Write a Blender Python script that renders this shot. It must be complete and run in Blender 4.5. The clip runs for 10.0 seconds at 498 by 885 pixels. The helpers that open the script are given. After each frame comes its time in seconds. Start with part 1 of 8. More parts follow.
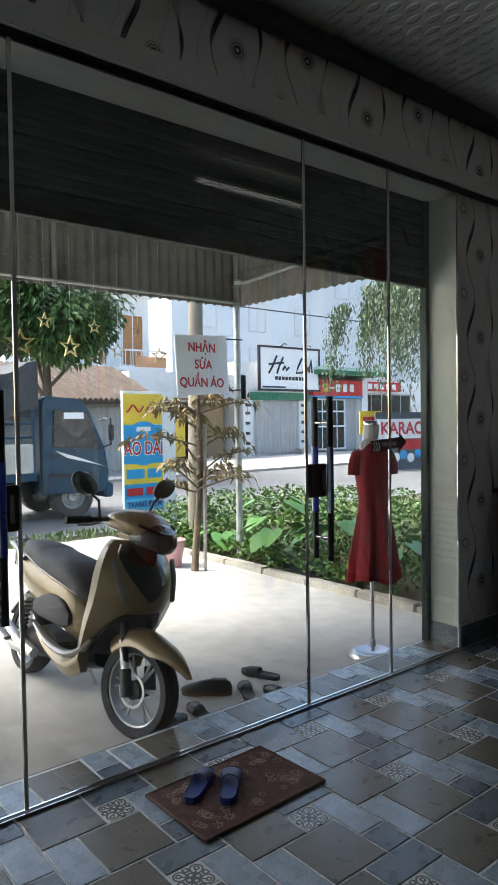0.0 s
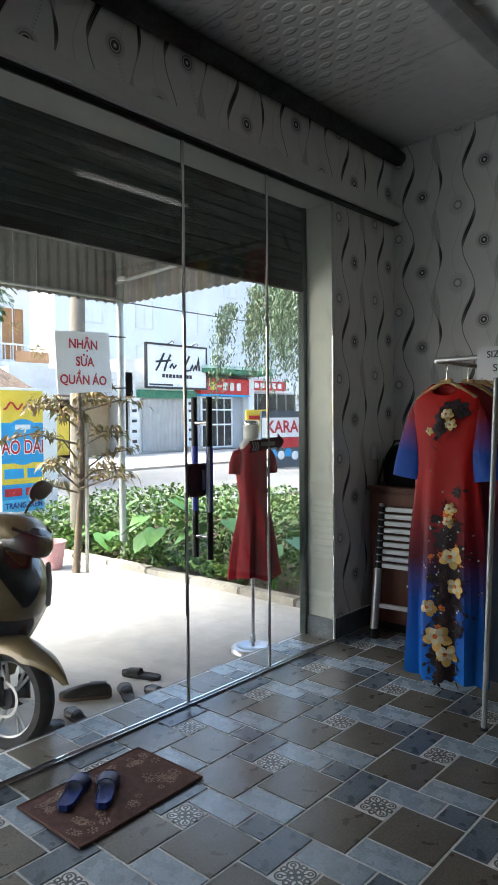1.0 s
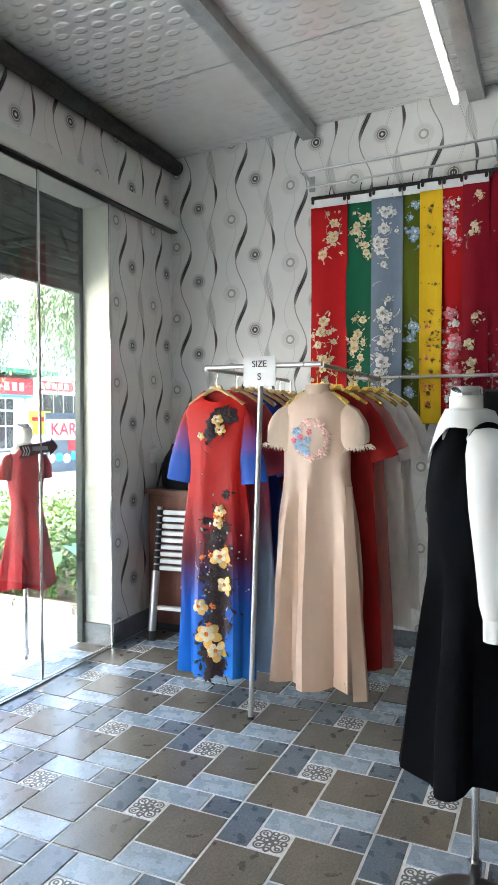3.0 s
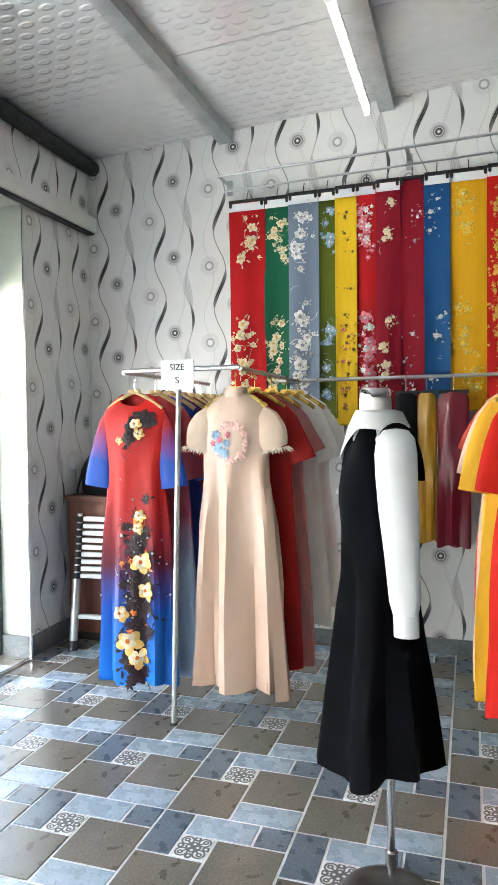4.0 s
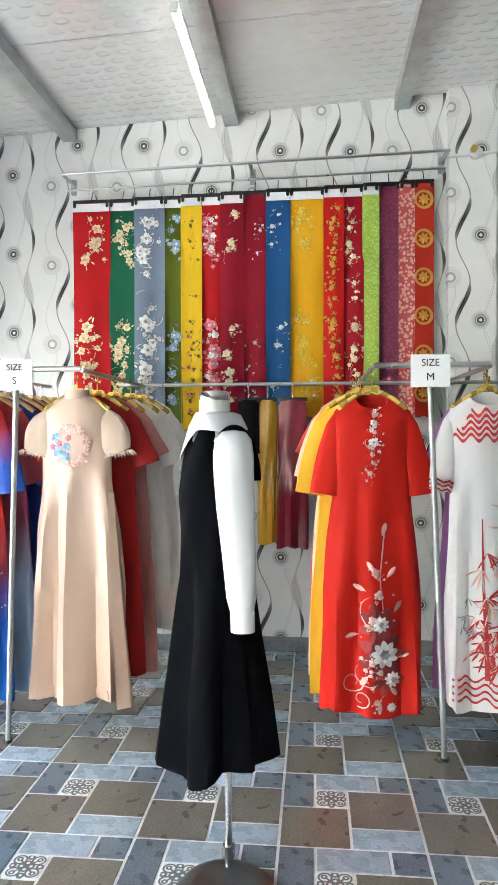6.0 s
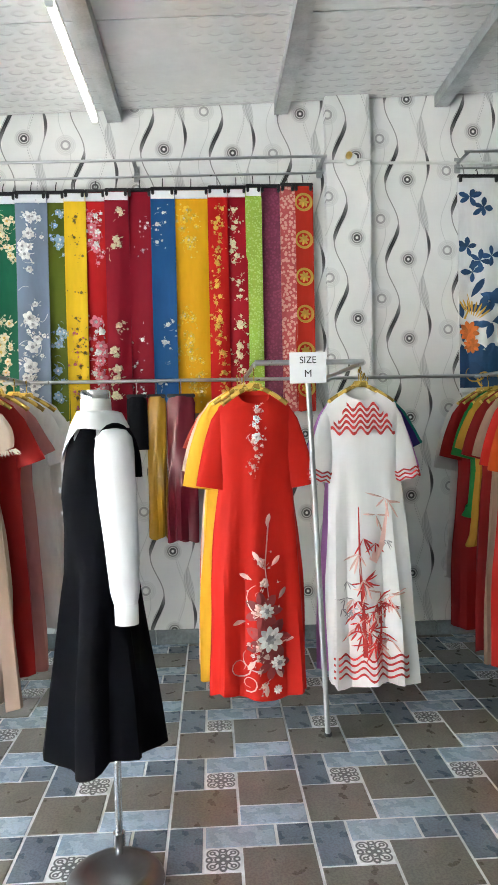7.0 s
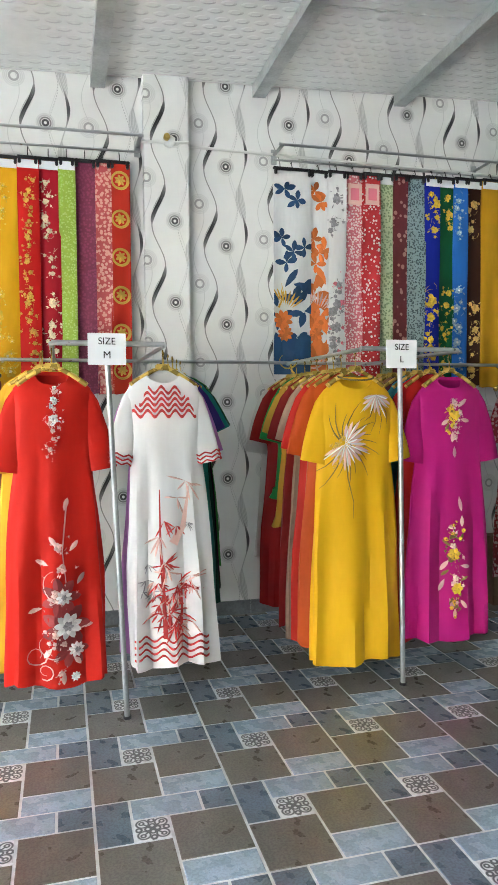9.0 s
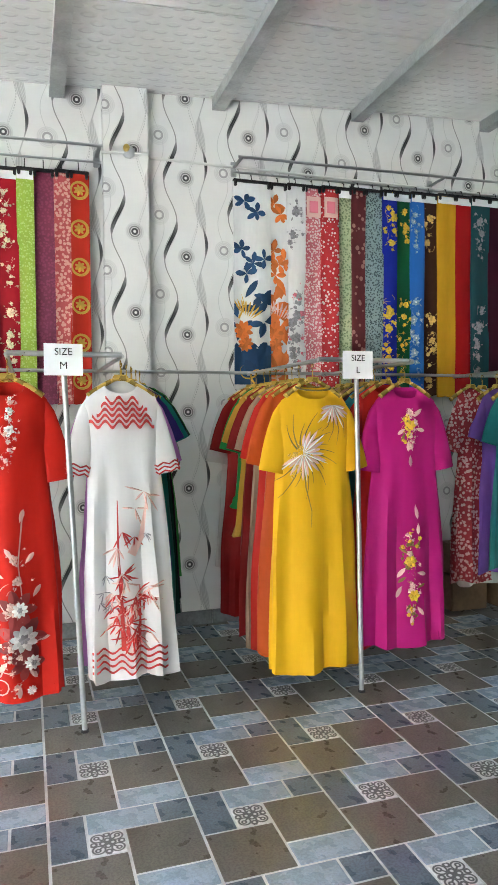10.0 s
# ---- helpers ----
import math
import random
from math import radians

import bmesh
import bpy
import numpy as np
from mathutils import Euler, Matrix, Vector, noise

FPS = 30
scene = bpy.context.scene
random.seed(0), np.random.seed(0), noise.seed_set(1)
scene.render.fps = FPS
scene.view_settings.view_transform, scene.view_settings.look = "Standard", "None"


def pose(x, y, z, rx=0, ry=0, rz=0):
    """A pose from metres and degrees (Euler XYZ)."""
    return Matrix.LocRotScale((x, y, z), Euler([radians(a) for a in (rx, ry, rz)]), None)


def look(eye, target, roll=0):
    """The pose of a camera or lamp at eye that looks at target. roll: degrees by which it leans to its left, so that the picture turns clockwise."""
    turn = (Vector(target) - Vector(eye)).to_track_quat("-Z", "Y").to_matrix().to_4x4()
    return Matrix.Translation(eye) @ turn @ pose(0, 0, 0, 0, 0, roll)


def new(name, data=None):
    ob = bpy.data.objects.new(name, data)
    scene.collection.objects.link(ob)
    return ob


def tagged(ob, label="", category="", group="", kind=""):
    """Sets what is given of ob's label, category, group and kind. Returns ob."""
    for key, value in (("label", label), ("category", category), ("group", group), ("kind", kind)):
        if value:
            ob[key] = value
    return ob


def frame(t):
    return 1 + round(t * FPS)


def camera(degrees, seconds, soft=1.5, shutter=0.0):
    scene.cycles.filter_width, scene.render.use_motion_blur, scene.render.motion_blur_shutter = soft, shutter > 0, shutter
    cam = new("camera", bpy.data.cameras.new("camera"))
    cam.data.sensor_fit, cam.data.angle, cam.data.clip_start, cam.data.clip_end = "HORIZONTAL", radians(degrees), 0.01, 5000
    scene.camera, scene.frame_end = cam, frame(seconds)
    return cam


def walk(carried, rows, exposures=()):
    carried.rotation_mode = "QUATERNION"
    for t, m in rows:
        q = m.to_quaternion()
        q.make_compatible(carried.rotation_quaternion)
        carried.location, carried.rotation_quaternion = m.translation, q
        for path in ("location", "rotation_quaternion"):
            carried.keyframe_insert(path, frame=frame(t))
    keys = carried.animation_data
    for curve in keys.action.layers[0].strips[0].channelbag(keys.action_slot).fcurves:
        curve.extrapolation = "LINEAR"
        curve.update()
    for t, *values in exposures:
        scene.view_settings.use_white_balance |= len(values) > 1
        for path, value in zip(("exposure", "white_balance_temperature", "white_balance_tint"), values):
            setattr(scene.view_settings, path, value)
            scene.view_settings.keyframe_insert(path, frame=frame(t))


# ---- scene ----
cam = camera(40.0, 10.0, soft=0.9)
PATH = [
    (0, (-0.26, -2.175, 1.418), (-1.808, -0.91, 1.358), -0.8),
    (0.5, (-0.225, -2.157, 1.422), (-1.687, -0.794, 1.361), -1.1),
    (1, (-0.216, -2.157, 1.429), (-1.538, -0.658, 1.359), -0.5),
    (1.5, (-0.172, -2.148, 1.443), (-1.373, -0.551, 1.37), -0.7),
    (2, (-0.154, -2.14, 1.446), (-1.221, -0.45, 1.377), -0.3),
    (2.5, (-0.138, -2.134, 1.444), (-1.084, -0.372, 1.402), -0.3),
    (2.7, (-0.139, -2.132, 1.442), (-1.028, -0.341, 1.389), -0.1),
    (4, (-0.098, -2.111, 1.441), (-0.715, -0.209, 1.383), -0.7),
    (4.5, (-0.078, -2.114, 1.444), (-0.576, -0.178, 1.389), -0.6),
    (5, (-0.065, -2.114, 1.439), (-0.453, -0.153, 1.384), -0.4),
    (5.2, (-0.065, -2.117, 1.434), (-0.416, -0.149, 1.379), -0.3),
    (6.3, (-0.067, -2.138, 1.417), (-0.172, -0.141, 1.385), -0.4),
    (6.5, (-0.06, -2.178, 1.421), (-0.101, -0.179, 1.386), -0.7),
    (7, (-0.008, -2.205, 1.425), (0.1, -0.208, 1.37), -1.1),
    (7.5, (0.059, -2.199, 1.432), (0.315, -0.216, 1.373), -0.9),
    (8, (0.144, -2.205, 1.427), (0.541, -0.246, 1.346), -0.0),
    (8.5, (0.196, -2.229, 1.425), (0.653, -0.284, 1.329), -0.3),
    (9, (0.235, -2.238, 1.41), (0.758, -0.31, 1.308), -0.3),
    (9.5, (0.253, -2.248, 1.41), (0.824, -0.334, 1.315), -0.3),
    (10, (0.271, -2.266, 1.417), (0.886, -0.365, 1.34), -0.4),
]
EXPOSURES = [(0, 1.75), (0.5, 1.68), (1.0, 2.3), (1.5, 2.8), (2.0, 3.32), (2.7, 4.05), (4.0, 4.8), (6.5, 5.0), (10.0, 5.2)]
walk(cam, [(t, look(e, g, r)) for t, e, g, r in PATH], EXPOSURES)

# ---- light ----
world = bpy.data.worlds.new("sky")
scene.world = world
world.use_nodes = True
wn = world.node_tree
sky = wn.nodes.new("ShaderNodeTexSky")
sky.sky_type = "NISHITA"
sky.sun_disc = False
sky.sun_elevation, sky.sun_rotation = radians(50), radians(224)
sky.air_density, sky.dust_density = 1.0, 4.0
wn.links.new(sky.outputs[0], wn.nodes["Background"].inputs[0])
wn.nodes["Background"].inputs[1].default_value = 0.15
sun = new("sun", bpy.data.lights.new("sun", "SUN"))
sun.data.energy, sun.data.angle, sun.data.color = 2.3, radians(28), (1.0, 0.98, 0.95)
sun.matrix_world = look((-16, -10, 20), (-4.5, 2, 0))
SKY_WATTS, TUBE_GLOW = 3.0, 0.26


def window_light(name, at, target, w, h, watts):
    """Daylight of the sky that comes in by an opening."""
    lamp = new(name, bpy.data.lights.new(name, "AREA"))
    lamp.data.shape, lamp.data.size, lamp.data.size_y = "RECTANGLE", w, h
    lamp.data.energy, lamp.data.color = watts, (0.87, 0.95, 1.04)
    lamp.matrix_world = look(at, target)
    return lamp


# ---- plan ----
F, W = -2.70, 2.24          # inner faces of the front wall and of the display wall
BACK, RIGHT = -5.6, 5.6     # the two walls behind the camera
GZ = -0.10                  # the yard


def roof(x):
    return 3.462 + 0.052 * x


# ---- materials ----
class Ex:
    """A value in a node tree, with arithmetic."""
    def __init__(self, nt, s):
        self.nt, self.s = nt, s

    def op(self, kind, *others):
        n = self.nt.nodes.new("ShaderNodeMath")
        n.operation = kind
        for i, v in enumerate((self, *others)):
            if isinstance(v, Ex):
                self.nt.links.new(v.s, n.inputs[i])
            else:
                n.inputs[i].default_value = v
        return Ex(self.nt, n.outputs[0])

    def __add__(self, o): return self.op("ADD", o)
    def __sub__(self, o): return self.op("SUBTRACT", o)
    def __mul__(self, o): return self.op("MULTIPLY", o)
    def sin(self): return self.op("SINE")
    def abs(self): return self.op("ABSOLUTE")
    def floor(self): return self.op("FLOOR")
    def frac(self): return self.op("FRACT")
    def lt(self, o): return self.op("LESS_THAN", o)
    def max(self, o): return self.op("MAXIMUM", o)
    def sqrt(self): return self.op("SQRT")

    def soft(self, edge, width):
        """1 below edge, 0 above edge + width."""
        n = self.nt.nodes.new("ShaderNodeMapRange")
        n.clamp = True
        for i, v in enumerate((self, edge, None, 1.0, 0.0)):
            if isinstance(v, Ex):
                self.nt.links.new(v.s, n.inputs[i])
            elif v is not None:
                n.inputs[i].default_value = v
        e2 = (edge + width) if isinstance(edge, Ex) else edge + width
        if isinstance(e2, Ex):
            self.nt.links.new(e2.s, n.inputs[2])
        else:
            n.inputs[2].default_value = e2
        return Ex(self.nt, n.outputs[0])


def material(name):
    m = bpy.data.materials.new(name)
    m.use_nodes = True
    return m, m.node_tree, m.node_tree.nodes["Principled BSDF"]


def coords(nt):
    return nt.nodes.new("ShaderNodeTexCoord").outputs["Object"]


def axes(nt):
    s = nt.nodes.new("ShaderNodeSeparateXYZ")
    nt.links.new(coords(nt), s.inputs[0])
    return [Ex(nt, o) for o in s.outputs]


def grain(nt, scale, detail=4.0, stretch=None):
    n = nt.nodes.new("ShaderNodeTexNoise")
    n.inputs["Scale"].default_value, n.inputs["Detail"].default_value = scale, detail
    src = coords(nt)
    if stretch:
        mp = nt.nodes.new("ShaderNodeMapping")
        mp.inputs["Scale"].default_value = stretch
        nt.links.new(src, mp.inputs[0])
        src = mp.outputs[0]
    nt.links.new(src, n.inputs["Vector"])
    return Ex(nt, n.outputs[0])


def blend(nt, fac, a, b, kind="MIX"):
    n = nt.nodes.new("ShaderNodeMix")
    n.data_type, n.blend_type = "RGBA", kind
    for i, v in ((0, fac), (6, a), (7, b)):
        if isinstance(v, Ex):
            nt.links.new(v.s, n.inputs[i])
        elif hasattr(v, "is_linked"):
            nt.links.new(v, n.inputs[i])
        elif isinstance(v, (int, float)):
            n.inputs[i].default_value = v
        else:
            n.inputs[i].default_value = (*v[:3], 1)
    return n.outputs[2]


def relief(nt, bsdf, height, strength, distance=0.01):
    b = nt.nodes.new("ShaderNodeBump")
    b.inputs["Strength"].default_value, b.inputs["Distance"].default_value = strength, distance
    nt.links.new(height.s, b.inputs["Height"])
    nt.links.new(b.outputs[0], bsdf.inputs["Normal"])


def vary(nt, rgb, amount, scale, stretch=None):
    """rgb, uneven at two scales and a little from object to object."""
    g = grain(nt, scale, 3.0, stretch) * 0.65 + grain(nt, scale * 9, 3.0, stretch) * 0.35
    dark = [c * (1 - amount) for c in rgb]
    light = [min(1, c * (1 + amount)) for c in rgb]
    return blend(nt, g.soft(0.36, 0.28), light, dark)


def surface(name, rgb, rough=0.5, metal=0.0, var=0.15, scale=4.0, bump=0.1, bscale=60.0, stretch=None, coat=0.0):
    m, nt, b = material(name)
    nt.links.new(vary(nt, rgb, var, scale, stretch), b.inputs["Base Color"])
    b.inputs["Metallic"].default_value, b.inputs["Coat Weight"].default_value = metal, coat
    r = grain(nt, scale * 5, 3.0) * 0.25 + (rough - 0.125)
    nt.links.new(r.max(0.03).s, b.inputs["Roughness"])
    if bump:
        relief(nt, b, grain(nt, bscale, 3.0, stretch), bump)
    return m


def cloth(name, rgb, rough=0.75, sheen=0.3, var=0.10):
    m, nt, b = material(name)
    nt.links.new(vary(nt, rgb, var, 5.0, (1, 1, 0.3)), b.inputs["Base Color"])
    b.inputs["Roughness"].default_value = rough
    b.inputs["Sheen Weight"].default_value, b.inputs["Sheen Roughness"].default_value = sheen * 0.12, 0.4
    b.inputs["Specular IOR Level"].default_value = 0.5 if rough < 0.4 else 0.12
    relief(nt, b, grain(nt, 320, 2.0) * 0.15 + grain(nt, 11, 2.0, (1, 1, 0.2)), 0.22, 0.006)
    return m


def fade_cloth(name, stops, rough=0.45):
    """A cloth dyed from colour to colour downwards: stops of (height, rgb)."""
    m, nt, b = material(name)
    x, y, z = axes(nt)
    z = z + grain(nt, 6, 3.0) * 0.12 - 0.06
    col = None
    for (h0, c0), (h1, c1) in zip(stops, stops[1:]):
        f = z.soft(h1, h0 - h1)
        col = blend(nt, f, col if col else c0, c1)
    nt.links.new(col, b.inputs["Base Color"])
    b.inputs["Roughness"].default_value = rough
    b.inputs["Specular IOR Level"].default_value = 0.2
    relief(nt, b, grain(nt, 300, 2.0) * 0.4 + grain(nt, 14, 2.0, (1, 1, 0.25)), 0.3, 0.006)
    return m


def leafy(name, rgb, rgb2, rough=0.5):
    m, nt, b = material(name)
    geo = nt.nodes.new("ShaderNodeNewGeometry")
    r = Ex(nt, geo.outputs["Random Per Island"])
    nt.links.new(blend(nt, r, rgb, rgb2), b.inputs["Base Color"])
    b.inputs["Roughness"].default_value = rough
    b.inputs["Subsurface Weight"].default_value = 0.0
    return m


def print_cloth(name, ground, spots, scale=60.0, share=0.42, rough=0.7):
    """A cloth with a small all-over print."""
    m, nt, b = material(name)
    v = nt.nodes.new("ShaderNodeTexVoronoi")
    v.inputs["Scale"].default_value, v.inputs["Randomness"].default_value = scale, 0.85
    w = grain(nt, scale * 0.8, 2.0)
    nt.links.new(coords(nt), v.inputs["Vector"])
    d = Ex(nt, v.outputs["Distance"]) + w * 0.35 - 0.17
    nt.links.new(blend(nt, d.soft(share, 0.06), vary(nt, ground, 0.12, 6), spots), b.inputs["Base Color"])
    b.inputs["Roughness"].default_value = rough
    relief(nt, b, grain(nt, 300, 2.0), 0.2, 0.004)
    return m


# heights of the dark discs on each strip of paper, as it was hung
STRIPS = {0: 2.431, 1: 2.581, 2: 2.757, 3: 2.737, 4: 2.95, 5: 2.672, 6: 2.65, 7: 2.384, 8: 2.605, 9: 2.481, 10: 2.792,
          11: 2.6, 12: 2.434, 13: 2.798, 14: 2.64, 15: 2.5, 20: 2.45, 21: 2.49, 29: 3.18, 30: 3.02, 31: 3.155}


def wallpaper():
    """White paper with black and grey waves, ringed discs and dotted lines, in strips."""
    m, nt, b = material("wallpaper")
    x, y, z = axes(nt)
    P, V, E = 0.4398, 0.5165, 0.25
    front = x.lt(F + 0.002)
    low = y.op("GREATER_THAN", 1.49)
    column, right = x.op("GREATER_THAN", 0.754), x.op("GREATER_THAN", 1.041)
    along_north = x + (2.476 + E) + column * (8 * P - 0.948 - 2.476) + right * (P - 1.30 + 0.948)
    along_front = y + (30 * P - 0.663 + E) + low * (0.663 - 1.727 - 10 * P)
    q = along_front * front + along_north * (front * -1 + 1)
    k = (q * (1 / P)).floor()
    zd = k * 0.155 + 0.3
    for n, h in STRIPS.items():
        zd = zd + k.op("COMPARE", n, 0.2) * (h - 0.155 * n - 0.3)
    d = q - k * P - E
    a = (z - zd) * (2 * math.pi / V)

    def cos(p):
        return (a + (p + math.pi / 2)).sin()
    # the black wave, of three strands where it swells
    swell = cos(-1.22).max(0)
    wave = cos(0.342) * -0.042 - 0.105
    off = d - wave
    strands = (off * 400 + 1.2).sin().soft(0.25, 0.5) * 0.75 + 0.25
    black = off.abs().soft(swell * 0.016 + 0.0022, 0.003) * strands.max(off.abs().soft(0.003, 0.002)) * (swell * 0.35 + 0.65)
    # the grey wave: a fan of fine lines and a short black swelling
    wave2 = cos(-0.98) * 0.027 + 0.112
    off2 = d - wave2
    fan = cos(2.81).max(0)
    lines = (off2 * 640).sin().soft(-0.1, 0.7)
    grey = (off2 - fan * 0.008).abs().soft(fan * 0.026 + 0.001, 0.006) * (lines * 0.22 + 0.13)
    spindle = off2.abs().soft(swell * swell * 0.0075 + 0.0014, 0.003) * (swell * 0.55 + 0.4)
    dots = (d - (cos(-2.81) * 0.03 + 0.048)).abs().soft(0.0016, 0.002) * (a * 30).sin().soft(-0.2, 0.5) * 0.4
    thin = (d - (cos(-2.2) * 0.036 - 0.185)).abs().soft(0.0012, 0.002) * 0.22
    thin2 = (d - (cos(-3.3) * 0.03 + 0.05)).abs().soft(0.001, 0.002) * 0.16

    def disc(cx, dz, rings):
        zz = (((z - zd - dz) * (1 / V) + 0.5).frac() - 0.5) * V
        xx = d - cx
        r = (xx * xx + zz * zz).sqrt()
        out = None
        for rr, hw, ink in rings:
            one = (r - rr).abs().soft(hw, 0.0035) * ink
            out = out.max(one) if out else one
        return out
    dark = disc(0.0, 0.0, ((0.016, 0.005, 0.92), (0.032, 0.003, 0.7), (0.044, 0.003, 0.32), (0.054, 0.002, 0.15)))
    pale = disc(-0.18, -0.254, ((0.026, 0.005, 0.5), (0.041, 0.002, 0.18), (0.051, 0.002, 0.16), (0.061, 0.002, 0.12)))
    ink = black.max(grey).max(spindle).max(thin).max(thin2).max(dots).max(dark).max(pale)
    paper = vary(nt, (0.80, 0.80, 0.78), 0.035, 1.2)
    nt.links.new(blend(nt, ink, paper, (0.022, 0.022, 0.025)), b.inputs["Base Color"])
    b.inputs["Roughness"].default_value = 0.5
    relief(nt, b, grain(nt, 90, 3.0) * 0.5 - ink * 0.3, 0.15, 0.003)
    return m


def ceiling_sheet():
    """White foil sheets, pressed with staggered lozenges, glossy and a little wavy."""
    m, nt, b = material("ceiling_panel")
    nt.links.new(vary(nt, (0.80, 0.81, 0.80), 0.07, 1.4), b.inputs["Base Color"])
    x, y, z = axes(nt)
    u, v = x * 9.0, y * 13.0
    row = v.floor()
    fu = (u + (row * 0.5).frac()).frac() - 0.5
    fv = v.frac() - 0.5
    r = (fu * fu + fv * fv * 1.4).sqrt()
    patch = grain(nt, 0.9, 2.0).soft(0.50, 0.10)
    relief(nt, b, r.soft(0.24, 0.16) * patch + grain(nt, 3, 2.0) * 0.6, 0.38, 0.011)
    b.inputs["Roughness"].default_value = 0.17
    b.inputs["Metallic"].default_value = 0.35
    return m


def deco():
    """Pale tile with a dark flower-and-scroll stencil."""
    m, nt, b = material("stencil_tile")
    x, y, z = axes(nt)
    px, py = x * 16.0, y * 16.0
    ax, ay = px.abs(), py.abs()
    def ring(cx, cy, r, w):
        dx, dy = ax - cx, ay - cy
        return ((dx * dx + dy * dy).sqrt() - r).abs().soft(w, 0.05)
    big = ring(0.5, 0.5, 0.33, 0.03).max(ring(0.55, 0.55, 0.12, 0.03))
    petal = ((ax - ay).abs().soft(0.05, 0.05)) * ((ax + ay - 0.62).abs().soft(0.34, 0.1))
    lobes = ring(0.26, 0.0, 0.15, 0.035).max(ring(0.0, 0.26, 0.15, 0.035)).max(ring(0.0, 0.0, 0.07, 0.05))
    side = ring(0.0, 0.74, 0.15, 0.04).max(ring(0.74, 0.0, 0.15, 0.04))
    rim = ax.max(ay).soft(0.93, 0.03) * -1 + 1
    ink = big.max(petal).max(lobes).max(side) * (rim * -1 + 1)
    nt.links.new(blend(nt, ink * 0.92, vary(nt, (0.78, 0.80, 0.81), 0.08, 20), (0.06, 0.065, 0.07)), b.inputs["Base Color"])
    b.inputs["Roughness"].default_value = 0.28
    return m


def tile_stone(name, rgb, fleck, rough):
    m, nt, b = material(name)
    base = vary(nt, rgb, 0.16, 9)
    f = grain(nt, 120, 3.0).soft(0.45, 0.06)
    info = nt.nodes.new("ShaderNodeObjectInfo")
    tint = blend(nt, Ex(nt, info.outputs["Random"]) * 0.16, (1, 1, 1), (0.62, 0.6, 0.52))
    nt.links.new(blend(nt, 1.0, blend(nt, f * 0.3, base, fleck), tint, "MULTIPLY"), b.inputs["Base Color"])
    nt.links.new((grain(nt, 14, 3) * 0.25 + (rough - 0.1)).s, b.inputs["Roughness"])
    b.inputs["Coat Weight"].default_value, b.inputs["Coat Roughness"].default_value = 0.25, 0.16
    relief(nt, b, grain(nt, 70, 3.0) + grain(nt, 9, 2.0) * 0.5, 0.12, 0.004)
    return m


def glass(name, tint=(0.93, 0.97, 0.95)):
    m, nt, b = material(name)
    b.inputs["Base Color"].default_value = (*tint, 1)
    b.inputs["Roughness"].default_value, b.inputs["IOR"].default_value = 0.0, 1.45
    b.inputs["Transmission Weight"].default_value = 1.0
    return m


def glow(name, rgb, strength):
    m, nt, b = material(name)
    b.inputs["Base Color"].default_value = (*rgb, 1)
    b.inputs["Emission Color"].default_value = (*rgb, 1)
    b.inputs["Emission Strength"].default_value = strength
    return m


M = {}
M["paper"] = wallpaper()
M["ceiling"] = ceiling_sheet()
M["deco"] = deco()
M["slate"] = tile_stone("slate_blue_tile", (0.14, 0.185, 0.24), (0.04, 0.05, 0.06), 0.27)
M["pale"] = tile_stone("pale_blue_tile", (0.36, 0.46, 0.57), (0.25, 0.29, 0.34), 0.25)
M["brown"] = tile_stone("brown_granite_tile", (0.178, 0.165, 0.14), (0.045, 0.04, 0.034), 0.28)
M["grout"] = surface("grout", (0.76, 0.78, 0.79), 0.7, var=0.2, bump=0.2)
M["white"] = surface("white_paint", (0.76, 0.77, 0.74), 0.5, var=0.05, scale=2, bump=0.05)
M["greenwhite"] = surface("pale_green_paint", (0.66, 0.70, 0.62), 0.55, var=0.06, scale=2, bump=0.08)
# dull tone for the unseen walls, dark so that they bounce less light
M["drab"] = surface("low_bounce_paint", (0.42, 0.41, 0.38), 0.7, var=0.12, scale=2, bump=0.08)
M["steel"] = surface("brushed_steel", (0.55, 0.56, 0.57), 0.32, 0.9, 0.1, bump=0.03, stretch=(1, 1, 12))
M["strip"] = surface("pale_aluminium_strip", (0.60, 0.62, 0.60), 0.45, 0.15, 0.08, bump=0.02)
M["galv"] = surface("galvanised_steel", (0.42, 0.44, 0.44), 0.45, 0.6, 0.15, 8, 0.05)
M["chrome"] = surface("chrome", (0.7, 0.7, 0.7), 0.14, 1.0, 0.05, bump=0)
M["shutter"] = surface("dark_green_shutter", (0.04, 0.06, 0.054), 0.38, 0.3, 0.2, 6, 0.05, stretch=(1, 1, 4))
M["dark"] = surface("dark_soiled_steel", (0.05, 0.05, 0.047), 0.7, 0.2, 0.4, 6, 0.3)
M["black"] = surface("black_plastic", (0.018, 0.018, 0.02), 0.4, 0, 0.2, bump=0.05)
M["rubber"] = surface("black_rubber", (0.022, 0.022, 0.023), 0.75, 0, 0.25, 12, 0.2)
M["glass"] = glass("clear_glass")
M["tube"] = glow("lit_tube", (1.0, 0.98, 0.95), TUBE_GLOW)
M["gold"] = surface("gold_hanger_plastic", (0.62, 0.42, 0.09), 0.28, 0.55, 0.15, bump=0)
M["wood"] = surface("pale_wood", (0.55, 0.36, 0.15), 0.45, 0, 0.2, 12, 0.08, stretch=(1, 6, 6))
M["card"] = surface("white_card", (0.82, 0.83, 0.84), 0.6, var=0.03, bump=0.03)
M["ink"] = surface("black_ink", (0.02, 0.02, 0.022), 0.6, var=0.1, bump=0)
M["beige_box"] = surface("brown_cardboard", (0.20, 0.12, 0.065), 0.8, var=0.2, bump=0.15)
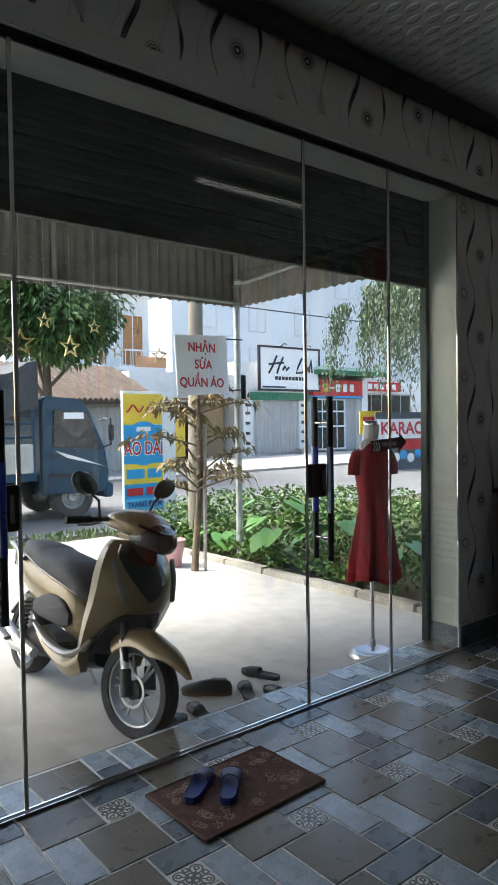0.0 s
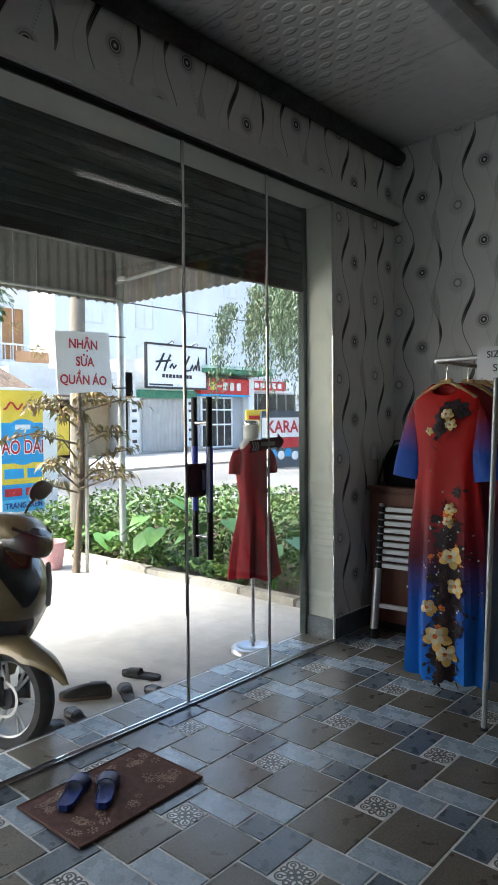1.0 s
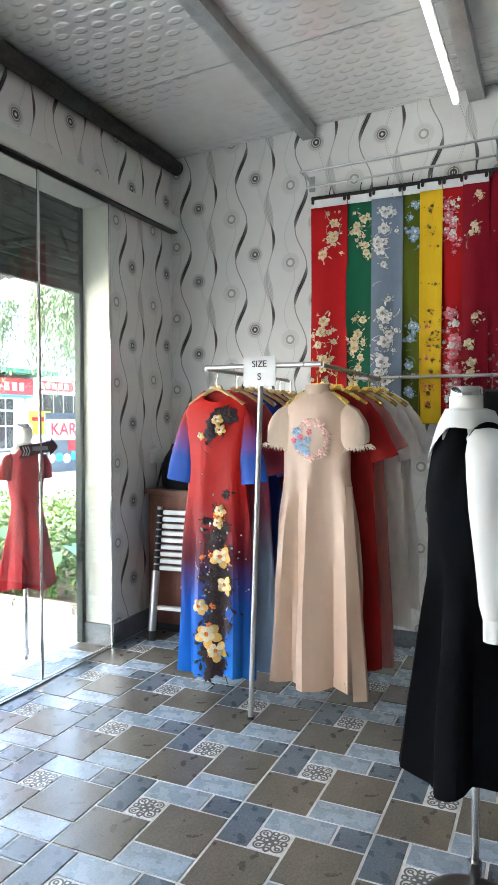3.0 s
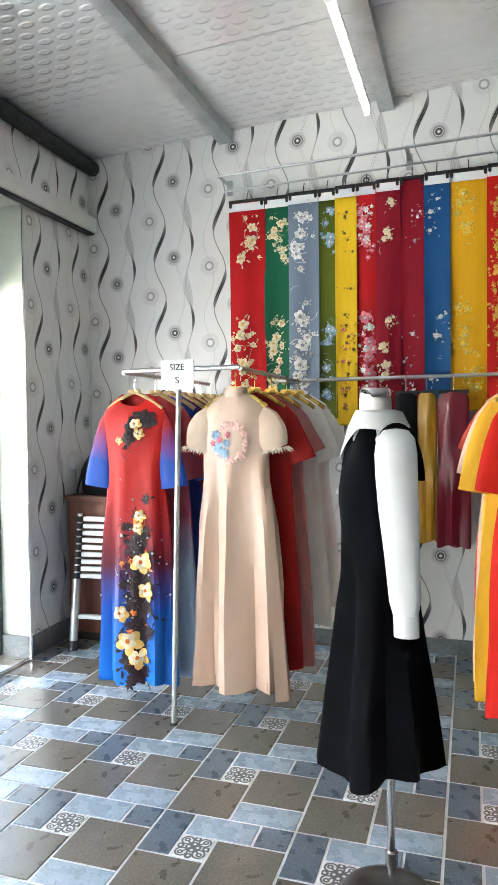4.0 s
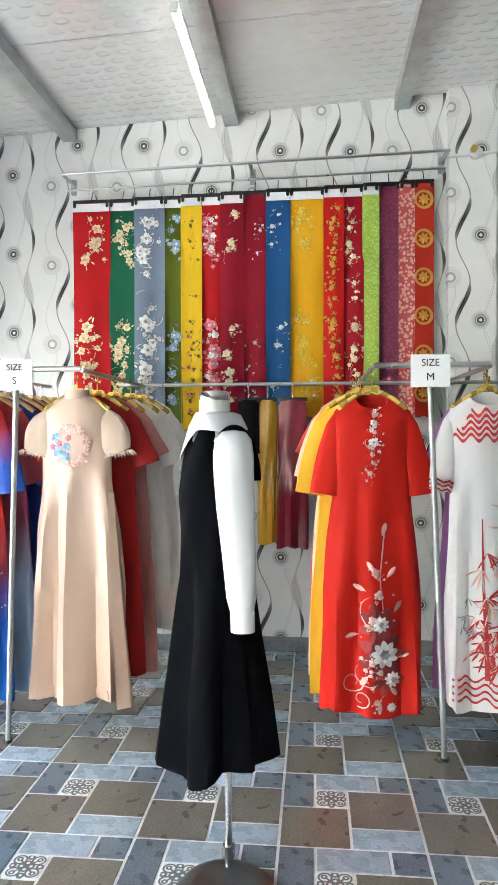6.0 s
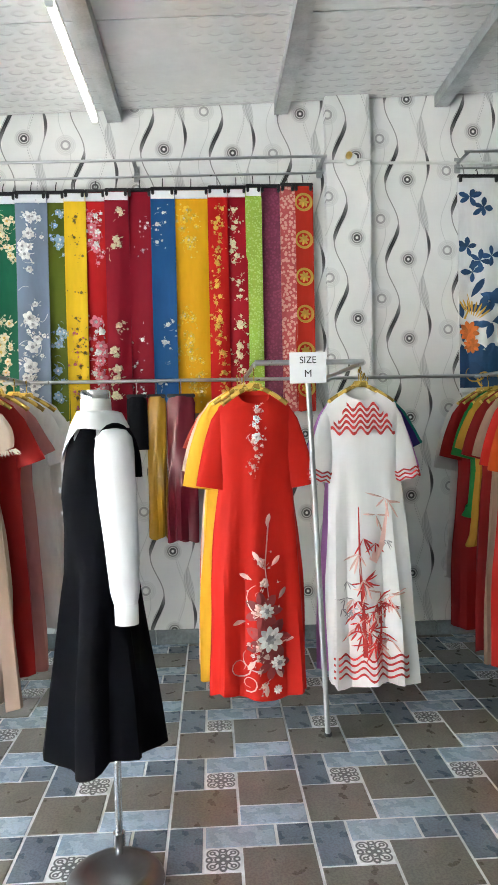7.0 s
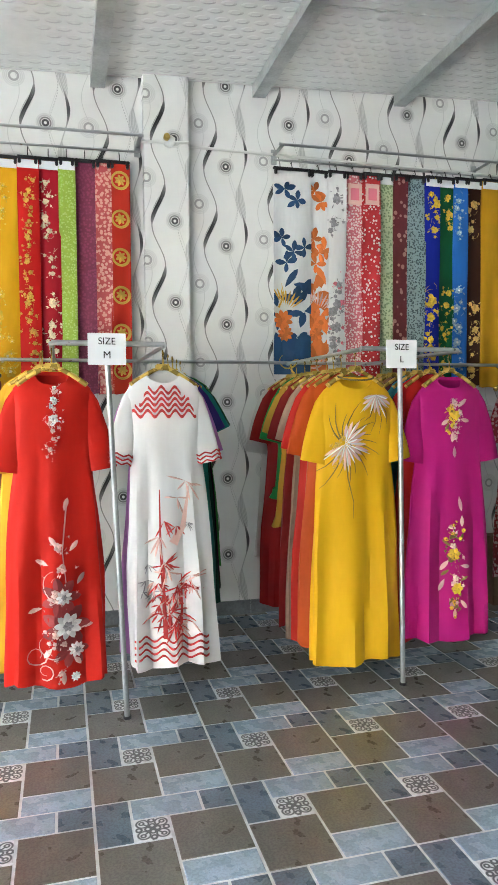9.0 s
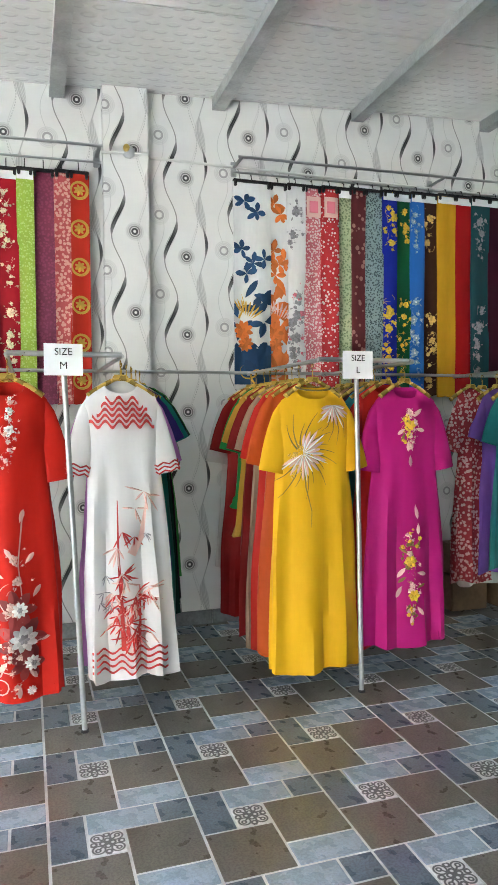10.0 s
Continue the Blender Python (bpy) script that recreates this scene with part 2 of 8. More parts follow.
M["cabinet"] = surface("red_brown_veneer", (0.17, 0.055, 0.03), 0.4, var=0.25, scale=3, bump=0.05, stretch=(4, 4, 0.5))
M["base"] = surface("grey_skirting_tile", (0.17, 0.19, 0.20), 0.35, var=0.3, scale=7, bump=0.08)


# ---- building helpers ----
def add_box(bm, a, b, bevel=0.0):
    r = bmesh.ops.create_cube(bm, size=1)
    for v in r["verts"]:
        v.co = Vector([(a[k] + b[k]) / 2 + v.co[k] * abs(b[k] - a[k]) for k in range(3)])
    if bevel:
        es = list({e for v in r["verts"] for e in v.link_edges})
        bmesh.ops.bevel(bm, geom=es, offset=bevel, segments=2, affect="EDGES", clamp_overlap=True)
    return r["verts"]


def add_loft(bm, rings, cap0=True, cap1=True, closed=True):
    """A skin over rings of equally many points."""
    vs = [[bm.verts.new(p) for p in ring] for ring in rings]
    n = len(vs[0])
    for r0, r1 in zip(vs, vs[1:]):
        for k in range(n if closed else n - 1):
            bm.faces.new((r0[k], r0[(k + 1) % n], r1[(k + 1) % n], r1[k]))
    if cap0 and closed:
        bm.faces.new(list(reversed(vs[0])))
    if cap1 and closed:
        bm.faces.new(vs[-1])
    return vs


def ring_about(p, direction, r, n, squash=1.0, spin=0.0):
    q = Vector(direction).normalized().to_track_quat("Z", "Y").to_matrix()
    return [Vector(p) + q @ Vector((r * math.cos(spin + 2 * math.pi * k / n), squash * r * math.sin(spin + 2 * math.pi * k / n), 0)) for k in range(n)]


def add_rod(bm, pts, r, n=10, squash=1.0):
    """A round bar along points; r is one radius or one for each point."""
    pts = [Vector(p) for p in pts]
    rs = r if isinstance(r, (list, tuple)) else [r] * len(pts)
    rings = []
    for k, p in enumerate(pts):
        d = pts[min(k + 1, len(pts) - 1)] - pts[max(k - 1, 0)]
        rings.append(ring_about(p, d, rs[k], n, squash))
    add_loft(bm, rings)


def add_lathe(bm, prof, n=24, at=(0, 0, 0), axis="z", caps=True):
    rings = []
    for r, h in prof:
        ring = []
        for k in range(n):
            c, s = r * math.cos(2 * math.pi * k / n), r * math.sin(2 * math.pi * k / n)
            ring.append(Vector(at) + (Vector((c, s, h)) if axis == "z" else Vector((h, c, s)) if axis == "x" else Vector((s, h, c))))
        rings.append(ring)
    add_loft(bm, rings, caps, caps)


def finish(bm, name, mats, parent=None, label="", smooth=True, angle=40):
    bmesh.ops.recalc_face_normals(bm, faces=bm.faces[:])
    me = bpy.data.meshes.new(name)
    bm.to_mesh(me)
    bm.free()
    for mm in (mats if isinstance(mats, (list, tuple)) else [mats]):
        me.materials.append(mm)
    if smooth:
        me.shade_smooth()
        me.set_sharp_from_angle(angle=radians(angle))
    ob = new(name, me)
    if parent:
        ob.parent = parent
    if label:
        ob["label"] = label
    return ob


def part(name, bm, mat, parent, label="", smooth=True):
    return finish(bm, name, mat, parent, label, smooth)


def boxpart(name, a, b, mat, parent=None, label="", bevel=0.004):
    bm = bmesh.new()
    add_box(bm, a, b, bevel)
    return finish(bm, name, mat, parent, label)


def rodpart(name, pts, r, mat, parent=None, label="", n=10):
    bm = bmesh.new()
    add_rod(bm, pts, r, n)
    return finish(bm, name, mat, parent, label)


def thing(name, at, label, category, group="", turn=0.0):
    ob = new(name)
    ob.empty_display_size = 0.1
    ob.matrix_basis = pose(*at, 0, 0, turn)
    return tagged(ob, label, category, group)


def structure(ob, label):
    return tagged(ob, label, kind="structure")


def letters(name, text, size, mat, parent, m, label="", bold=0.0, squeeze=1.0):
    """Flat lettering, 1 mm thick, centred; m places it in its parent."""
    cu = bpy.data.curves.new(name, "FONT")
    cu.body, cu.size, cu.align_x, cu.align_y, cu.extrude, cu.offset = text, size, "CENTER", "CENTER", 0.0008, bold
    tmp = new(name, cu)
    me = bpy.data.meshes.new_from_object(tmp.evaluated_get(bpy.context.evaluated_depsgraph_get()))
    bpy.data.objects.remove(tmp)
    bpy.data.curves.remove(cu)
    me.transform(m @ Matrix.Diagonal((squeeze, 1, 1, 1)))
    me.materials.clear()
    me.materials.append(mat)
    ob = new(name, me)
    ob.parent = parent
    if label:
        ob["label"] = label
    return ob

# ---- the room ----
slab = structure(boxpart("floor", (F - 0.25, BACK, -0.12), (RIGHT, W + 0.25, -0.0032), M["grout"], bevel=0), "patchwork tiled floor in grey, blue and brown")


def wall(name, boxes, mat, label):
    bm = bmesh.new()
    for a, b in boxes:
        add_box(bm, a, b)
    return structure(finish(bm, name, mat, smooth=False), label)


wall("wall_north", [((F - 0.25, W, -0.12), (RIGHT + 0.2, W + 0.2, 4.0)), ((0.755, W - 0.065, 0.09), (1.04, W, 3.7))], M["paper"], "display wall in white wallpaper with black waves")
wall("wall_front", [((F - 0.24, 1.49, 0.135), (F, W, 4.0)), ((F - 0.24, BACK, 2.80), (F, 1.49, 4.0))], M["paper"], "front wall in the same black and white wallpaper")
wall("jamb", [((F - 0.246, 1.47, -0.004), (F - 0.004, 1.492, 2.798))], M["greenwhite"], "pale green painted side of the shop opening")
wall("soffit", [((F - 0.246, BACK, 2.785), (F - 0.004, 1.47, 2.801))], M["white"], "white underside over the shop opening")
# south and east walls: added out of view, kept dark to limit bounce
wall("wall_south", [((F - 0.25, BACK - 0.2, -0.12), (RIGHT + 0.2, BACK, 4.0))], M["drab"], "plain unseen back wall, darkened to cut bounced light")
wall("wall_east", [((RIGHT, BACK, -0.12), (RIGHT + 0.2, W, 4.0))], M["drab"], "plain unseen end wall, darkened to cut bounced light")
wall("sill", [((F - 0.262, BACK, -0.12), (F - 0.25, 1.47, -0.004))], M["base"], "tiled edge of the doorstep")

# ceiling: pressed sheets that climb away from the street, with open joints
bm = bmesh.new()
ys = [W, 1.27, 0.24, -0.79, -1.82, -2.85, -3.88, BACK]
for y1, y0 in zip(ys, ys[1:]):
    vs = add_box(bm, (F, y0 + 0.004, 0), (RIGHT, y1 - 0.004, 0.05))
    for v in vs:
        v.co.z += roof(v.co.x)
vs = add_box(bm, (F - 0.3, BACK - 0.2, 0.052), (RIGHT + 0.2, W + 0.2, 0.12))
for v in vs:
    v.co.z += roof(v.co.x)
structure(finish(bm, "ceiling", M["ceiling"], smooth=False), "glossy pressed white ceiling sheets with thin joints")

for x in (-1.645, -0.585, 0.48, 1.53, 2.56, 3.64, 4.7):
    bm = bmesh.new()
    for a, b in (((x - 0.045, BACK, -0.075), (x - 0.037, W, 0)), ((x + 0.037, BACK, -0.075), (x + 0.045, W, 0)),
                 ((x - 0.037, BACK, -0.075), (x + 0.037, W, -0.067))):
        for v in add_box(bm, a, b):
            v.co.z += roof(v.co.x)
    structure(finish(bm, "ceiling_beam", M["galv"], smooth=False), "grey galvanised steel purlin under the ceiling")
bm = bmesh.new()
add_rod(bm, [(F + 0.05, BACK, 3.255), (F + 0.05, W, 3.255)], 0.05, 12)
structure(finish(bm, "eaves_tube", M["dark"]), "soot-stained steel tube along the eaves")

# header over the glass doors
bm = bmesh.new()
add_box(bm, (F, BACK, 2.80), (F + 0.075, W - 0.005, 2.905), 0.006)
structure(finish(bm, "header", M["white"]), "white boxed header over the sliding glass doors")

bm = bmesh.new()
add_box(bm, (F + 0.004, BACK, 2.786), (F + 0.06, W - 0.02, 2.799), 0.002)
structure(finish(bm, "door_track_top", M["black"]), "black upper track of the sliding glass doors")

# skirting
for k, (a, b) in enumerate((((F, W - 0.012, 0), (0.755, W, 0.095)), ((1.04, W - 0.012, 0), (RIGHT, W, 0.095)),
                            ((0.75, W - 0.077, 0), (1.045, W, 0.092)), ((F, 1.49, 0), (F + 0.012, W - 0.012, 0.135)),
                            ((F - 0.25, 1.45, 0), (F + 0.004, 1.49, 0.132)))):
    base = structure(new("baseboard"), "dark grey tile skirting")
    n = max(1, round(max(b[0] - a[0], b[1] - a[1]) / 0.4))
    along = 0 if b[0] - a[0] > b[1] - a[1] else 1
    step = (b[along] - a[along]) / n
    for j in range(n):
        p, q = list(a), list(b)
        p[along], q[along] = a[along] + j * step + 0.0015, a[along] + (j + 1) * step - 0.0015
        boxpart("skirting_tile", p, q, M["base"], base, bevel=0.002)

# shutter, half rolled down outside the glass
shut = thing("roller_shutter", (F - 0.225, -2.05, 2.25), "dark green roller shutter half rolled down outside the glass", "shutter")
z = 0.05
while z < 0.62:
    bm = bmesh.new()
    prof = [(-0.012, 0), (0.004, 0.004), (0.012, 0.018), (0.012, 0.05), (0.004, 0.062), (-0.012, 0.066)]
    add_loft(bm, [[Vector((x, y, z + h)) for x, h in prof] for y in (-3.5, 3.52)])
    part("slat", bm, M["shutter"], shut, smooth=False)
    z += 0.067
boxpart("bottom_rail", (-0.02, -3.5, -0.005), (0.02, 3.52, 0.048), M["dark"], shut)
boxpart("guide_rail", (-0.024, 3.48, -2.25), (0.024, 3.518, 0.55), M["shutter"], shut)

# sliding glass doors
panels = []
posts = (1.459, 0.808, 0.171, -1.264, -2.6, -4.0, -5.4)
for k, (y1, y0) in enumerate(zip(posts, posts[1:])):
    door = structure(new("door_%d" % (k + 1)), "frameless clear glass sliding door panel")
    panels.append(door)
    door.location = (F + 0.01, 0, 0)
    pane = boxpart("pane", (-0.005, y0 + 0.008, 0.016), (0.005, y1 - 0.008, 2.79), M["glass"], door, bevel=0)
    pane.visible_shadow = False
    boxpart("edge_strip", (-0.009, y0 - 0.007, 0.012), (0.009, y0 + 0.0075, 2.788), M["strip"], door, bevel=0.002)
    if k == 0:
        boxpart("edge_strip", (-0.009, y1 - 0.007, 0.012), (0.009, y1 + 0.004, 2.788), M["strip"], door, bevel=0.002)
bm = bmesh.new()
add_box(bm, (F - 0.014, BACK, 0.0), (F - 0.006, 1.465, 0.008), 0.002)
add_box(bm, (F + 0.024, BACK, 0.0), (F + 0.032, 1.465, 0.01), 0.002)
structure(finish(bm, "door_track", M["chrome"]), "polished steel floor track of the glass doors")
bm = bmesh.new()
add_box(bm, (F - 0.006, BACK, -0.002), (F + 0.024, 1.465, 0.004))
structure(finish(bm, "track_groove", M["black"]), "dark groove of the floor track")
blue = surface("blue_film", (0.05, 0.07, 0.45), 0.3, var=0.1, bump=0)
for y, lock_y in ((0.30, 0.21), (-1.33, -1.355)):
    for side in (-0.055, 0.055):
        h = new("door_handle")
        h.parent, h.location = panels[3 if y < 0 else 1], (side, y - 0.015, 0.72)
        h["label"] = "long black and chrome pull handle with blue film"
        rodpart("bar", [(0, 0, 0.0), (0, 0, 0.82)], 0.016, M["black"], h, n=14)
        rodpart("film", [(0, 0, 0.24), (0, 0, 0.57)], 0.0172, blue, h, "protective film, blue and white", n=14)
        rodpart("film_stripe", [(-0.004 if side < 0 else 0.004, -0.009, 0.24), (-0.004 if side < 0 else 0.004, -0.009, 0.57)], 0.0095, M["card"], h)
        for z in (0.11, 0.69):
            rodpart("mount", [(0, 0, z), (-side * 0.9, 0, z)], 0.011, M["chrome"], h)
    lk = new("door_lock")
    lk.parent, lk.location = panels[3 if y < 0 else 1], (0.014, lock_y, 1.04)
    lk["label"] = "dark brown box lock on the glass edge"
    boxpart("case", (-0.028, -0.03, 0), (0.012, 0.085, 0.165), surface("dark_bronze", (0.05, 0.03, 0.025), 0.35, 0.4), lk, bevel=0.006)
    boxpart("latch", (0.012, 0.045, 0.03), (0.018, 0.065, 0.135), M["steel"], lk, bevel=0.003)

# tube lamps along the purlins
def tube_lamp(x, y0, y1):
    t = thing("tube_lamp", (x, y0, 0), "lit fluorescent tube batten under the ceiling", "lamp", "ceiling tubes")
    zz = roof(x) - 0.075
    boxpart("batten", (-0.02, 0, zz - 0.02), (0.02, y1 - y0, zz + 0.006), M["white"], t)
    rodpart("tube", [(0, 0.02, zz - 0.038), (0, y1 - y0 - 0.02, zz - 0.038)], 0.018, M["tube"], t, n=14)
    for y in (0.0, y1 - y0 - 0.02):
        boxpart("socket", (-0.018, y, zz - 0.058), (0.018, y + 0.02, zz - 0.02), M["white"], t)


tube_lamp(-0.69, 0.92, 2.12)

# display rods and conduit on the long wall
def wall_rod(x0, x1, z0, z1):
    r = thing("display_rod", (x0, W, z0), "thin steel display rods on wall brackets", "rod", "fabric display rods")
    rodpart("front_rod", [(0, -0.19, 0), (x1 - x0, -0.19, z1 - z0)], 0.009, M["steel"], r)
    rodpart("back_rod", [(0, -0.06, -0.055), (x1 - x0, -0.06, z1 - z0 - 0.055)], 0.007, M["steel"], r)
    for x in (0.02, (x1 - x0) / 2, x1 - x0 - 0.02):
        zz = (z1 - z0) * x / (x1 - x0)
        boxpart("bracket", (x - 0.012, -0.2, zz - 0.014), (x + 0.012, 0, zz - 0.002), M["galv"], r)
        boxpart("bracket_plate", (x - 0.02, -0.012, zz - 0.07), (x + 0.02, 0, zz + 0.03), M["galv"], r)


wall_rod(-1.64, 0.74, 3.02, 3.075)
wall_rod(1.61, 4.7, 3.105, 3.15)
c = thing("conduit", (0.74, W, 3.1), "thin white cable conduit along the wall", "conduit")
rodpart("pipe", [(0.0, -0.075, -0.02), (0.3, -0.075, 0.0), (0.32, -0.012, 0), (4.6, -0.012, 0.0)], 0.009, M["white"], c)
s = thing("lamp_socket", (0.915, W - 0.066, 3.10), "small yellowed bulb socket on a round rose", "socket")
bm = bmesh.new(); add_lathe(bm, [(0.04, 0), (0.04, -0.012), (0.03, -0.02), (0.012, -0.022)], 20, axis="y")
part("rose", bm, M["white"], s)
bm = bmesh.new(); add_lathe(bm, [(0.012, -0.02), (0.02, -0.03), (0.02, -0.06), (0.014, -0.07)], 16, (-0.02, 0, 0.01), "y")
part("cup", bm, surface("yellowed_brass", (0.55, 0.38, 0.1), 0.35, 0.5), s, "yellowed brass cup")
sw = thing("switch_box", (F, 1.99, 1.14), "white surface-mounted switch box on the wallpaper", "switch")
boxpart("box", (0, -0.06, 0), (0.035, 0.06, 0.1), M["white"], sw)
boxpart("rocker", (0.035, -0.02, 0.03), (0.041, 0.02, 0.07), M["card"], sw)
sw2 = thing("cable", (F + 0.006, 2.0, 0.2), "thin grey cable down the wallpaper", "cable")
rodpart("lead", [(0.003, 0, 0), (0.003, 0.01, 0.5), (0.003, 0, 0.94)], 0.004, M["galv"], sw2)

# ---- clothes ----
class Form:
    """The skin of a hanging garment: half widths and half depths at heights below the shoulder line, with folds."""
    def __init__(self, drops, widths, depths, fold=0.02, k=7, seed=0, wave=0.012, lean=0.0, scoop=0.0):
        self.scoop = scoop
        self.d, self.w, self.t = drops, widths, depths
        self.fold, self.k, self.ph, self.wave, self.lean = fold, k, seed * 1.7, wave, lean

    def at(self, drop, a):
        """The point at a turn a (0: its right side, -pi/2: the front)."""
        w, t = np.interp(drop, self.d, self.w), np.interp(drop, self.d, self.t)
        f = max(0.0, (drop - 0.30)) / max(0.4, self.d[-1] - 0.30)
        amp = self.fold * 1.25 * min(1, f) ** 0.8
        r = amp * (math.sin(self.k * a + self.ph) + 0.5 * math.sin((self.k * 2 - 3) * a + 2.1 * self.ph + 1.3 * drop))
        small = 0.004 * math.sin(5 * a + 9 * drop + self.ph)
        c, s = math.cos(a), math.sin(a)
        hem = self.wave * math.sin(3 * a + self.ph) * max(0, f - 0.6) * 2.5
        dip = self.scoop * max(0.0, -s) ** 0.7 * max(0.0, 1 - drop / 0.09)
        return Vector((c * (w + r * 0.45 + small) + self.lean * drop, s * (t + r + small), -drop - hem - dip))

    def front(self, x, drop, lift=0.004):
        w = np.interp(drop, self.d, self.w)
        q = max(-0.98, min(0.98, (x - self.lean * drop) / w))
        p = self.at(drop, -math.acos(q))
        return Vector((x, p.y - lift, -drop))

    def skin(self, bm, n=40, rows=26):
        rings = []
        for j in range(rows + 1):
            u = j / rows
            drop = self.d[0] + (self.d[-1] - self.d[0]) * (u ** 1.15)
            rings.append([self.at(drop, 2 * math.pi * i / n) for i in range(n)])
        # the hem turns in
        last = rings[-1]
        c = sum(last, Vector()) / n
        rings.append([p + (c - p) * 0.06 + Vector((0, 0, 0.004)) for p in last])
        rings.append([p + (c - p) * 0.10 + Vector((0, 0, 0.05)) for p in last])
        # the neck has a lip
        first = rings[0]
        c0 = sum(first, Vector()) / n
        rings.insert(0, [p + (c0 - p) * 0.12 - Vector((0, 0, 0.015)) for p in first])
        add_loft(bm, rings, False, False)


def gown_form(length, sh=0.19, chest=0.19, waist=0.17, hip=0.2, hem=0.23, neck=0.075, fold=0.02, seed=0, thick=1.0, k=7, lean=0.0, scoop=0.06):
    return Form([0.0, 0.012, 0.045, 0.09, 0.2, 0.42, 0.62, 0.9, length],
                [neck, neck + 0.02, sh * 0.78, sh * 0.98, chest, waist, hip, (hip + hem) / 2 + 0.005, hem],
                [0.028 * thick, 0.03 * thick, 0.034 * thick, 0.038 * thick, 0.052 * thick, 0.045 * thick, 0.05 * thick, 0.06 * thick, 0.075 * thick], fold, k, seed, lean=lean, scoop=scoop)


def sleeve_mesh(bm, side, start, mid, end, r0, r1, flat=0.45, n=18, puff=0.0):
    """A sleeve as a soft flattened tube with an open cuff."""
    rings = []
    for j in range(13):
        u = j / 12
        p = (1 - u) ** 2 * Vector(start) + 2 * u * (1 - u) * Vector(mid) + u * u * Vector(end)
        d = 2 * (1 - u) * (Vector(mid) - Vector(start)) + 2 * u * (Vector(end) - Vector(mid))
        r = (r0 + (r1 - r0) * u) * min(1.0, 0.55 + 1.9 * u) + puff * math.sin(math.pi * u)
        d = d.normalized()
        across = Vector((d.z, 0, -d.x))
        ring = []
        for i in range(n):
            a = 2 * math.pi * i / n
            w = 1 + 0.09 * math.sin(3 * a + 5 * u + side) * u + (0.05 * math.sin(7 * a) if puff else 0)
            ring.append(p + across * (r * math.cos(a) * w) + Vector((0, r * flat * math.sin(a) * w, 0)))
        rings.append(ring)
    e = rings[-1]
    c = sum(e, Vector()) / n
    back = (rings[-2][0] - rings[-1][0]).normalized()
    rings.append([p + (c - p) * 0.1 for p in e])
    rings.append([p + (c - p) * 0.2 + back * 0.04 for p in e])
    add_loft(bm, rings, False, False)


def hanger(at, mat, group="hangers", wide=0.15):
    h = thing("clothes_hanger", at, "gold plastic clothes hanger hooked over the rail" if mat is M["gold"] else "pale wooden clothes hanger hooked over the rail", "hanger", group)
    bm = bmesh.new()
    pts = [(-wide + 2 * wide * i / 14, 0, -0.045 - 0.085 * abs(i / 7 - 1) ** 1.4) for i in range(15)]
    add_rod(bm, pts, [0.008 + 0.006 * abs(i / 7 - 1) for i in range(15)], 8)
    part("shoulder_bar", bm, mat, h)
    bm = bmesh.new()
    add_box(bm, (-0.035, -0.008, -0.055), (0.035, 0.008, -0.03), 0.006)
    part("collar_plate", bm, mat, h)
    bm = bmesh.new()
    pts = [(0, 0, -0.035), (0, 0, 0.0), (0, 0.012, 0.012)] + [(0, 0.012 * math.cos(a), 0.022 + 0.013 * math.sin(a)) for a in np.linspace(-0.4, 3.6, 8)]
    add_rod(bm, pts, 0.0025, 6)
    part("hook", bm, M["chrome"] if mat is M["wood"] else mat, h)
    return h


BAR = 1.665     # height of the hanging bars


def gown(name, x, y, top, form, mat, label, sleeves=None, category="dress", group="", turn=0.0, n=40, rows=26, hang=None, collar=None, neck_r=0.075):
    g = thing(name, (x, y, top), label, category, group, turn)
    bm = bmesh.new()
    form.skin(bm, n, rows)
    part("body", bm, mat, g)
    for side in (-1, 1):
        if sleeves:
            drop, out, r0, r1, smat, puff = sleeves
            sh = float(np.interp(0.09, form.d, form.w))
            bm = bmesh.new()
            sleeve_mesh(bm, side, (side * (sh - 0.052), 0, -0.07), (side * (sh - 0.004), 0, -0.16 - 0.1 * drop), (side * (sh + out * 0.42), -0.012, -drop), r0 * 0.70, r1 * 0.80, flat=0.34, puff=puff, n=max(10, n // 2))
            part("sleeve", bm, smat or mat, g)
    if collar:
        bm = bmesh.new()
        rings = [[Vector((neck_r * s * math.cos(2 * math.pi * i / 24), 0.036 * s * math.sin(2 * math.pi * i / 24), h)) for i in range(24)]
                 for s, h in ((1.06, -0.022), (1.05, 0.0), (0.98, 0.022), (0.92, 0.022), (0.95, -0.01))]
        add_loft(bm, rings, False, False)
        part("collar", bm, collar, g)
    if hang:
        hanger((x, y, BAR - 0.022), hang)
    return g


# motifs laid on a skin: on(x, drop) gives the place
def petal(bm, on, x, d, ang, length, width, rise=0.0):
    ca, sa = math.cos(ang), math.sin(ang)
    pts = []
    for u, w in ((0, 0.0), (0.3, 0.75), (0.6, 1.0), (0.85, 0.65), (1.0, 0.0), (0.85, -0.65), (0.6, -1.0), (0.3, -0.75)):
        px, pd = x + ca * u * length - sa * w * width / 2, d + sa * u * length + ca * w * width / 2
        pts.append(bm.verts.new(on(px, pd)))
    mid = bm.verts.new(on(x + ca * 0.5 * length, d + sa * 0.5 * length) + Vector((0, -0.003 - rise, 0)))
    for i in range(8):
        bm.faces.new((pts[i], pts[(i + 1) % 8], mid))


def blossom(bm, on, x, d, r, n=6, spin=0.0, rnd=None):
    for k in range(n):
        a = spin + 2 * math.pi * k / n + (rnd.uniform(-0.2, 0.2) if rnd else 0)
        petal(bm, on, x, d, a, r * (rnd.uniform(0.8, 1.1) if rnd else 1), r * (0.72 if n <= 6 else 0.5))


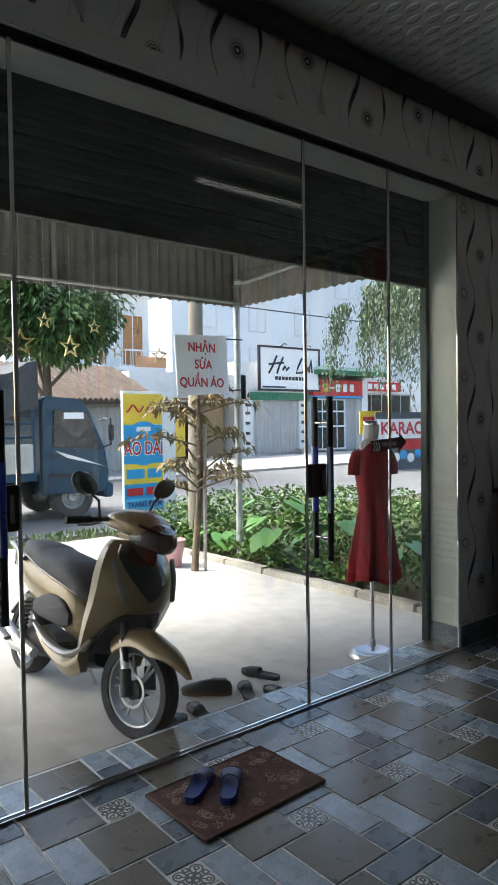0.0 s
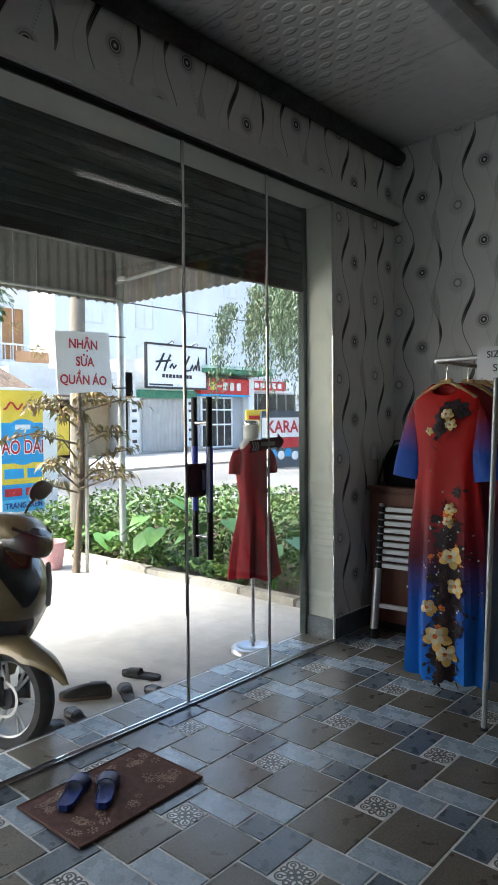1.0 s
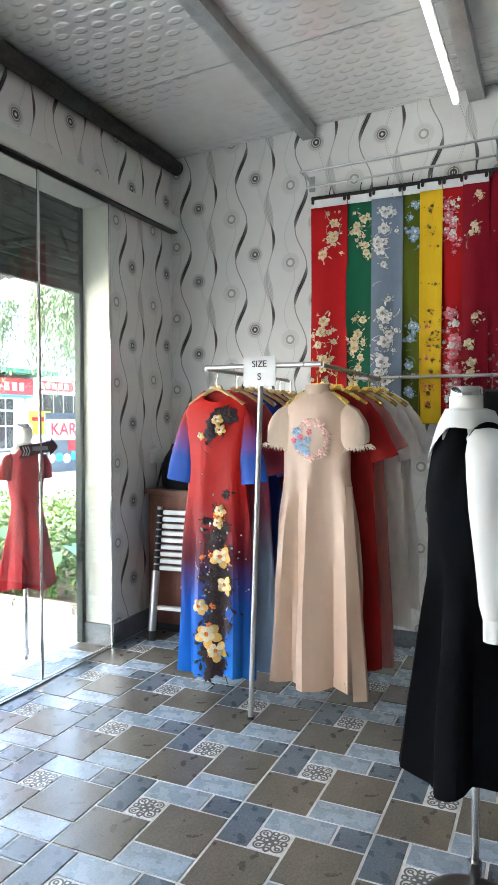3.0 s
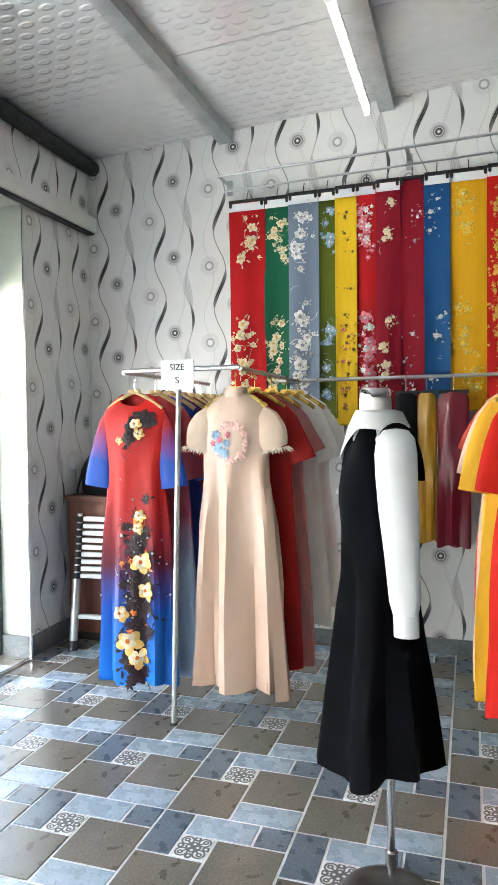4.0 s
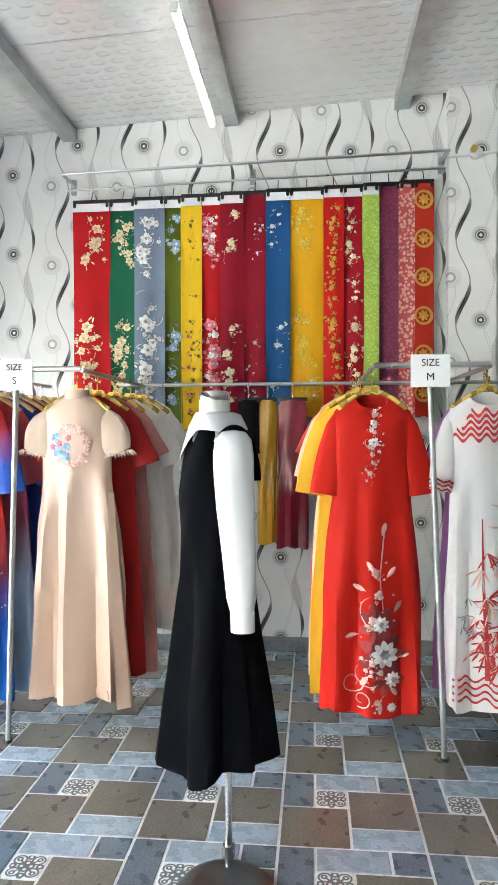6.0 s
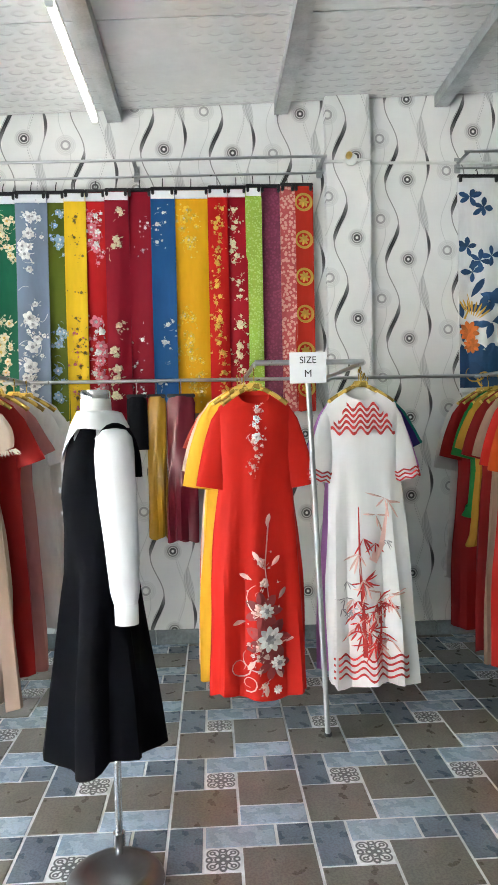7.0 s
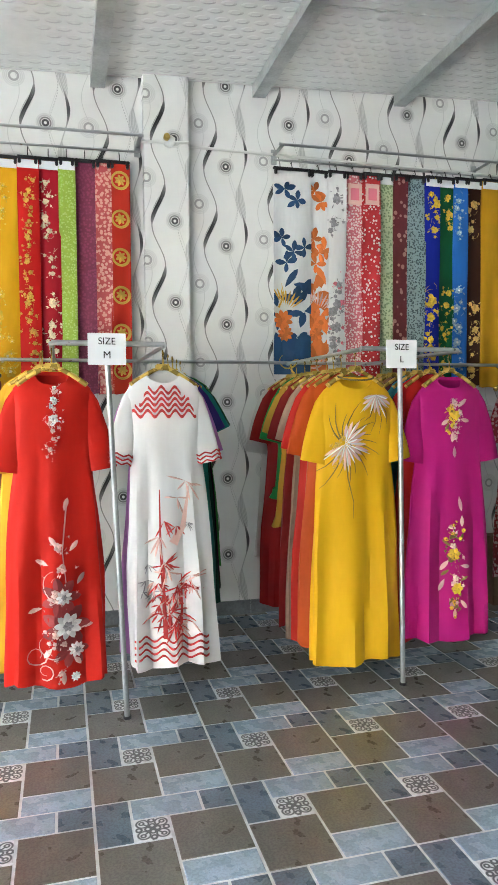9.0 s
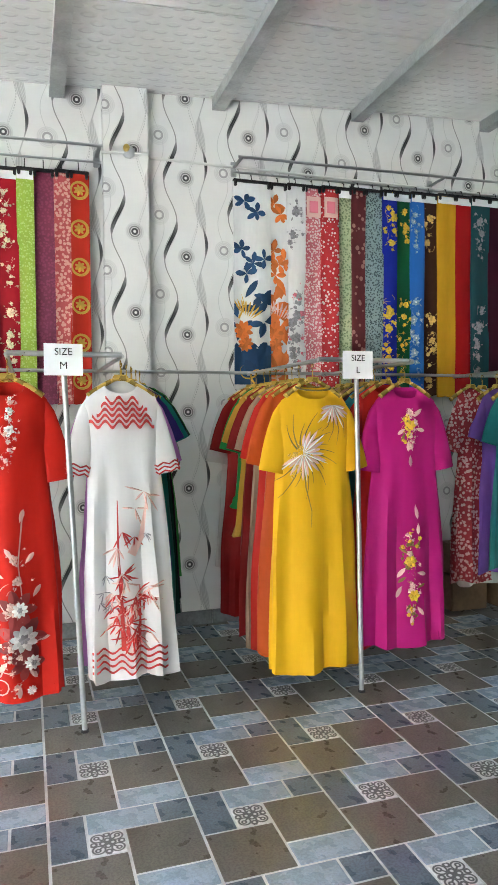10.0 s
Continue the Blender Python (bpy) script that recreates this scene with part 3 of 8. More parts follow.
def stroke(bm, on, pts, w):
    """A tapered line through points (x, drop)."""
    left, right = [], []
    for k, (x, d) in enumerate(pts):
        x0, d0 = pts[max(0, k - 1)]
        x1, d1 = pts[min(len(pts) - 1, k + 1)]
        l = math.hypot(x1 - x0, d1 - d0) or 1
        nx, nd = -(d1 - d0) / l, (x1 - x0) / l
        ww = w * (1 - 0.8 * k / (len(pts) - 1)) / 2
        left.append(bm.verts.new(on(x + nx * ww, d + nd * ww)))
        right.append(bm.verts.new(on(x - nx * ww, d - nd * ww)))
    for k in range(len(pts) - 1):
        bm.faces.new((left[k], left[k + 1], right[k + 1], right[k]))


def curl(x, d, r, a0, a1, n=12, grow=0.4):
    return [(x + r * (1 - (1 - grow) * i / n) * math.cos(a0 + (a1 - a0) * i / n), d + r * (1 - (1 - grow) * i / n) * math.sin(a0 + (a1 - a0) * i / n)) for i in range(n + 1)]


def motif(name, mat, parent, draw, label=""):
    bm = bmesh.new()
    draw(bm)
    return tagged(finish(bm, name, mat, parent, label, smooth=False), kind="stuff")


C = {}
for key, rgb, rough in (("cream", (0.78, 0.68, 0.45), 0.6), ("white", (0.82, 0.81, 0.79), 0.6), ("petal", (0.80, 0.50, 0.14), 0.5), ("pink", (0.75, 0.20, 0.26), 0.6),
                        ("gold", (0.70, 0.42, 0.06), 0.4), ("dusky", (0.30, 0.03, 0.03), 0.6), ("green", (0.08, 0.20, 0.06), 0.6), ("sky", (0.28, 0.42, 0.58), 0.6),
                        ("navy", (0.015, 0.08, 0.20), 0.6), ("orange", (0.80, 0.20, 0.03), 0.6), ("red", (0.58, 0.03, 0.025), 0.6), ("night", (0.03, 0.012, 0.016), 0.6),
                        ("yellow", (0.80, 0.52, 0.03), 0.6), ("palepink", (0.75, 0.48, 0.42), 0.5), ("grey", (0.35, 0.34, 0.36), 0.6), ("olive", (0.22, 0.16, 0.03), 0.6), ("violet", (0.40, 0.10, 0.42), 0.6)):
    C[key] = leafy("thread_" + key, [0.72 * q for q in rgb], [min(1, 1.12 * q) for q in rgb], rough)


def spray(parent, on, mat, cx, d0, d1, width, count, r, seed, name="embroidery", n=6, eye=None):
    """A trailing spray of overlapping blossoms, buds, leaves and stems between two drops."""
    rnd = random.Random(seed)
    ph = rnd.uniform(0, 6)
    path = lambda u: (cx + width * 0.55 * math.sin(ph + 3.0 * u), d0 + (d1 - d0) * u)
    spots = []
    for i in range(count):
        u = (i + rnd.random()) / count
        x, d = path(u)
        swell = 0.35 + 0.9 * math.sin(math.pi * min(1, 0.15 + u * 0.85))
        spots.append((x + rnd.gauss(0, width * 0.35), d, r * rnd.uniform(0.7, 1.15)))
        for q in range(4):
            spots.append((max(cx - width * 1.6, min(cx + width * 1.6, x + rnd.gauss(0, width * 0.75 * swell))), d + rnd.gauss(0, r * 1.3), r * rnd.uniform(0.16, 0.62)))

    def draw(bm):
        for x, d, rr in spots:
            blossom(bm, on, x, d, rr, n, rnd.random() * 6, rnd)
            if rr > r * 0.6:
                blossom(bm, lambda p, q: on(p, q) - Vector((0, 0.002, 0)), x, d, rr * 0.6, n, rnd.random() * 6, rnd)
            for q in range(2):
                t = rnd.uniform(0, 6.3)
                petal(bm, on, x + rr * math.cos(t), d + rr * math.sin(t), t + rnd.uniform(-0.7, 0.7), rr * rnd.uniform(0.5, 1.0), rr * 0.26)
        for q in range(count * 2):
            x, d = path(rnd.random())
            t = rnd.uniform(0, 6.3)
            stroke(bm, on, curl(x, d, r * rnd.uniform(0.8, 1.8), t, t + rnd.uniform(0.6, 1.6), 6, 0.6), r * 0.09)
    motif(name, mat, parent, draw)
    if eye:
        def eyes(bm):
            for x, d, rr in spots:
                blossom(bm, lambda p, q: on(p, q) - Vector((0, 0.006, 0)), x, d, rr * 0.28, 5)
        motif("flower_centre", eye, parent, eyes)


# ---- the racks: a post, a front bar, two depth bars to the long rail ----
YP, YR = 0.85, 1.98
rail = thing("long_rail", (-1.25, YR, 0), "long steel rail between the garment racks", "rail")
rodpart("tube", [(0, 0, 1.695), (5.9, 0, 1.70)], 0.011, M["steel"], rail)
for x in (0.03, 2.0, 4.2, 5.85):
    rodpart("stay", [(x, 0, 1.695), (x, W - YR, 1.695)], 0.009, M["steel"], rail)


def rack(x, xl, xr, word, label, tilt):
    r = thing("garment_rack", (x, YP, 0), label, "clothes rack", "garment racks")
    rodpart("post", [(0, 0, 0), (tilt, 0, 1.695)], 0.0125, M["galv"], r, n=12)
    rodpart("foot", [(0, 0, 0), (0, 0, 0.012)], 0.019, M["black"], r, n=12)
    rodpart("front_bar", [(xl - x, 0, 1.695), (xr - x, 0, 1.695)], 0.0125, M["steel"], r)
    for xx in (xl, xr):
        rodpart("depth_bar", [(xx - x, 0, 1.69), (xx - x, YR - YP, 1.69)], 0.011, M["steel"], r)
    s = thing("size_card", (x + tilt * 0.98, YP - 0.018, 1.60), "white size card tied to the rack post", "sign", "size cards")
    boxpart("card", (-0.082, -0.003, 0), (0.082, 0.003, 0.138), M["card"], s, bevel=0.001)
    letters("word", "SIZE", 0.043, M["ink"], s, pose(0.0, -0.0042, 0.102, 90, 0, 0), squeeze=0.95)
    letters("letter", word, 0.046, M["ink"], s, pose(0.0, -0.0042, 0.042, 90, 0, 0))


rack(-1.454, -1.69, -1.10, "S", "steel post rack for size S dresses", 0.055)
rack(0.492, 0.19, 0.68, "M", "steel post rack for size M dresses", -0.068)
rack(1.877, 1.64, 2.17, "L", "steel post rack for size L dresses", -0.03)

ROW = "rows of hanging dresses"
# S, first bar: red long dress that fades to blue
red_blue = fade_cloth("red_to_blue_silk", [(0.0, (0.50, 0.012, 0.008)), (-0.50, (0.42, 0.012, 0.010)), (-0.84, (0.10, 0.008, 0.02)), (-1.06, (0.010, 0.085, 0.42)), (-1.5, (0.012, 0.20, 0.72))], 0.42)
sleeve_rb = fade_cloth("red_to_blue_sleeve", [(0.0, (0.50, 0.012, 0.008)), (-0.16, (0.30, 0.012, 0.02)), (-0.34, (0.010, 0.06, 0.34)), (-0.6, (0.012, 0.11, 0.52))], 0.45)
f = gown_form(1.43, sh=0.178, chest=0.165, waist=0.158, hip=0.18, hem=0.205, fold=0.022, seed=1, k=7)
g = gown("long_dress", -1.685, 0.95, 1.59, f, red_blue, "red long tunic dress fading to blue with flower print", (0.46, 0.085, 0.066, 0.09, sleeve_rb, 0), group=ROW, hang=M["wood"])
on = f.front
rnd = random.Random(5)
spray(g, on, C["night"], 0.02, 0.10, 0.24, 0.05, 3, 0.05, 71, "shadow_print")
spray(g, on, C["night"], 0.01, 0.66, 1.40, 0.06, 12, 0.062, 72, "shadow_print", 7)
spray(g, on, C["orange"], 0.02, 0.56, 1.36, 0.05, 6, 0.03, 73, "russet_print", 5)
lifted = lambda p, q: on(p, q, 0.009)
higher = lambda p, q: on(p, q, 0.014)
for k, (x, d, r) in enumerate(((0.045, 0.60, 0.045), (0.035, 0.66, 0.04), (0.055, 0.83, 0.075), (0.075, 0.97, 0.065), (-0.05, 1.08, 0.062), (-0.01, 1.22, 0.085), (0.035, 1.30, 0.07), (0.03, 0.15, 0.045), (0.05, 0.20, 0.04), (-0.06, 0.23, 0.03))):
    r *= 0.8
    motif("flower_print", C["petal"], g, lambda bm: blossom(bm, lifted, x, d, r, 5, k * 1.3, random.Random(k)))
    motif("pale_flower_print", C["cream"], g, lambda bm: blossom(bm, higher, x - r * 0.12, d - r * 0.1, r * 0.72, 5, k * 1.3 + 0.3, random.Random(k + 40)))
    motif("flower_heart", C["orange"], g, lambda bm: blossom(bm, lambda p, q: on(p, q, 0.017), x - r * 0.1, d - r * 0.08, r * 0.2, 6))
motif("pearl_print", C["white"], g, lambda bm: [blossom(bm, lambda a, b: on(a, b, 0.005), rnd.gauss(0.02, 0.06), rnd.gauss(0.86, 0.14), rnd.uniform(0.003, 0.008), 5) for k in range(70)])
under = fade_cloth("pale_blue_silk", [(0.0, (0.45, 0.05, 0.05)), (-0.6, (0.25, 0.05, 0.1)), (-0.9, (0.30, 0.42, 0.60)), (-1.5, (0.34, 0.48, 0.66))], 0.4)


def behind(specs, x, y0, step, group=ROW, hang=M["gold"], dx=0.0):
    """Garments one behind the other along a depth bar."""
    for k, (mat, length, sh, sl, label) in enumerate(specs):
        ff = gown_form(length, sh=sh, chest=sh - 0.005, waist=sh - 0.02, hip=sh, hem=sh + 0.035, fold=0.016, seed=k * 3 + x, thick=0.62, k=6)
        gown("hanging_dress", x + dx * (k + 1) + 0.006 * ((k * 7) % 3 - 1), y0 + step * k, 1.585, ff, mat, label, (sl, 0.10, 0.06, 0.085, None, 0) if sl else None, group=group, n=22, rows=16, hang=hang)


dye = {}
def dyed(key, rgb, rough=0.6):
    if key not in dye:
        dye[key] = cloth("dress_" + key, rgb, rough, 0.3)
    return dye[key]


behind([(under, 1.42, 0.19, 0.42, "pale blue and red silk dress hung behind others"), (dyed("royal", (0.03, 0.08, 0.42), 0.5), 1.40, 0.19, 0.43, "royal blue dress hung behind others"),
        (dyed("wine", (0.22, 0.012, 0.02), 0.5), 1.25, 0.19, 0.3, "wine red dress hung behind others"), (dyed("maroon", (0.12, 0.008, 0.015)), 1.2, 0.18, 0.28, "maroon dress hung behind others"),
        (dyed("cream", (0.70, 0.62, 0.5)), 1.1, 0.18, 0.25, "cream dress hung behind others"), (dyed("white", (0.75, 0.74, 0.71)), 1.1, 0.18, 0.25, "white dress hung behind others")], -1.64, 1.08, 0.12, hang=M["wood"], dx=0.012)

# S, second bar: champagne satin
champ = cloth("champagne_satin", (0.54, 0.39, 0.30), 0.30, 0.15, 0.05)
f = gown_form(1.40, sh=0.165, chest=0.16, waist=0.165, hip=0.195, hem=0.225, neck=0.055, fold=0.038, seed=4, k=7, scoop=0.0)
feather = cloth("champagne_feather_trim", (0.66, 0.55, 0.45), 0.7, 0.5, 0.15)
g = gown("long_dress", -1.155, 0.95, 1.585, f, champ, "champagne satin long dress with puff sleeves and flower appliqué", (0.27, 0.075, 0.075, 0.075, cloth("champagne_organza", (0.60, 0.47, 0.37), 0.5, 0.5), 0.03), group=ROW, collar=champ, neck_r=0.058, hang=M["gold"])
for side in (-1, 1):
    bm = bmesh.new()
    rr = random.Random(side)
    for k in range(90):
        a = rr.uniform(0, 6.28)
        c = Vector((side * 0.196 + 0.062 * math.cos(a), -0.012 + 0.024 * math.sin(a), -0.266 + 0.012 * math.cos(a) * side))
        d = Vector((rr.uniform(-0.02, 0.02) + 0.016 * math.cos(a), rr.uniform(-0.015, 0.015), rr.uniform(-0.03, -0.006)))
        t = Vector((-d.z, 0.3 * d.x, d.x)).normalized() * 0.004
        bm.faces.new([bm.verts.new(c + t), bm.verts.new(c + d), bm.verts.new(c - t)])
    part("cuff_trim", bm, feather, g, "feathery champagne trim", smooth=False)
on = f.front
ringpts = [(-0.01 + 0.075 * math.cos(a), 0.235 + 0.085 * math.sin(a)) for a in np.linspace(0.4, 6.6, 22)]
motif("applique", C["palepink"], g, lambda bm: [blossom(bm, on, x, d, 0.014 + 0.006 * ((k * 5) % 3), 5, k) for k, (x, d) in enumerate(ringpts)])
motif("blue_applique", C["sky"], g, lambda bm: [blossom(bm, lambda a, b: on(a, b, 0.007), x, d, r, 6, d * 9) for x, d, r in ((-0.075, 0.26, 0.032), (-0.04, 0.285, 0.028), (-0.085, 0.20, 0.026), (-0.03, 0.24, 0.022))])
motif("red_applique", C["pink"], g, lambda bm: [blossom(bm, lambda a, b: on(a, b, 0.01), x, d, 0.017, 5, d * 9) for x, d in ((-0.065, 0.225), (-0.1, 0.24), (-0.02, 0.2))])
bm = bmesh.new()
add_loft(bm, [[Vector((x, f.at(d, -math.pi / 2 + 0.9).y * q, -d)) for x, q in ((0.13 + 0.05 * d, 0.95), (0.15 + 0.055 * d + 0.03 * (d - 0.45), 0.5), (0.15 + 0.055 * d + 0.035 * (d - 0.45), 0.2), (0.14 + 0.05 * d, 0.1))] for d in np.linspace(0.45, 1.43, 14)])
part("side_panel", bm, champ, g)
behind([(dyed("rust", (0.36, 0.018, 0.015), 0.5), 1.33, 0.20, 0.33, "deep red dress hung behind others"), (dyed("rose", (0.52, 0.22, 0.20), 0.5), 1.36, 0.175, 0.3, "dusty pink dress hung behind others"),
        (dyed("offwhite", (0.78, 0.77, 0.73)), 1.2, 0.19, 0.34, "off-white blouse dress hung behind others"),
        (dyed("milk", (0.78, 0.77, 0.75)), 1.15, 0.19, 0.3, "milk white dress hung behind others")], -1.13, 1.08, 0.15, dx=0.035)

# M, first bar: red
scarlet = cloth("scarlet_crepe", (0.53, 0.016, 0.009), 0.6, 0.3, 0.06)
f = gown_form(1.40, sh=0.182, chest=0.172, waist=0.168, hip=0.192, hem=0.222, fold=0.018, seed=7, k=7)
g = gown("long_dress", 0.19, 0.94, 1.575, f, scarlet, "scarlet long dress with white and pink flower embroidery", (0.44, 0.085, 0.068, 0.08, None, 0), group=ROW, hang=M["gold"])
on = f.front
spray(g, on, C["palepink"], 0.0, 0.06, 0.40, 0.028, 6, 0.013, 3)
spray(g, on, C["white"], 0.0, 0.12, 0.22, 0.010, 2, 0.022, 4, eye=C["grey"])
motif("leaf_embroidery", C["palepink"], g, lambda bm: [petal(bm, on, x, d, a, 0.062, 0.022) for x, d, a in ((0.04, 0.62, -1.3), (0.01, 0.78, -2.2), (0.06, 0.80, -0.9), (-0.03, 0.86, -2.7), (0.09, 0.95, -1.0), (-0.06, 1.05, 2.9), (0.1, 1.15, -0.3), (-0.02, 1.22, 2.2), (0.07, 1.26, 1.0), (0.03, 1.33, 1.6))])
motif("stem_embroidery", C["palepink"], g, lambda bm: [stroke(bm, on, p, 0.007) for p in (curl(-0.09, 1.26, 0.05, 0, 7), curl(-0.05, 1.33, 0.04, 2, -5), curl(0.02, 0.92, 0.12, 1.2, 4.0), curl(-0.03, 1.2, 0.09, 0.3, 3.6), [(0.05, 0.6), (0.03, 0.8), (0.05, 1.0), (0.02, 1.2)])])
spray(g, on, C["palepink"], 0.03, 0.74, 1.34, 0.05, 7, 0.02, 81)
motif("dusky_embroidery", C["dusky"], g, lambda bm: [blossom(bm, lambda a, b: on(a, b, 0.003), x, d, r, 7) for x, d, r in ((0.02, 1.0, 0.09), (0.04, 1.13, 0.11), (0.06, 1.24, 0.08))])
motif("flower_embroidery", C["white"], g, lambda bm: [blossom(bm, lambda a, b: on(a, b, 0.008), x, d, r, 9, d) for x, d, r in ((0.035, 1.0, 0.036), (0.05, 1.13, 0.062), (0.085, 1.24, 0.036), (0.08, 1.36, 0.022))] + [blossom(bm, lambda a, b: on(a, b, 0.011), x, d, r, 7, d + 0.4) for x, d, r in ((0.035, 1.0, 0.022), (0.05, 1.13, 0.04), (0.085, 1.24, 0.022))])
motif("flower_centre", C["grey"], g, lambda bm: [blossom(bm, lambda a, b: on(a, b, 0.013), x, d, r, 6, d) for x, d, r in ((0.035, 1.0, 0.014), (0.05, 1.13, 0.025), (0.09, 1.24, 0.014))])
behind([(dyed("marigold", (0.72, 0.40, 0.03), 0.5), 1.40, 0.2, 0.46, "marigold yellow dress hung behind others"), (dyed("shell", (0.68, 0.48, 0.36), 0.5), 1.35, 0.2, 0.4, "shell pink dress hung behind others"),
        (dyed("coral", (0.55, 0.08, 0.05), 0.5), 1.2, 0.19, 0.3, "coral dress hung behind others")], 0.17, 1.07, 0.13, dx=-0.016)

# M, second bar: white with red waves and bamboo
snow = cloth("white_crepe", (0.74, 0.73, 0.72), 0.6, 0.2, 0.03)
f = gown_form(1.38, sh=0.175, chest=0.165, waist=0.165, hip=0.18, hem=0.205, fold=0.021, seed=9, k=8, lean=0.03)
g = gown("long_dress", 0.685, 0.94, 1.585, f, snow, "white long dress with red waves and bamboo print", (0.43, 0.095, 0.065, 0.07, None, 0), group=ROW, hang=M["gold"])
on = f.front
def waves(bm):
    for d0, xs in ((0.085, 0.075), (0.112, 0.095), (0.139, 0.115), (0.166, 0.135), (0.193, 0.148)):
        pts = [(x, d0 + 0.015 * math.sin(x * 100)) for x in np.linspace(-xs, xs, 60)]
        for a, b in zip(pts, pts[1:]):
            bm.faces.new([bm.verts.new(proud(p[0], p[1] + q)) for p, q in ((a, 0), (b, 0), (b, 0.015), (a, 0.015))])
    for d0 in (1.235, 1.265, 1.295, 1.325):
        pts = [(x, d0 + 0.015 * math.sin(x * 75)) for x in np.linspace(-0.15, 0.20, 60)]
        for a, b in zip(pts, pts[1:]):
            bm.faces.new([bm.verts.new(proud(p[0], p[1] + q)) for p, q in ((a, 0), (b, 0), (b, 0.011), (a, 0.011))])
proud = lambda p, q: f.front(p, q, 0.010)
motif("wave_print", C["red"], g, waves)
for side in (-1, 1):
    motif("cuff_print", C["red"], g, lambda bm: [add_rod(bm, [(side * (0.213 - 0.25 * h) + 0.058 * math.cos(a), -0.012 + 0.021 * math.sin(a), -0.422 + h + 0.006 * math.sin(6 * a) + side * 0.012 * math.cos(a)) for a in np.linspace(0, 6.283, 25)], 0.004, 5) for h in (0.0, 0.018, 0.036)])
def bamboo(bm, seed, count, x0, x1, d0, d1, ln):
    r = random.Random(seed)
    for k in range(count):
        x, d = r.uniform(x0, x1), r.uniform(d0, d1)
        for q in range(5):
            a = r.gauss(1.4, 0.9)
            petal(bm, on, x, d, a, ln * r.uniform(0.5, 1.2), ln * 0.10)
motif("bamboo_print", C["red"], g, lambda bm: (bamboo(bm, 2, 15, -0.07, 0.05, 0.55, 1.2, 0.075), bamboo(bm, 8, 10, 0.0, 0.12, 0.95, 1.2, 0.085), stroke(bm, on, [(-0.01, 1.24), (-0.02, 1.0), (-0.03, 0.8), (-0.03, 0.55)], 0.022), stroke(bm, on, [(0.06, 1.24), (0.07, 1.1), (0.07, 0.95)], 0.02)))
motif("blush_print", C["palepink"], g, lambda bm: (bamboo(bm, 5, 14, -0.06, 0.12, 0.5, 1.2, 0.09), stroke(bm, on, [(0.03, 0.8), (0.08, 0.72), (0.10, 0.58)], 0.045)))
motif("dark_print", C["grey"], g, lambda bm: (bamboo(bm, 6, 5, -0.12, -0.06, 0.88, 1.05, 0.05), bamboo(bm, 4, 2, 0.1, 0.12, 0.7, 0.76, 0.035)))
behind([(dyed("lilac", (0.48, 0.20, 0.52), 0.5), 1.37, 0.185, 0.4, "lilac dress hung behind others"), (dyed("indigo", (0.03, 0.02, 0.16), 0.5), 1.3, 0.19, 0.3, "indigo dress hung behind others"),
        (dyed("teal", (0.01, 0.20, 0.17), 0.45), 1.40, 0.2, 0.3, "teal satin dress hung behind others"), (dyed("bottle", (0.005, 0.05, 0.035), 0.5), 1.25, 0.21, 0.3, "bottle green dress hung behind others"),
        (dyed("black", (0.012, 0.012, 0.014), 0.6), 1.2, 0.2, 0.3, "black dress hung behind others"), (dyed("leaf", (0.05, 0.28, 0.06), 0.5), 1.1, 0.19, 0.3, "leaf green dress hung behind others")], 0.68, 1.08, 0.12, dx=0.034)

# L, first bar: yellow
sunny = cloth("sunflower_crepe", (0.70, 0.385, 0.012), 0.55, 0.3, 0.05)
f = gown_form(1.43, sh=0.195, chest=0.195, waist=0.20, hip=0.215, hem=0.238, neck=0.09, fold=0.02, seed=12, k=7)
g = gown("long_dress", 1.645, 0.93, 1.56, f, sunny, "sunflower yellow long dress with beaded bursts", (0.42, 0.10, 0.07, 0.085, None, 0), group=ROW, hang=M["gold"])
on = f.front
spray(g, on, C["gold"], -0.08, 0.26, 0.42, 0.04, 3, 0.02, 98)
motif("bead_burst", C["palepink"], g, lambda bm: [petal(bm, on, -0.075 + 0.012 * math.cos(a), 0.33 + 0.012 * math.sin(a), a, 0.085 + 0.05 * ((k * 7) % 5) / 5, 0.017) for k, a in enumerate(np.linspace(-1.5, 2.6, 17))] + [petal(bm, on, 0.095, 0.09, a, 0.075 + 0.05 * ((k * 5) % 3) / 3, 0.016) for k, a in enumerate(np.linspace(0.2, 2.9, 10))])
motif("silver_burst", C["white"], g, lambda bm: [petal(bm, lambda p, q: on(p, q, 0.007), -0.075, 0.33, a, 0.07 + 0.04 * (k % 3), 0.008) for k, a in enumerate(np.linspace(-1.4, 2.5, 12))] + [petal(bm, lambda p, q: on(p, q, 0.007), 0.095, 0.09, a, 0.07 + 0.03 * (k % 3), 0.008) for k, a in enumerate(np.linspace(0.3, 2.8, 7))])
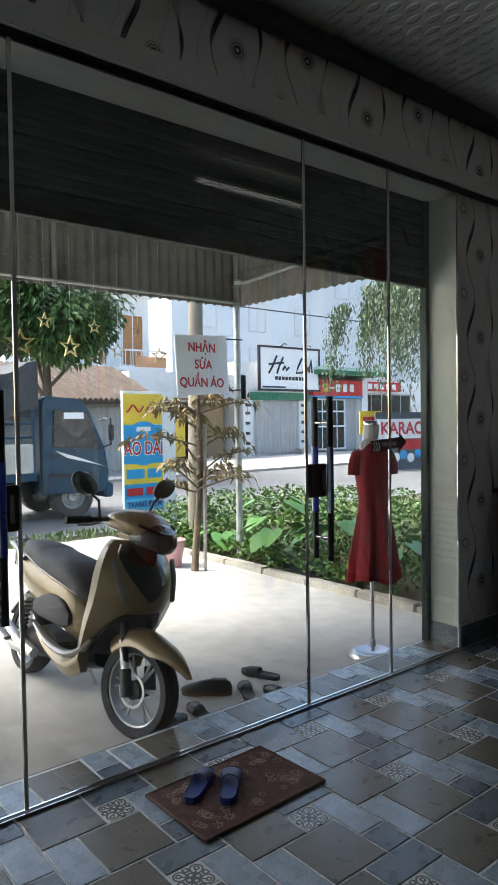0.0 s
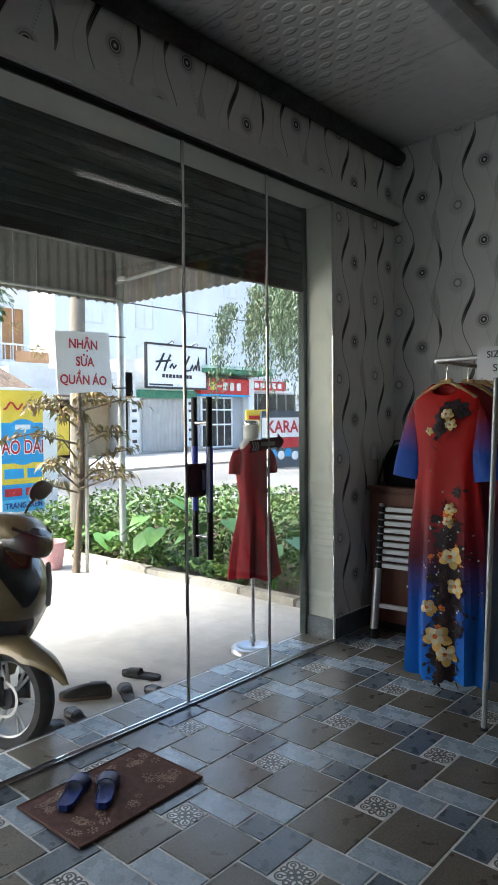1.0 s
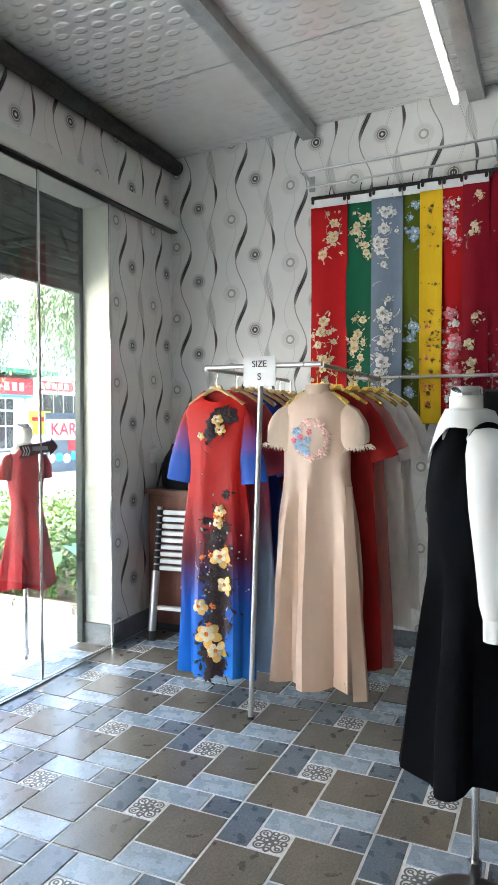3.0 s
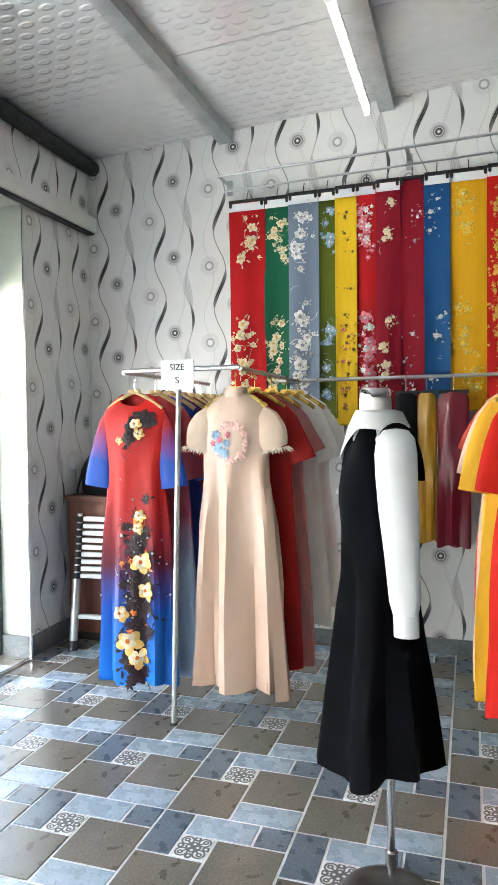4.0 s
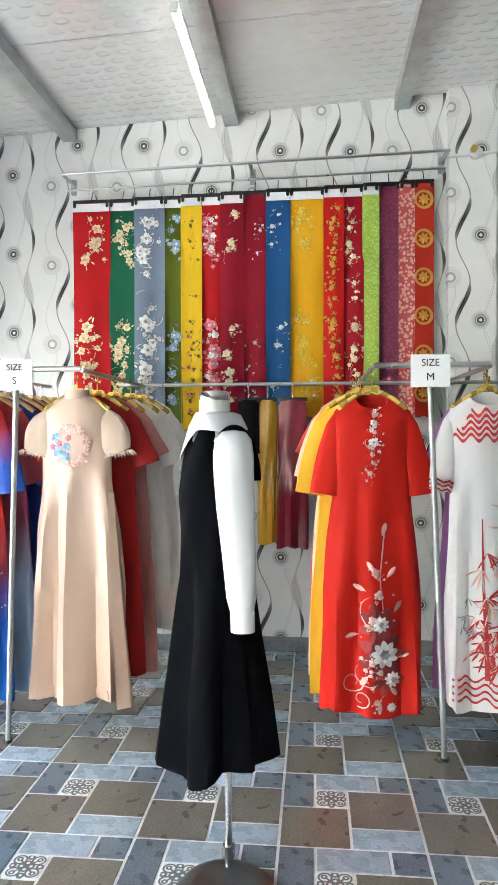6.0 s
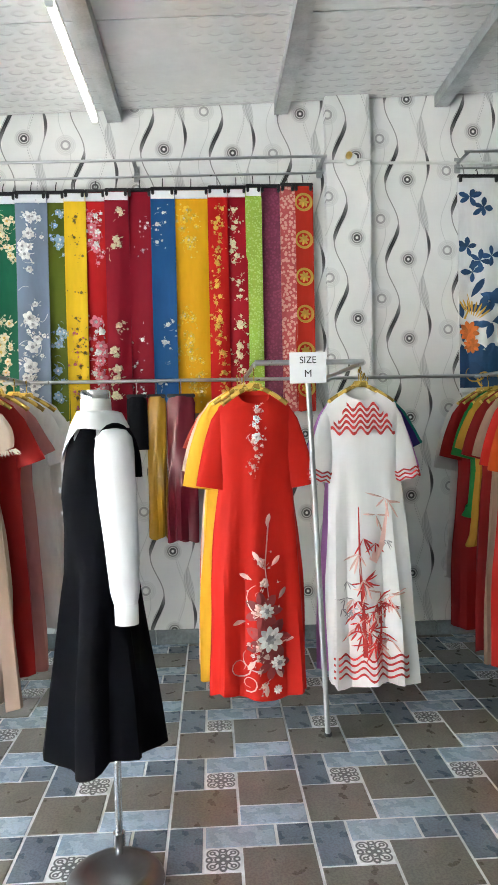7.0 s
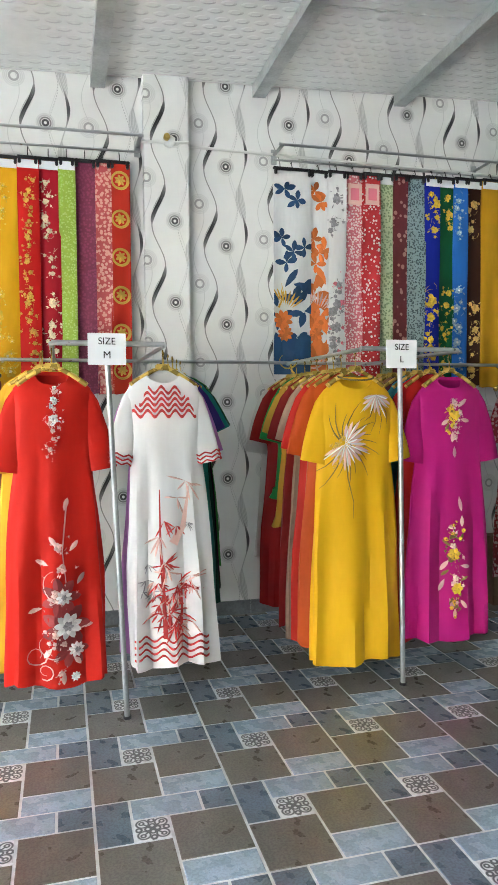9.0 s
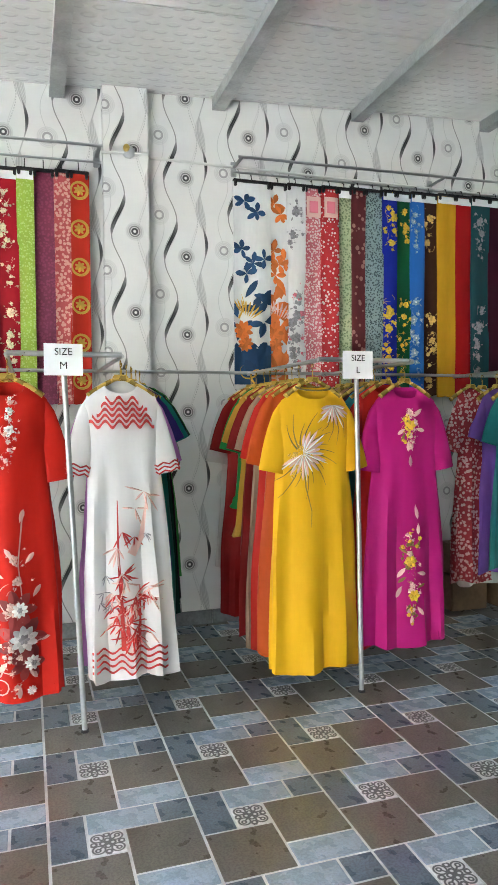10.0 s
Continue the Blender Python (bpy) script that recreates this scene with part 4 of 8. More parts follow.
motif("gold_thread", C["olive"], g, lambda bm: [stroke(bm, on, [(-0.08 + (0.03 + l * u) * math.cos(a + 0.35 * u), 0.33 + (0.03 + l * u) * math.sin(a + 0.35 * u)) for u in np.linspace(0, 1, 8)], 0.009) for a, l in zip(np.linspace(-2.4, 2.3, 17), (0.13, 0.17, 0.12, 0.19, 0.14, 0.16, 0.12, 0.15, 0.17, 0.12, 0.18, 0.13, 0.2, 0.14, 0.22, 0.16, 0.12))] + [stroke(bm, on, [(-0.07, 0.38), (-0.06, 0.5), (-0.03, 0.62), (-0.035, 0.70)], 0.009)] + [stroke(bm, on, [(0.1, 0.1), (0.1 + 0.07 * math.cos(a), 0.1 + 0.12 * math.sin(a)), (0.1 + 0.1 * math.cos(a + 0.25), 0.1 + 0.19 * math.sin(a + 0.25))], 0.007) for a in (0.7, 1.2, 1.7, 2.2)])
rodpart("neck_piping", [(0.095 * math.cos(a), 0.04 * math.sin(a) - 0.006, 0.002 - 0.02 * max(0, -math.sin(a))) for a in np.linspace(0, 6.283, 30)], 0.005, C["olive"], g, n=6)
behind([(dyed("orange", (0.46, 0.07, 0.012), 0.5), 1.40, 0.2, 0.42, "orange dress hung behind others"), (dyed("poppy", (0.50, 0.02, 0.015), 0.5), 1.42, 0.2, 0.4, "poppy red dress hung behind others"),
        (dyed("taupe", (0.34, 0.24, 0.17), 0.5), 1.44, 0.2, 0.36, "taupe dress hung behind others"), (dyed("brick", (0.22, 0.012, 0.012), 0.5), 1.40, 0.2, 0.36, "brick red dress hung behind others"),
        (dyed("mustard", (0.48, 0.26, 0.03), 0.5), 0.85, 0.2, 0.33, "mustard dress hung behind others"), (dyed("grass", (0.02, 0.26, 0.06), 0.5), 0.7, 0.185, 0.37, "grass green dress hung behind others"),
        (dyed("blood", (0.30, 0.012, 0.012), 0.5), 1.36, 0.2, 0.38, "blood red dress hung behind others"), (dyed("chalk", (0.68, 0.67, 0.64), 0.5), 1.1, 0.2, 0.45, "chalk white dress hung behind others")], 1.63, 1.05, 0.105, dx=-0.004)

# L, second bar: magenta
mag = cloth("magenta_crepe", (0.44, 0.012, 0.165), 0.6, 0.3, 0.05)
f = gown_form(1.37, sh=0.195, chest=0.19, waist=0.19, hip=0.215, hem=0.25, fold=0.02, seed=15, k=8)
g = gown("long_dress", 2.185, 0.95, 1.565, f, mag, "magenta long dress with yellow and pink flower embroidery", (0.44, 0.08, 0.07, 0.085, None, 0), group=ROW, hang=M["gold"])
on = f.front
spray(g, on, C["palepink"], 0.0, 0.13, 0.34, 0.026, 4, 0.017, 91)
spray(g, on, C["yellow"], 0.0, 0.14, 0.28, 0.03, 2, 0.022, 92, eye=C["olive"])
spray(g, on, C["palepink"], 0.0, 0.74, 1.24, 0.03, 6, 0.017, 93)
spray(g, on, C["yellow"], 0.0, 0.80, 1.2, 0.026, 3, 0.02, 94, eye=C["olive"])
spray(g, on, C["olive"], 0.0, 0.78, 1.2, 0.035, 5, 0.018, 95)
motif("yellow_embroidery", C["yellow"], g, lambda bm: [blossom(bm, lambda a, b: on(a, b, 0.007), x, d, r * 0.75, 6, d) for x, d, r in ((0.0, 0.20, 0.04), (-0.03, 0.17, 0.02), (-0.005, 0.92, 0.045), (0.01, 1.10, 0.045), (-0.03, 0.29, 0.016), (0.05, 0.8, 0.018), (0.03, 0.84, 0.016), (-0.02, 1.2, 0.016), (0.0, 1.25, 0.013))])
motif("pink_embroidery", C["palepink"], g, lambda bm: [petal(bm, on, x, d, a, l, 0.022) for x, d, a, l in ((0.02, 0.16, -0.7, 0.07), (0.03, 0.22, 0.2, 0.06), (-0.03, 0.22, 2.5, 0.05), (-0.01, 0.28, 1.6, 0.06), (0.0, 0.36, 1.5, 0.06), (0.03, 0.62, 1.4, 0.08), (0.045, 0.72, 1.6, 0.06), (-0.03, 0.95, 2.2, 0.07), (0.03, 0.98, 0.2, 0.06), (-0.05, 1.05, 2.0, 0.07), (-0.03, 1.15, 1.2, 0.06), (0.03, 1.16, 0.9, 0.06), (0.0, 1.2, 1.6, 0.06))])
motif("green_embroidery", C["olive"], g, lambda bm: [petal(bm, on, x, d, a, 0.05, 0.016) for x, d, a in ((0.03, 0.86, -1.2), (-0.02, 0.88, -2.4), (-0.03, 1.0, 2.4), (0.03, 1.06, -0.4), (-0.01, 1.14, 2.0), (-0.03, 0.24, 2.0))])
behind([(dyed("poppy", (0.5, 0.02, 0.015)), 1.44, 0.2, 0.4, "poppy red dress hung behind others"), (dyed("aqua", (0.05, 0.30, 0.38)), 1.2, 0.19, 0.3, "aqua dress hung behind others"), (dyed("dusk", (0.10, 0.05, 0.06)), 1.3, 0.19, 0.3, "dusky brown dress hung behind others"),
        (dyed("apricot", (0.60, 0.32, 0.16)), 1.2, 0.19, 0.3, "apricot dress hung behind others"), (dyed("wine", (0.22, 0.012, 0.02)), 1.2, 0.18, 0.28, "wine red dress hung behind others")], 2.16, 1.08, 0.13, dx=-0.008)

# further rack, turned sideways to the wall
berry = print_cloth("berry_print", (0.36, 0.02, 0.03), (0.70, 0.45, 0.42), 45)
behind([(berry, 1.25, 0.115, 0.4, "dark red printed dress with small pink flowers")], 3.0, 1.5, 0.1)
behind([(dyed("seagreen", (0.02, 0.20, 0.20), 0.5), 1.15, 0.14, 0.35, "sea green dress hung beside others"), (dyed("violet", (0.20, 0.09, 0.42)), 1.2, 0.13, 0.33, "violet dress hung behind others"), (dyed("chalk", (0.68, 0.67, 0.64)), 1.3, 0.15, 0.3, "chalk white dress hung beside others")], 3.24, 1.36, 0.12, dx=-0.03)
rk = thing("side_rack", (3.2, 1.3, 0), "steel rack with printed and plain dresses", "clothes rack")
rodpart("bar", [(0, -0.15, 1.69), (0, YR - 1.3, 1.69)], 0.012, M["steel"], rk)
rodpart("bar", [(-0.1, 0.0, 1.69), (0.8, 0.0, 1.69)], 0.012, M["steel"], rk)
rodpart("post", [(0.55, 0, 0), (0.55, 0, 1.69)], 0.0125, M["galv"], rk)

# trousers on the long rail
def trousers(x, y, mat, w, l, label):
    g = thing("silk_trousers", (x, y, 1.60), label, "trousers", "trousers on the rail")
    ff = Form([0, 0.02, 0.3, l], [w * 0.8, w, w * 1.02, w * 1.1], [0.018, 0.022, 0.024, 0.03], 0.012, 5, x * 9)
    bm = bmesh.new(); ff.skin(bm, 26, 14)
    part("trouser_body", bm, mat, g)
    bm = bmesh.new(); add_box(bm, (-w, -0.014, -0.01), (w, 0.014, 0.014), 0.004)
    part("clip_bar", bm, M["black"], g)
    rodpart("hook", [(0, 0, 0.0), (0, 0, 0.09), (0, 0.012, 0.105), (0, 0.02, 0.095)], 0.003, M["chrome"], g)


trousers(-0.34, YR - 0.005, cloth("old_gold_satin", (0.52, 0.28, 0.02), 0.32, 0.2), 0.055, 0.86, "old gold satin trousers on a clip hanger")
trousers(-0.19, YR - 0.02, cloth("burgundy_satin", (0.19, 0.01, 0.025), 0.35, 0.2), 0.085, 0.88, "burgundy satin trousers on a clip hanger")
trousers(-0.455, YR - 0.03, dyed("black", (0.012, 0.012, 0.014)), 0.06, 0.32, "black lace piece on a clip hanger")

# ---- lengths of cloth on the wall ----
def cloth_length(x0, x1, top, bottom, mat, label, k, header=True, extra=None, y=W - 0.105):
    """A folded length of cloth on a black clip hanger."""
    w = x1 - x0
    g = thing("cloth_length", ((x0 + x1) / 2, y + 0.012 * (k % 2), top), label, "fabric", "cloth lengths on the wall")
    rnd = random.Random(k)
    ph = rnd.uniform(0, 6)
    L = top - bottom

    def on(x, d, lift=0.003):
        x = max(-w * 0.49, min(w * 0.49, x))
        return Vector((x, 0.009 * math.sin(x * 30 + ph + 0.8 * d) * min(1, 0.25 + d) + 0.004 * math.sin(5 * d + ph) - lift, -d))
    rows, cols = 16, 10
    front = [[on((i / cols - 0.5) * w * (1.03 - 0.05 * j / rows + 0.03 * math.sin(5 * j / rows + ph)), L * j / rows + (0.004 * math.sin(i + ph) if j == rows else 0), 0) for i in range(cols + 1)] for j in range(rows + 1)]
    bm = bmesh.new()
    rings = [r + [p + Vector((0, 0.014, 0)) for p in reversed(r)] for r in front]
    add_loft(bm, rings)
    part("cloth", bm, mat, g)
    if header:
        boxpart("header_strip", (-w / 2 + 0.004, -0.008, -0.055), (w / 2 - 0.004, -0.0045 - 0.002, -0.004), M["card"], g, "white paper header", bevel=0.001)
    boxpart("clip_bar", (-w / 2 + 0.004, -0.01, 0.002), (w / 2 - 0.002, 0.018, 0.02), M["black"], g)
    for s in (-1, 1):
        boxpart("clip", (s * (w / 2 - 0.018) - 0.009, -0.018, -0.03), (s * (w / 2 - 0.018) + 0.009, 0.02, 0.012), M["black"], g)
    rodpart("hook", [(0, 0.004, 0.02), (0, 0.02, 0.06), (0, 0.04, 0.085 if top < 2.95 else 0.06)], 0.003, M["black"], g, n=6)
    if extra:
        extra(g, on, L, w)
    return g


def ends(mat, r, seed, eye=None, top=True, n=6, count=7, mid=0):
    """Sprays near the top and up from the foot."""
    def put(g, on, L, w):
        if top:
            spray(g, on, mat, w * 0.1 * (seed % 3 - 1), 0.10, 0.10 + 0.30, w * 0.25, max(3, count // 2 + 1), r, seed, n=n, eye=eye)
        if mid:
            spray(g, on, mat, 0.0, 0.4, L - 0.6, w * 0.25, mid, r, seed + 50, n=n, eye=eye)
        spray(g, on, mat, 0.0, L - 0.66, L - 0.1, w * 0.27, count, r * 1.1, seed + 9, n=n, eye=eye)
    return put


def medallions(g, on, L, w):
    for k in range(6):
        d = 0.1 + k * 0.235
        motif("medallion", C["gold"], g, lambda bm: (stroke(bm, on, curl(0, d, 0.05, 0, 6.3, 22, 1.0) , 0.02), stroke(bm, on, curl(0, d, 0.05, 6.3, 0, 22, 1.0), 0.02), blossom(bm, on, 0, d, 0.036, 7)))


def paperbits(g, on, L, w):
    boxpart("price_paper", (-w * 0.35, -0.012, -0.2), (w * 0.4, -0.009, -0.06), C["palepink"], g, "pink and white price paper", bevel=0)
    boxpart("paper_field", (-w * 0.2, -0.0145, -0.17), (w * 0.25, -0.012, -0.09), C["pink"], g, bevel=0)


def big_blooms(main, leaf, accent, seed):
    def put(g, on, L, w):
        r = random.Random(seed)
        def foliage(bm):
            for cx, cd, m in ((-0.2, 0.12, 5), (0.12, 0.19, 5), (-0.28, 0.44, 5), (0.02, 0.53, 5), (0.3, 0.50, 4), (-0.15, 0.60, 4)):
                for k in range(m):
                    a = 2 * math.pi * k / m + r.uniform(-0.4, 0.4)
                    petal(bm, on, cx * w, cd, a, r.uniform(0.055, 0.085), r.uniform(0.03, 0.042))
            for k in range(26):
                petal(bm, lambda p, q: on(p, q, 0.003 + 0.0002 * k), r.uniform(-0.42, 0.42) * w, 0.74 + 0.58 * k / 26, r.uniform(-2.6, 0.4), r.uniform(0.09, 0.15), r.uniform(0.045, 0.07))
        motif("leaf_print", leaf, g, foliage)
        motif("bloom_print", main, g, lambda bm: [blossom(bm, lambda a, b: on(a, b, 0.012 + 0.001 * k), x * w, d, q, 9, d + k) for k, (x, d, q) in enumerate(((-0.26, 0.98, 0.07), (-0.2, 1.07, 0.055), (-0.28, 1.0, 0.042), (-0.22, 1.07, 0.03)))])
        motif("gold_sprig", accent, g, lambda bm: [petal(bm, lambda p, q: on(p, q, 0.011), -0.3 * w + 0.01 * k, 0.86 + 0.006 * k, -2.2 + 0.22 * k, 0.10, 0.014) for k in range(8)])
        motif("scroll_print", accent, g, lambda bm: [stroke(bm, lambda a, b: on(a, b, 0.014), p, 0.014) for p in (curl(-0.05, 1.24, 0.08, 0, 4), curl(0.03, 1.28, 0.06, 2, 6), [(-0.1, 0.9), (-0.06, 0.82), (-0.08, 0.74)])])
    return put


def foot_field(mat):
    def put(g, on, L, w):
        def draw(bm):
            prev = None
            for j in range(9):
                d = L - 0.27 + 0.03 * j
                a = [bm.verts.new(on((i / 8 - 0.5) * w * 0.98, d + (0.03 * math.sin(i * 1.3) if j == 0 else 0), 0.002)) for i in range(9)]
                if prev:
                    for i in range(8):
                        bm.faces.new((prev[i], prev[i + 1], a[i + 1], a[i]))
                prev = a
        motif("foot_print", mat, g, draw)
    return put


def both(*fs):
    def put(*a):
        for q in fs:
            q(*a)
    return put


def gauze(key, rgb, rough=0.6):
    return cloth("length_" + key, rgb, rough, 0.25, 0.06)


RED, DRED = gauze("red", (0.45, 0.010, 0.012)), gauze("dark_red", (0.25, 0.008, 0.020))
E1 = (-1.596, -1.361, -1.198, -1.011, -0.899, -0.774, -0.648, -0.509, -0.363, -0.22, -0.007, 0.11, 0.231, 0.323, 0.45, 0.538, 0.654)
T1 = 2.862
SET1 = [
    (RED, "red silk length with cream flower embroidery", 1.45, True, ends(C["cream"], 0.035, 1, C["gold"])),
    (gauze("green", (0.012, 0.13, 0.065)), "dark green silk length with cream flowers", 1.45, True, ends(C["cream"], 0.03, 2, C["gold"], count=9)),
    (gauze("slate", (0.19, 0.24, 0.32)), "slate blue silk length with white lotus", 1.46, True, ends(C["white"], 0.042, 3, C["grey"], count=7, mid=1)),
    (gauze("olive", (0.10, 0.13, 0.012)), "olive green silk length with pale flowers", 1.46, True, ends(C["sky"], 0.035, 4, C["white"], count=4)),
    (gauze("yellow", (0.78, 0.50, 0.02)), "bright yellow silk length with small sprigs", 1.42, True, both(ends(C["olive"], 0.011, 5, count=9, mid=2), ends(C["pink"], 0.013, 55, top=False, count=5))),
    (RED, "red silk length with mixed garden flowers", 1.42, True, both(ends(C["pink"], 0.035, 6, C["white"]), ends(C["white"], 0.025, 66, count=4))),
    (DRED, "dark red silk length with pale lilies", 1.45, True, ends(C["cream"], 0.026, 7, count=5)),
    (DRED, "dark red silk length with few small flowers", 1.42, False, ends(C["white"], 0.013, 8, count=4)),
    (gauze("blue", (0.015, 0.09, 0.25)), "deep blue silk length with white corner flowers", 1.52, True, ends(C["white"], 0.018, 9, count=3)),
    (gauze("amber", (0.74, 0.38, 0.012)), "amber silk length with tone-on-tone flowers", 1.50, True, ends(C["yellow"], 0.032, 10, C["cream"], count=9)),
    (gauze("vermilion", (0.50, 0.012, 0.010)), "vermilion silk length with gold trailing pattern", 1.45, True, ends(C["gold"], 0.018, 11, count=12, mid=9)),
    (gauze("crimson", (0.36, 0.008, 0.018)), "crimson silk length with white blossoms", 1.45, True, ends(C["cream"], 0.022, 12, count=9, mid=4)),
    (print_cloth("lime_brocade", (0.30, 0.45, 0.05), (0.42, 0.58, 0.15), 70, 0.35), "lime green brocade length", 1.5, True, None),
    (print_cloth("plum_brocade", (0.17, 0.018, 0.055), (0.24, 0.03, 0.08), 60, 0.4), "plum brocade length with woven pattern", 1.5, False, None),
    (print_cloth("pink_brocade", (0.50, 0.08, 0.08), (0.72, 0.36, 0.30), 48, 0.45), "pink brocade length with leafy pattern", 1.5, False, None),
    (gauze("medallion_red", (0.52, 0.03, 0.018)), "red brocade length with gold medallions", 1.5, False, medallions)]
for k, (mat, label, bottom, header, extra) in enumerate(SET1):
    cloth_length(E1[k], E1[k + 1] + 0.012, T1 + 0.004 * k, bottom, mat, label, k, header, extra)
E2 = (1.593, 1.852, 1.975, 2.103, 2.23, 2.354, 2.463, 2.564, 2.707, 2.812, 2.936, 3.035, 3.158, 3.307, 3.449, 3.604, 3.75, 3.9, 4.05)
LWHITE = gauze("white", (0.76, 0.76, 0.75))
SET2 = [
    (LWHITE, "white silk length with big blue leaves and red bloom", 1.6, False, both(foot_field(C["navy"]), big_blooms(C["orange"], C["navy"], C["gold"], 1))),
    (LWHITE, "white silk length with big orange leaves", 1.6, False, both(foot_field(C["orange"]), big_blooms(C["orange"], C["orange"], C["palepink"], 2))),
    (LWHITE, "white silk length with fine grey and pink sprays", 1.6, False, both(ends(C["grey"], 0.03, 21), ends(C["pink"], 0.02, 22, top=False, count=4))),
    (print_cloth("pink_sprig", (0.62, 0.16, 0.19), (0.80, 0.62, 0.60), 62, 0.42), "pink cotton length with tiny white sprigs", 1.6, False, paperbits),
    (print_cloth("red_sprig", (0.55, 0.02, 0.025), (0.80, 0.70, 0.66), 42, 0.30), "red cotton length with small white sprigs", 1.6, False, paperbits),
    (print_cloth("sage_sprig", (0.42, 0.50, 0.30), (0.20, 0.27, 0.14), 60, 0.40), "pale green cotton length with leaf sprigs", 1.6, True, None),
    (print_cloth("maroon_paisley", (0.14, 0.015, 0.018), (0.42, 0.20, 0.17), 22, 0.30), "maroon cotton length with paisley print", 1.6, False, None),
    (print_cloth("teal_sprig", (0.24, 0.34, 0.34), (0.06, 0.10, 0.11), 70, 0.40), "grey-green cotton length with tiny dark print", 1.6, False, None),
    (gauze("ultramarine", (0.012, 0.025, 0.34)), "ultramarine silk length with yellow flowers", 1.58, True, ends(C["yellow"], 0.03, 31, count=6)),
    (gauze("emerald", (0.008, 0.11, 0.035)), "emerald silk length with yellow flowers", 1.58, True, ends(C["yellow"], 0.026, 32, count=6)),
    (gauze("azure", (0.025, 0.15, 0.52)), "azure silk length with pale flowers", 1.58, True, ends(C["sky"], 0.026, 33, C["white"], count=7)),
    (gauze("brown", (0.06, 0.022, 0.014)), "dark brown silk length with golden flowers", 1.56, True, ends(C["petal"], 0.03, 34, count=4)),
    (gauze("ochre", (0.66, 0.34, 0.02)), "plain ochre silk length", 1.55, True, None),
    (gauze("cherry", (0.40, 0.010, 0.012)), "plain cherry red silk length", 1.55, True, None),
    (gauze("petrol", (0.02, 0.09, 0.10)), "petrol blue silk length with silver leaves", 1.6, True, ends(C["grey"], 0.03, 35, count=6)),
    (gauze("aubergine", (0.07, 0.01, 0.025)), "plain aubergine silk length on the wall", 1.6, True, None),
    (DRED, "dark red silk length with few small flowers", 1.6, True, ends(C["white"], 0.014, 36, count=4)),
    (RED, "plain red silk length at the end of the row", 1.6, True, None)]
for k, (mat, label, bottom, header, extra) in enumerate(SET2):
    cloth_length(E2[k], E2[k + 1] + 0.012, 2.972 + 0.004 * k, bottom, mat, label, k + 40, header, extra)

# ---- dress form with a black pinafore over a white blouse ----
MX, MY = -0.337, 0.015


def dress_form(x, y, base, neck_z, label, cap, turn=0.0, k=1.0, foot=(0, 0, 0)):
    """Padded torso on a post with a round foot."""
    bm = bmesh.new()
    k0 = 0
    def seg(mat_index, fn):
        n0 = len(bm.faces)
        fn()
        bm.faces.ensure_lookup_table()
        for f in bm.faces[n0:]:
            f.material_index = mat_index
    def torso():
        prof = ((0.10, 0.08, -0.72), (0.15, 0.11, -0.62), (0.155, 0.115, -0.55), (0.12, 0.095, -0.40), (0.14, 0.11, -0.25), (0.16, 0.10, -0.17), (0.17, 0.07, -0.10), (0.09, 0.055, -0.06), (0.054, 0.05, -0.03), (0.05, 0.048, 0.03))
        add_loft(bm, [[Vector((w * math.cos(2 * math.pi * i / 28), t * math.sin(2 * math.pi * i / 28), neck_z + h)) for i in range(28)] for w, t, h in [(q[0] * (k if q[2] < -0.04 else 1), q[1] * (k if q[2] < -0.04 else 1), q[2]) for q in prof]])
    seg(0, torso)
    seg(1, lambda: add_loft(bm, [[Vector((w * math.cos(2 * math.pi * i / 28), w * 0.95 * math.sin(2 * math.pi * i / 28), neck_z + h)) for i in range(28)] for w, h in ((0.051, 0.028), (0.051, 0.05), (0.046, 0.056), (0.01, 0.058))]))
    seg(1, lambda: add_rod(bm, [(0, 0, base + 0.03), (0, 0, neck_z - 0.7)], 0.0125, 14))
    seg(1, lambda: add_rod(bm, [(0, 0, base + 0.06), (0, 0, base + 0.10)], 0.02, 14))
    seg(2, lambda: add_lathe(bm, [(0.0, base + 0.016), (0.075, base + 0.018), (0.095, base + 0.032), (0.115, base + 0.036), (0.14, base + 0.026), (0.152, base + 0.01), (0.153, base), (0.0, base)], 40, foot))
    ob = finish(bm, "dress_form", [surface("white_jersey", (0.72, 0.71, 0.68), 0.8, var=0.05, bump=0.1, bscale=200), M["chrome"], cap])
    ob.matrix_basis = pose(x, y, 0, 0, 0, turn)
    return tagged(ob, label, "dress form")


def stoop(ob, base):
    """The upper body carried forward of the post."""
    for part_ob in (ob, *ob.children):
        if part_ob.data:
            for v in part_ob.data.vertices:
                # the post and the foot stay upright where they stand
                if v.co.z + base < 0.5 and ob is body or v.co.z < 0.79 and ob is body and math.hypot(v.co.x, v.co.y) < 0.021:
                    continue
                u = max(0.0, min(1.0, (v.co.z + base - 0.75) / 0.55))
                v.co.y -= 0.034 + 0.006 * u * u * (3 - 2 * u)


body = dress_form(MX, MY, 0.0, 1.485, "white tailor's dress form on a chrome post and dark domed foot", surface("dark_chrome", (0.16, 0.16, 0.165), 0.4, 0.8, 0.1, bump=0), -84, 0.70, (0.095, -0.01, 0))
jet = cloth("black_twill", (0.0024, 0.0024, 0.0036), 0.8, 0.0, 0.2)
jet.node_tree.nodes["Principled BSDF"].inputs["Specular IOR Level"].default_value = 0.05
blouse_m = cloth("white_blouse_cotton", (0.68, 0.69, 0.70), 0.7, 0.2, 0.05)
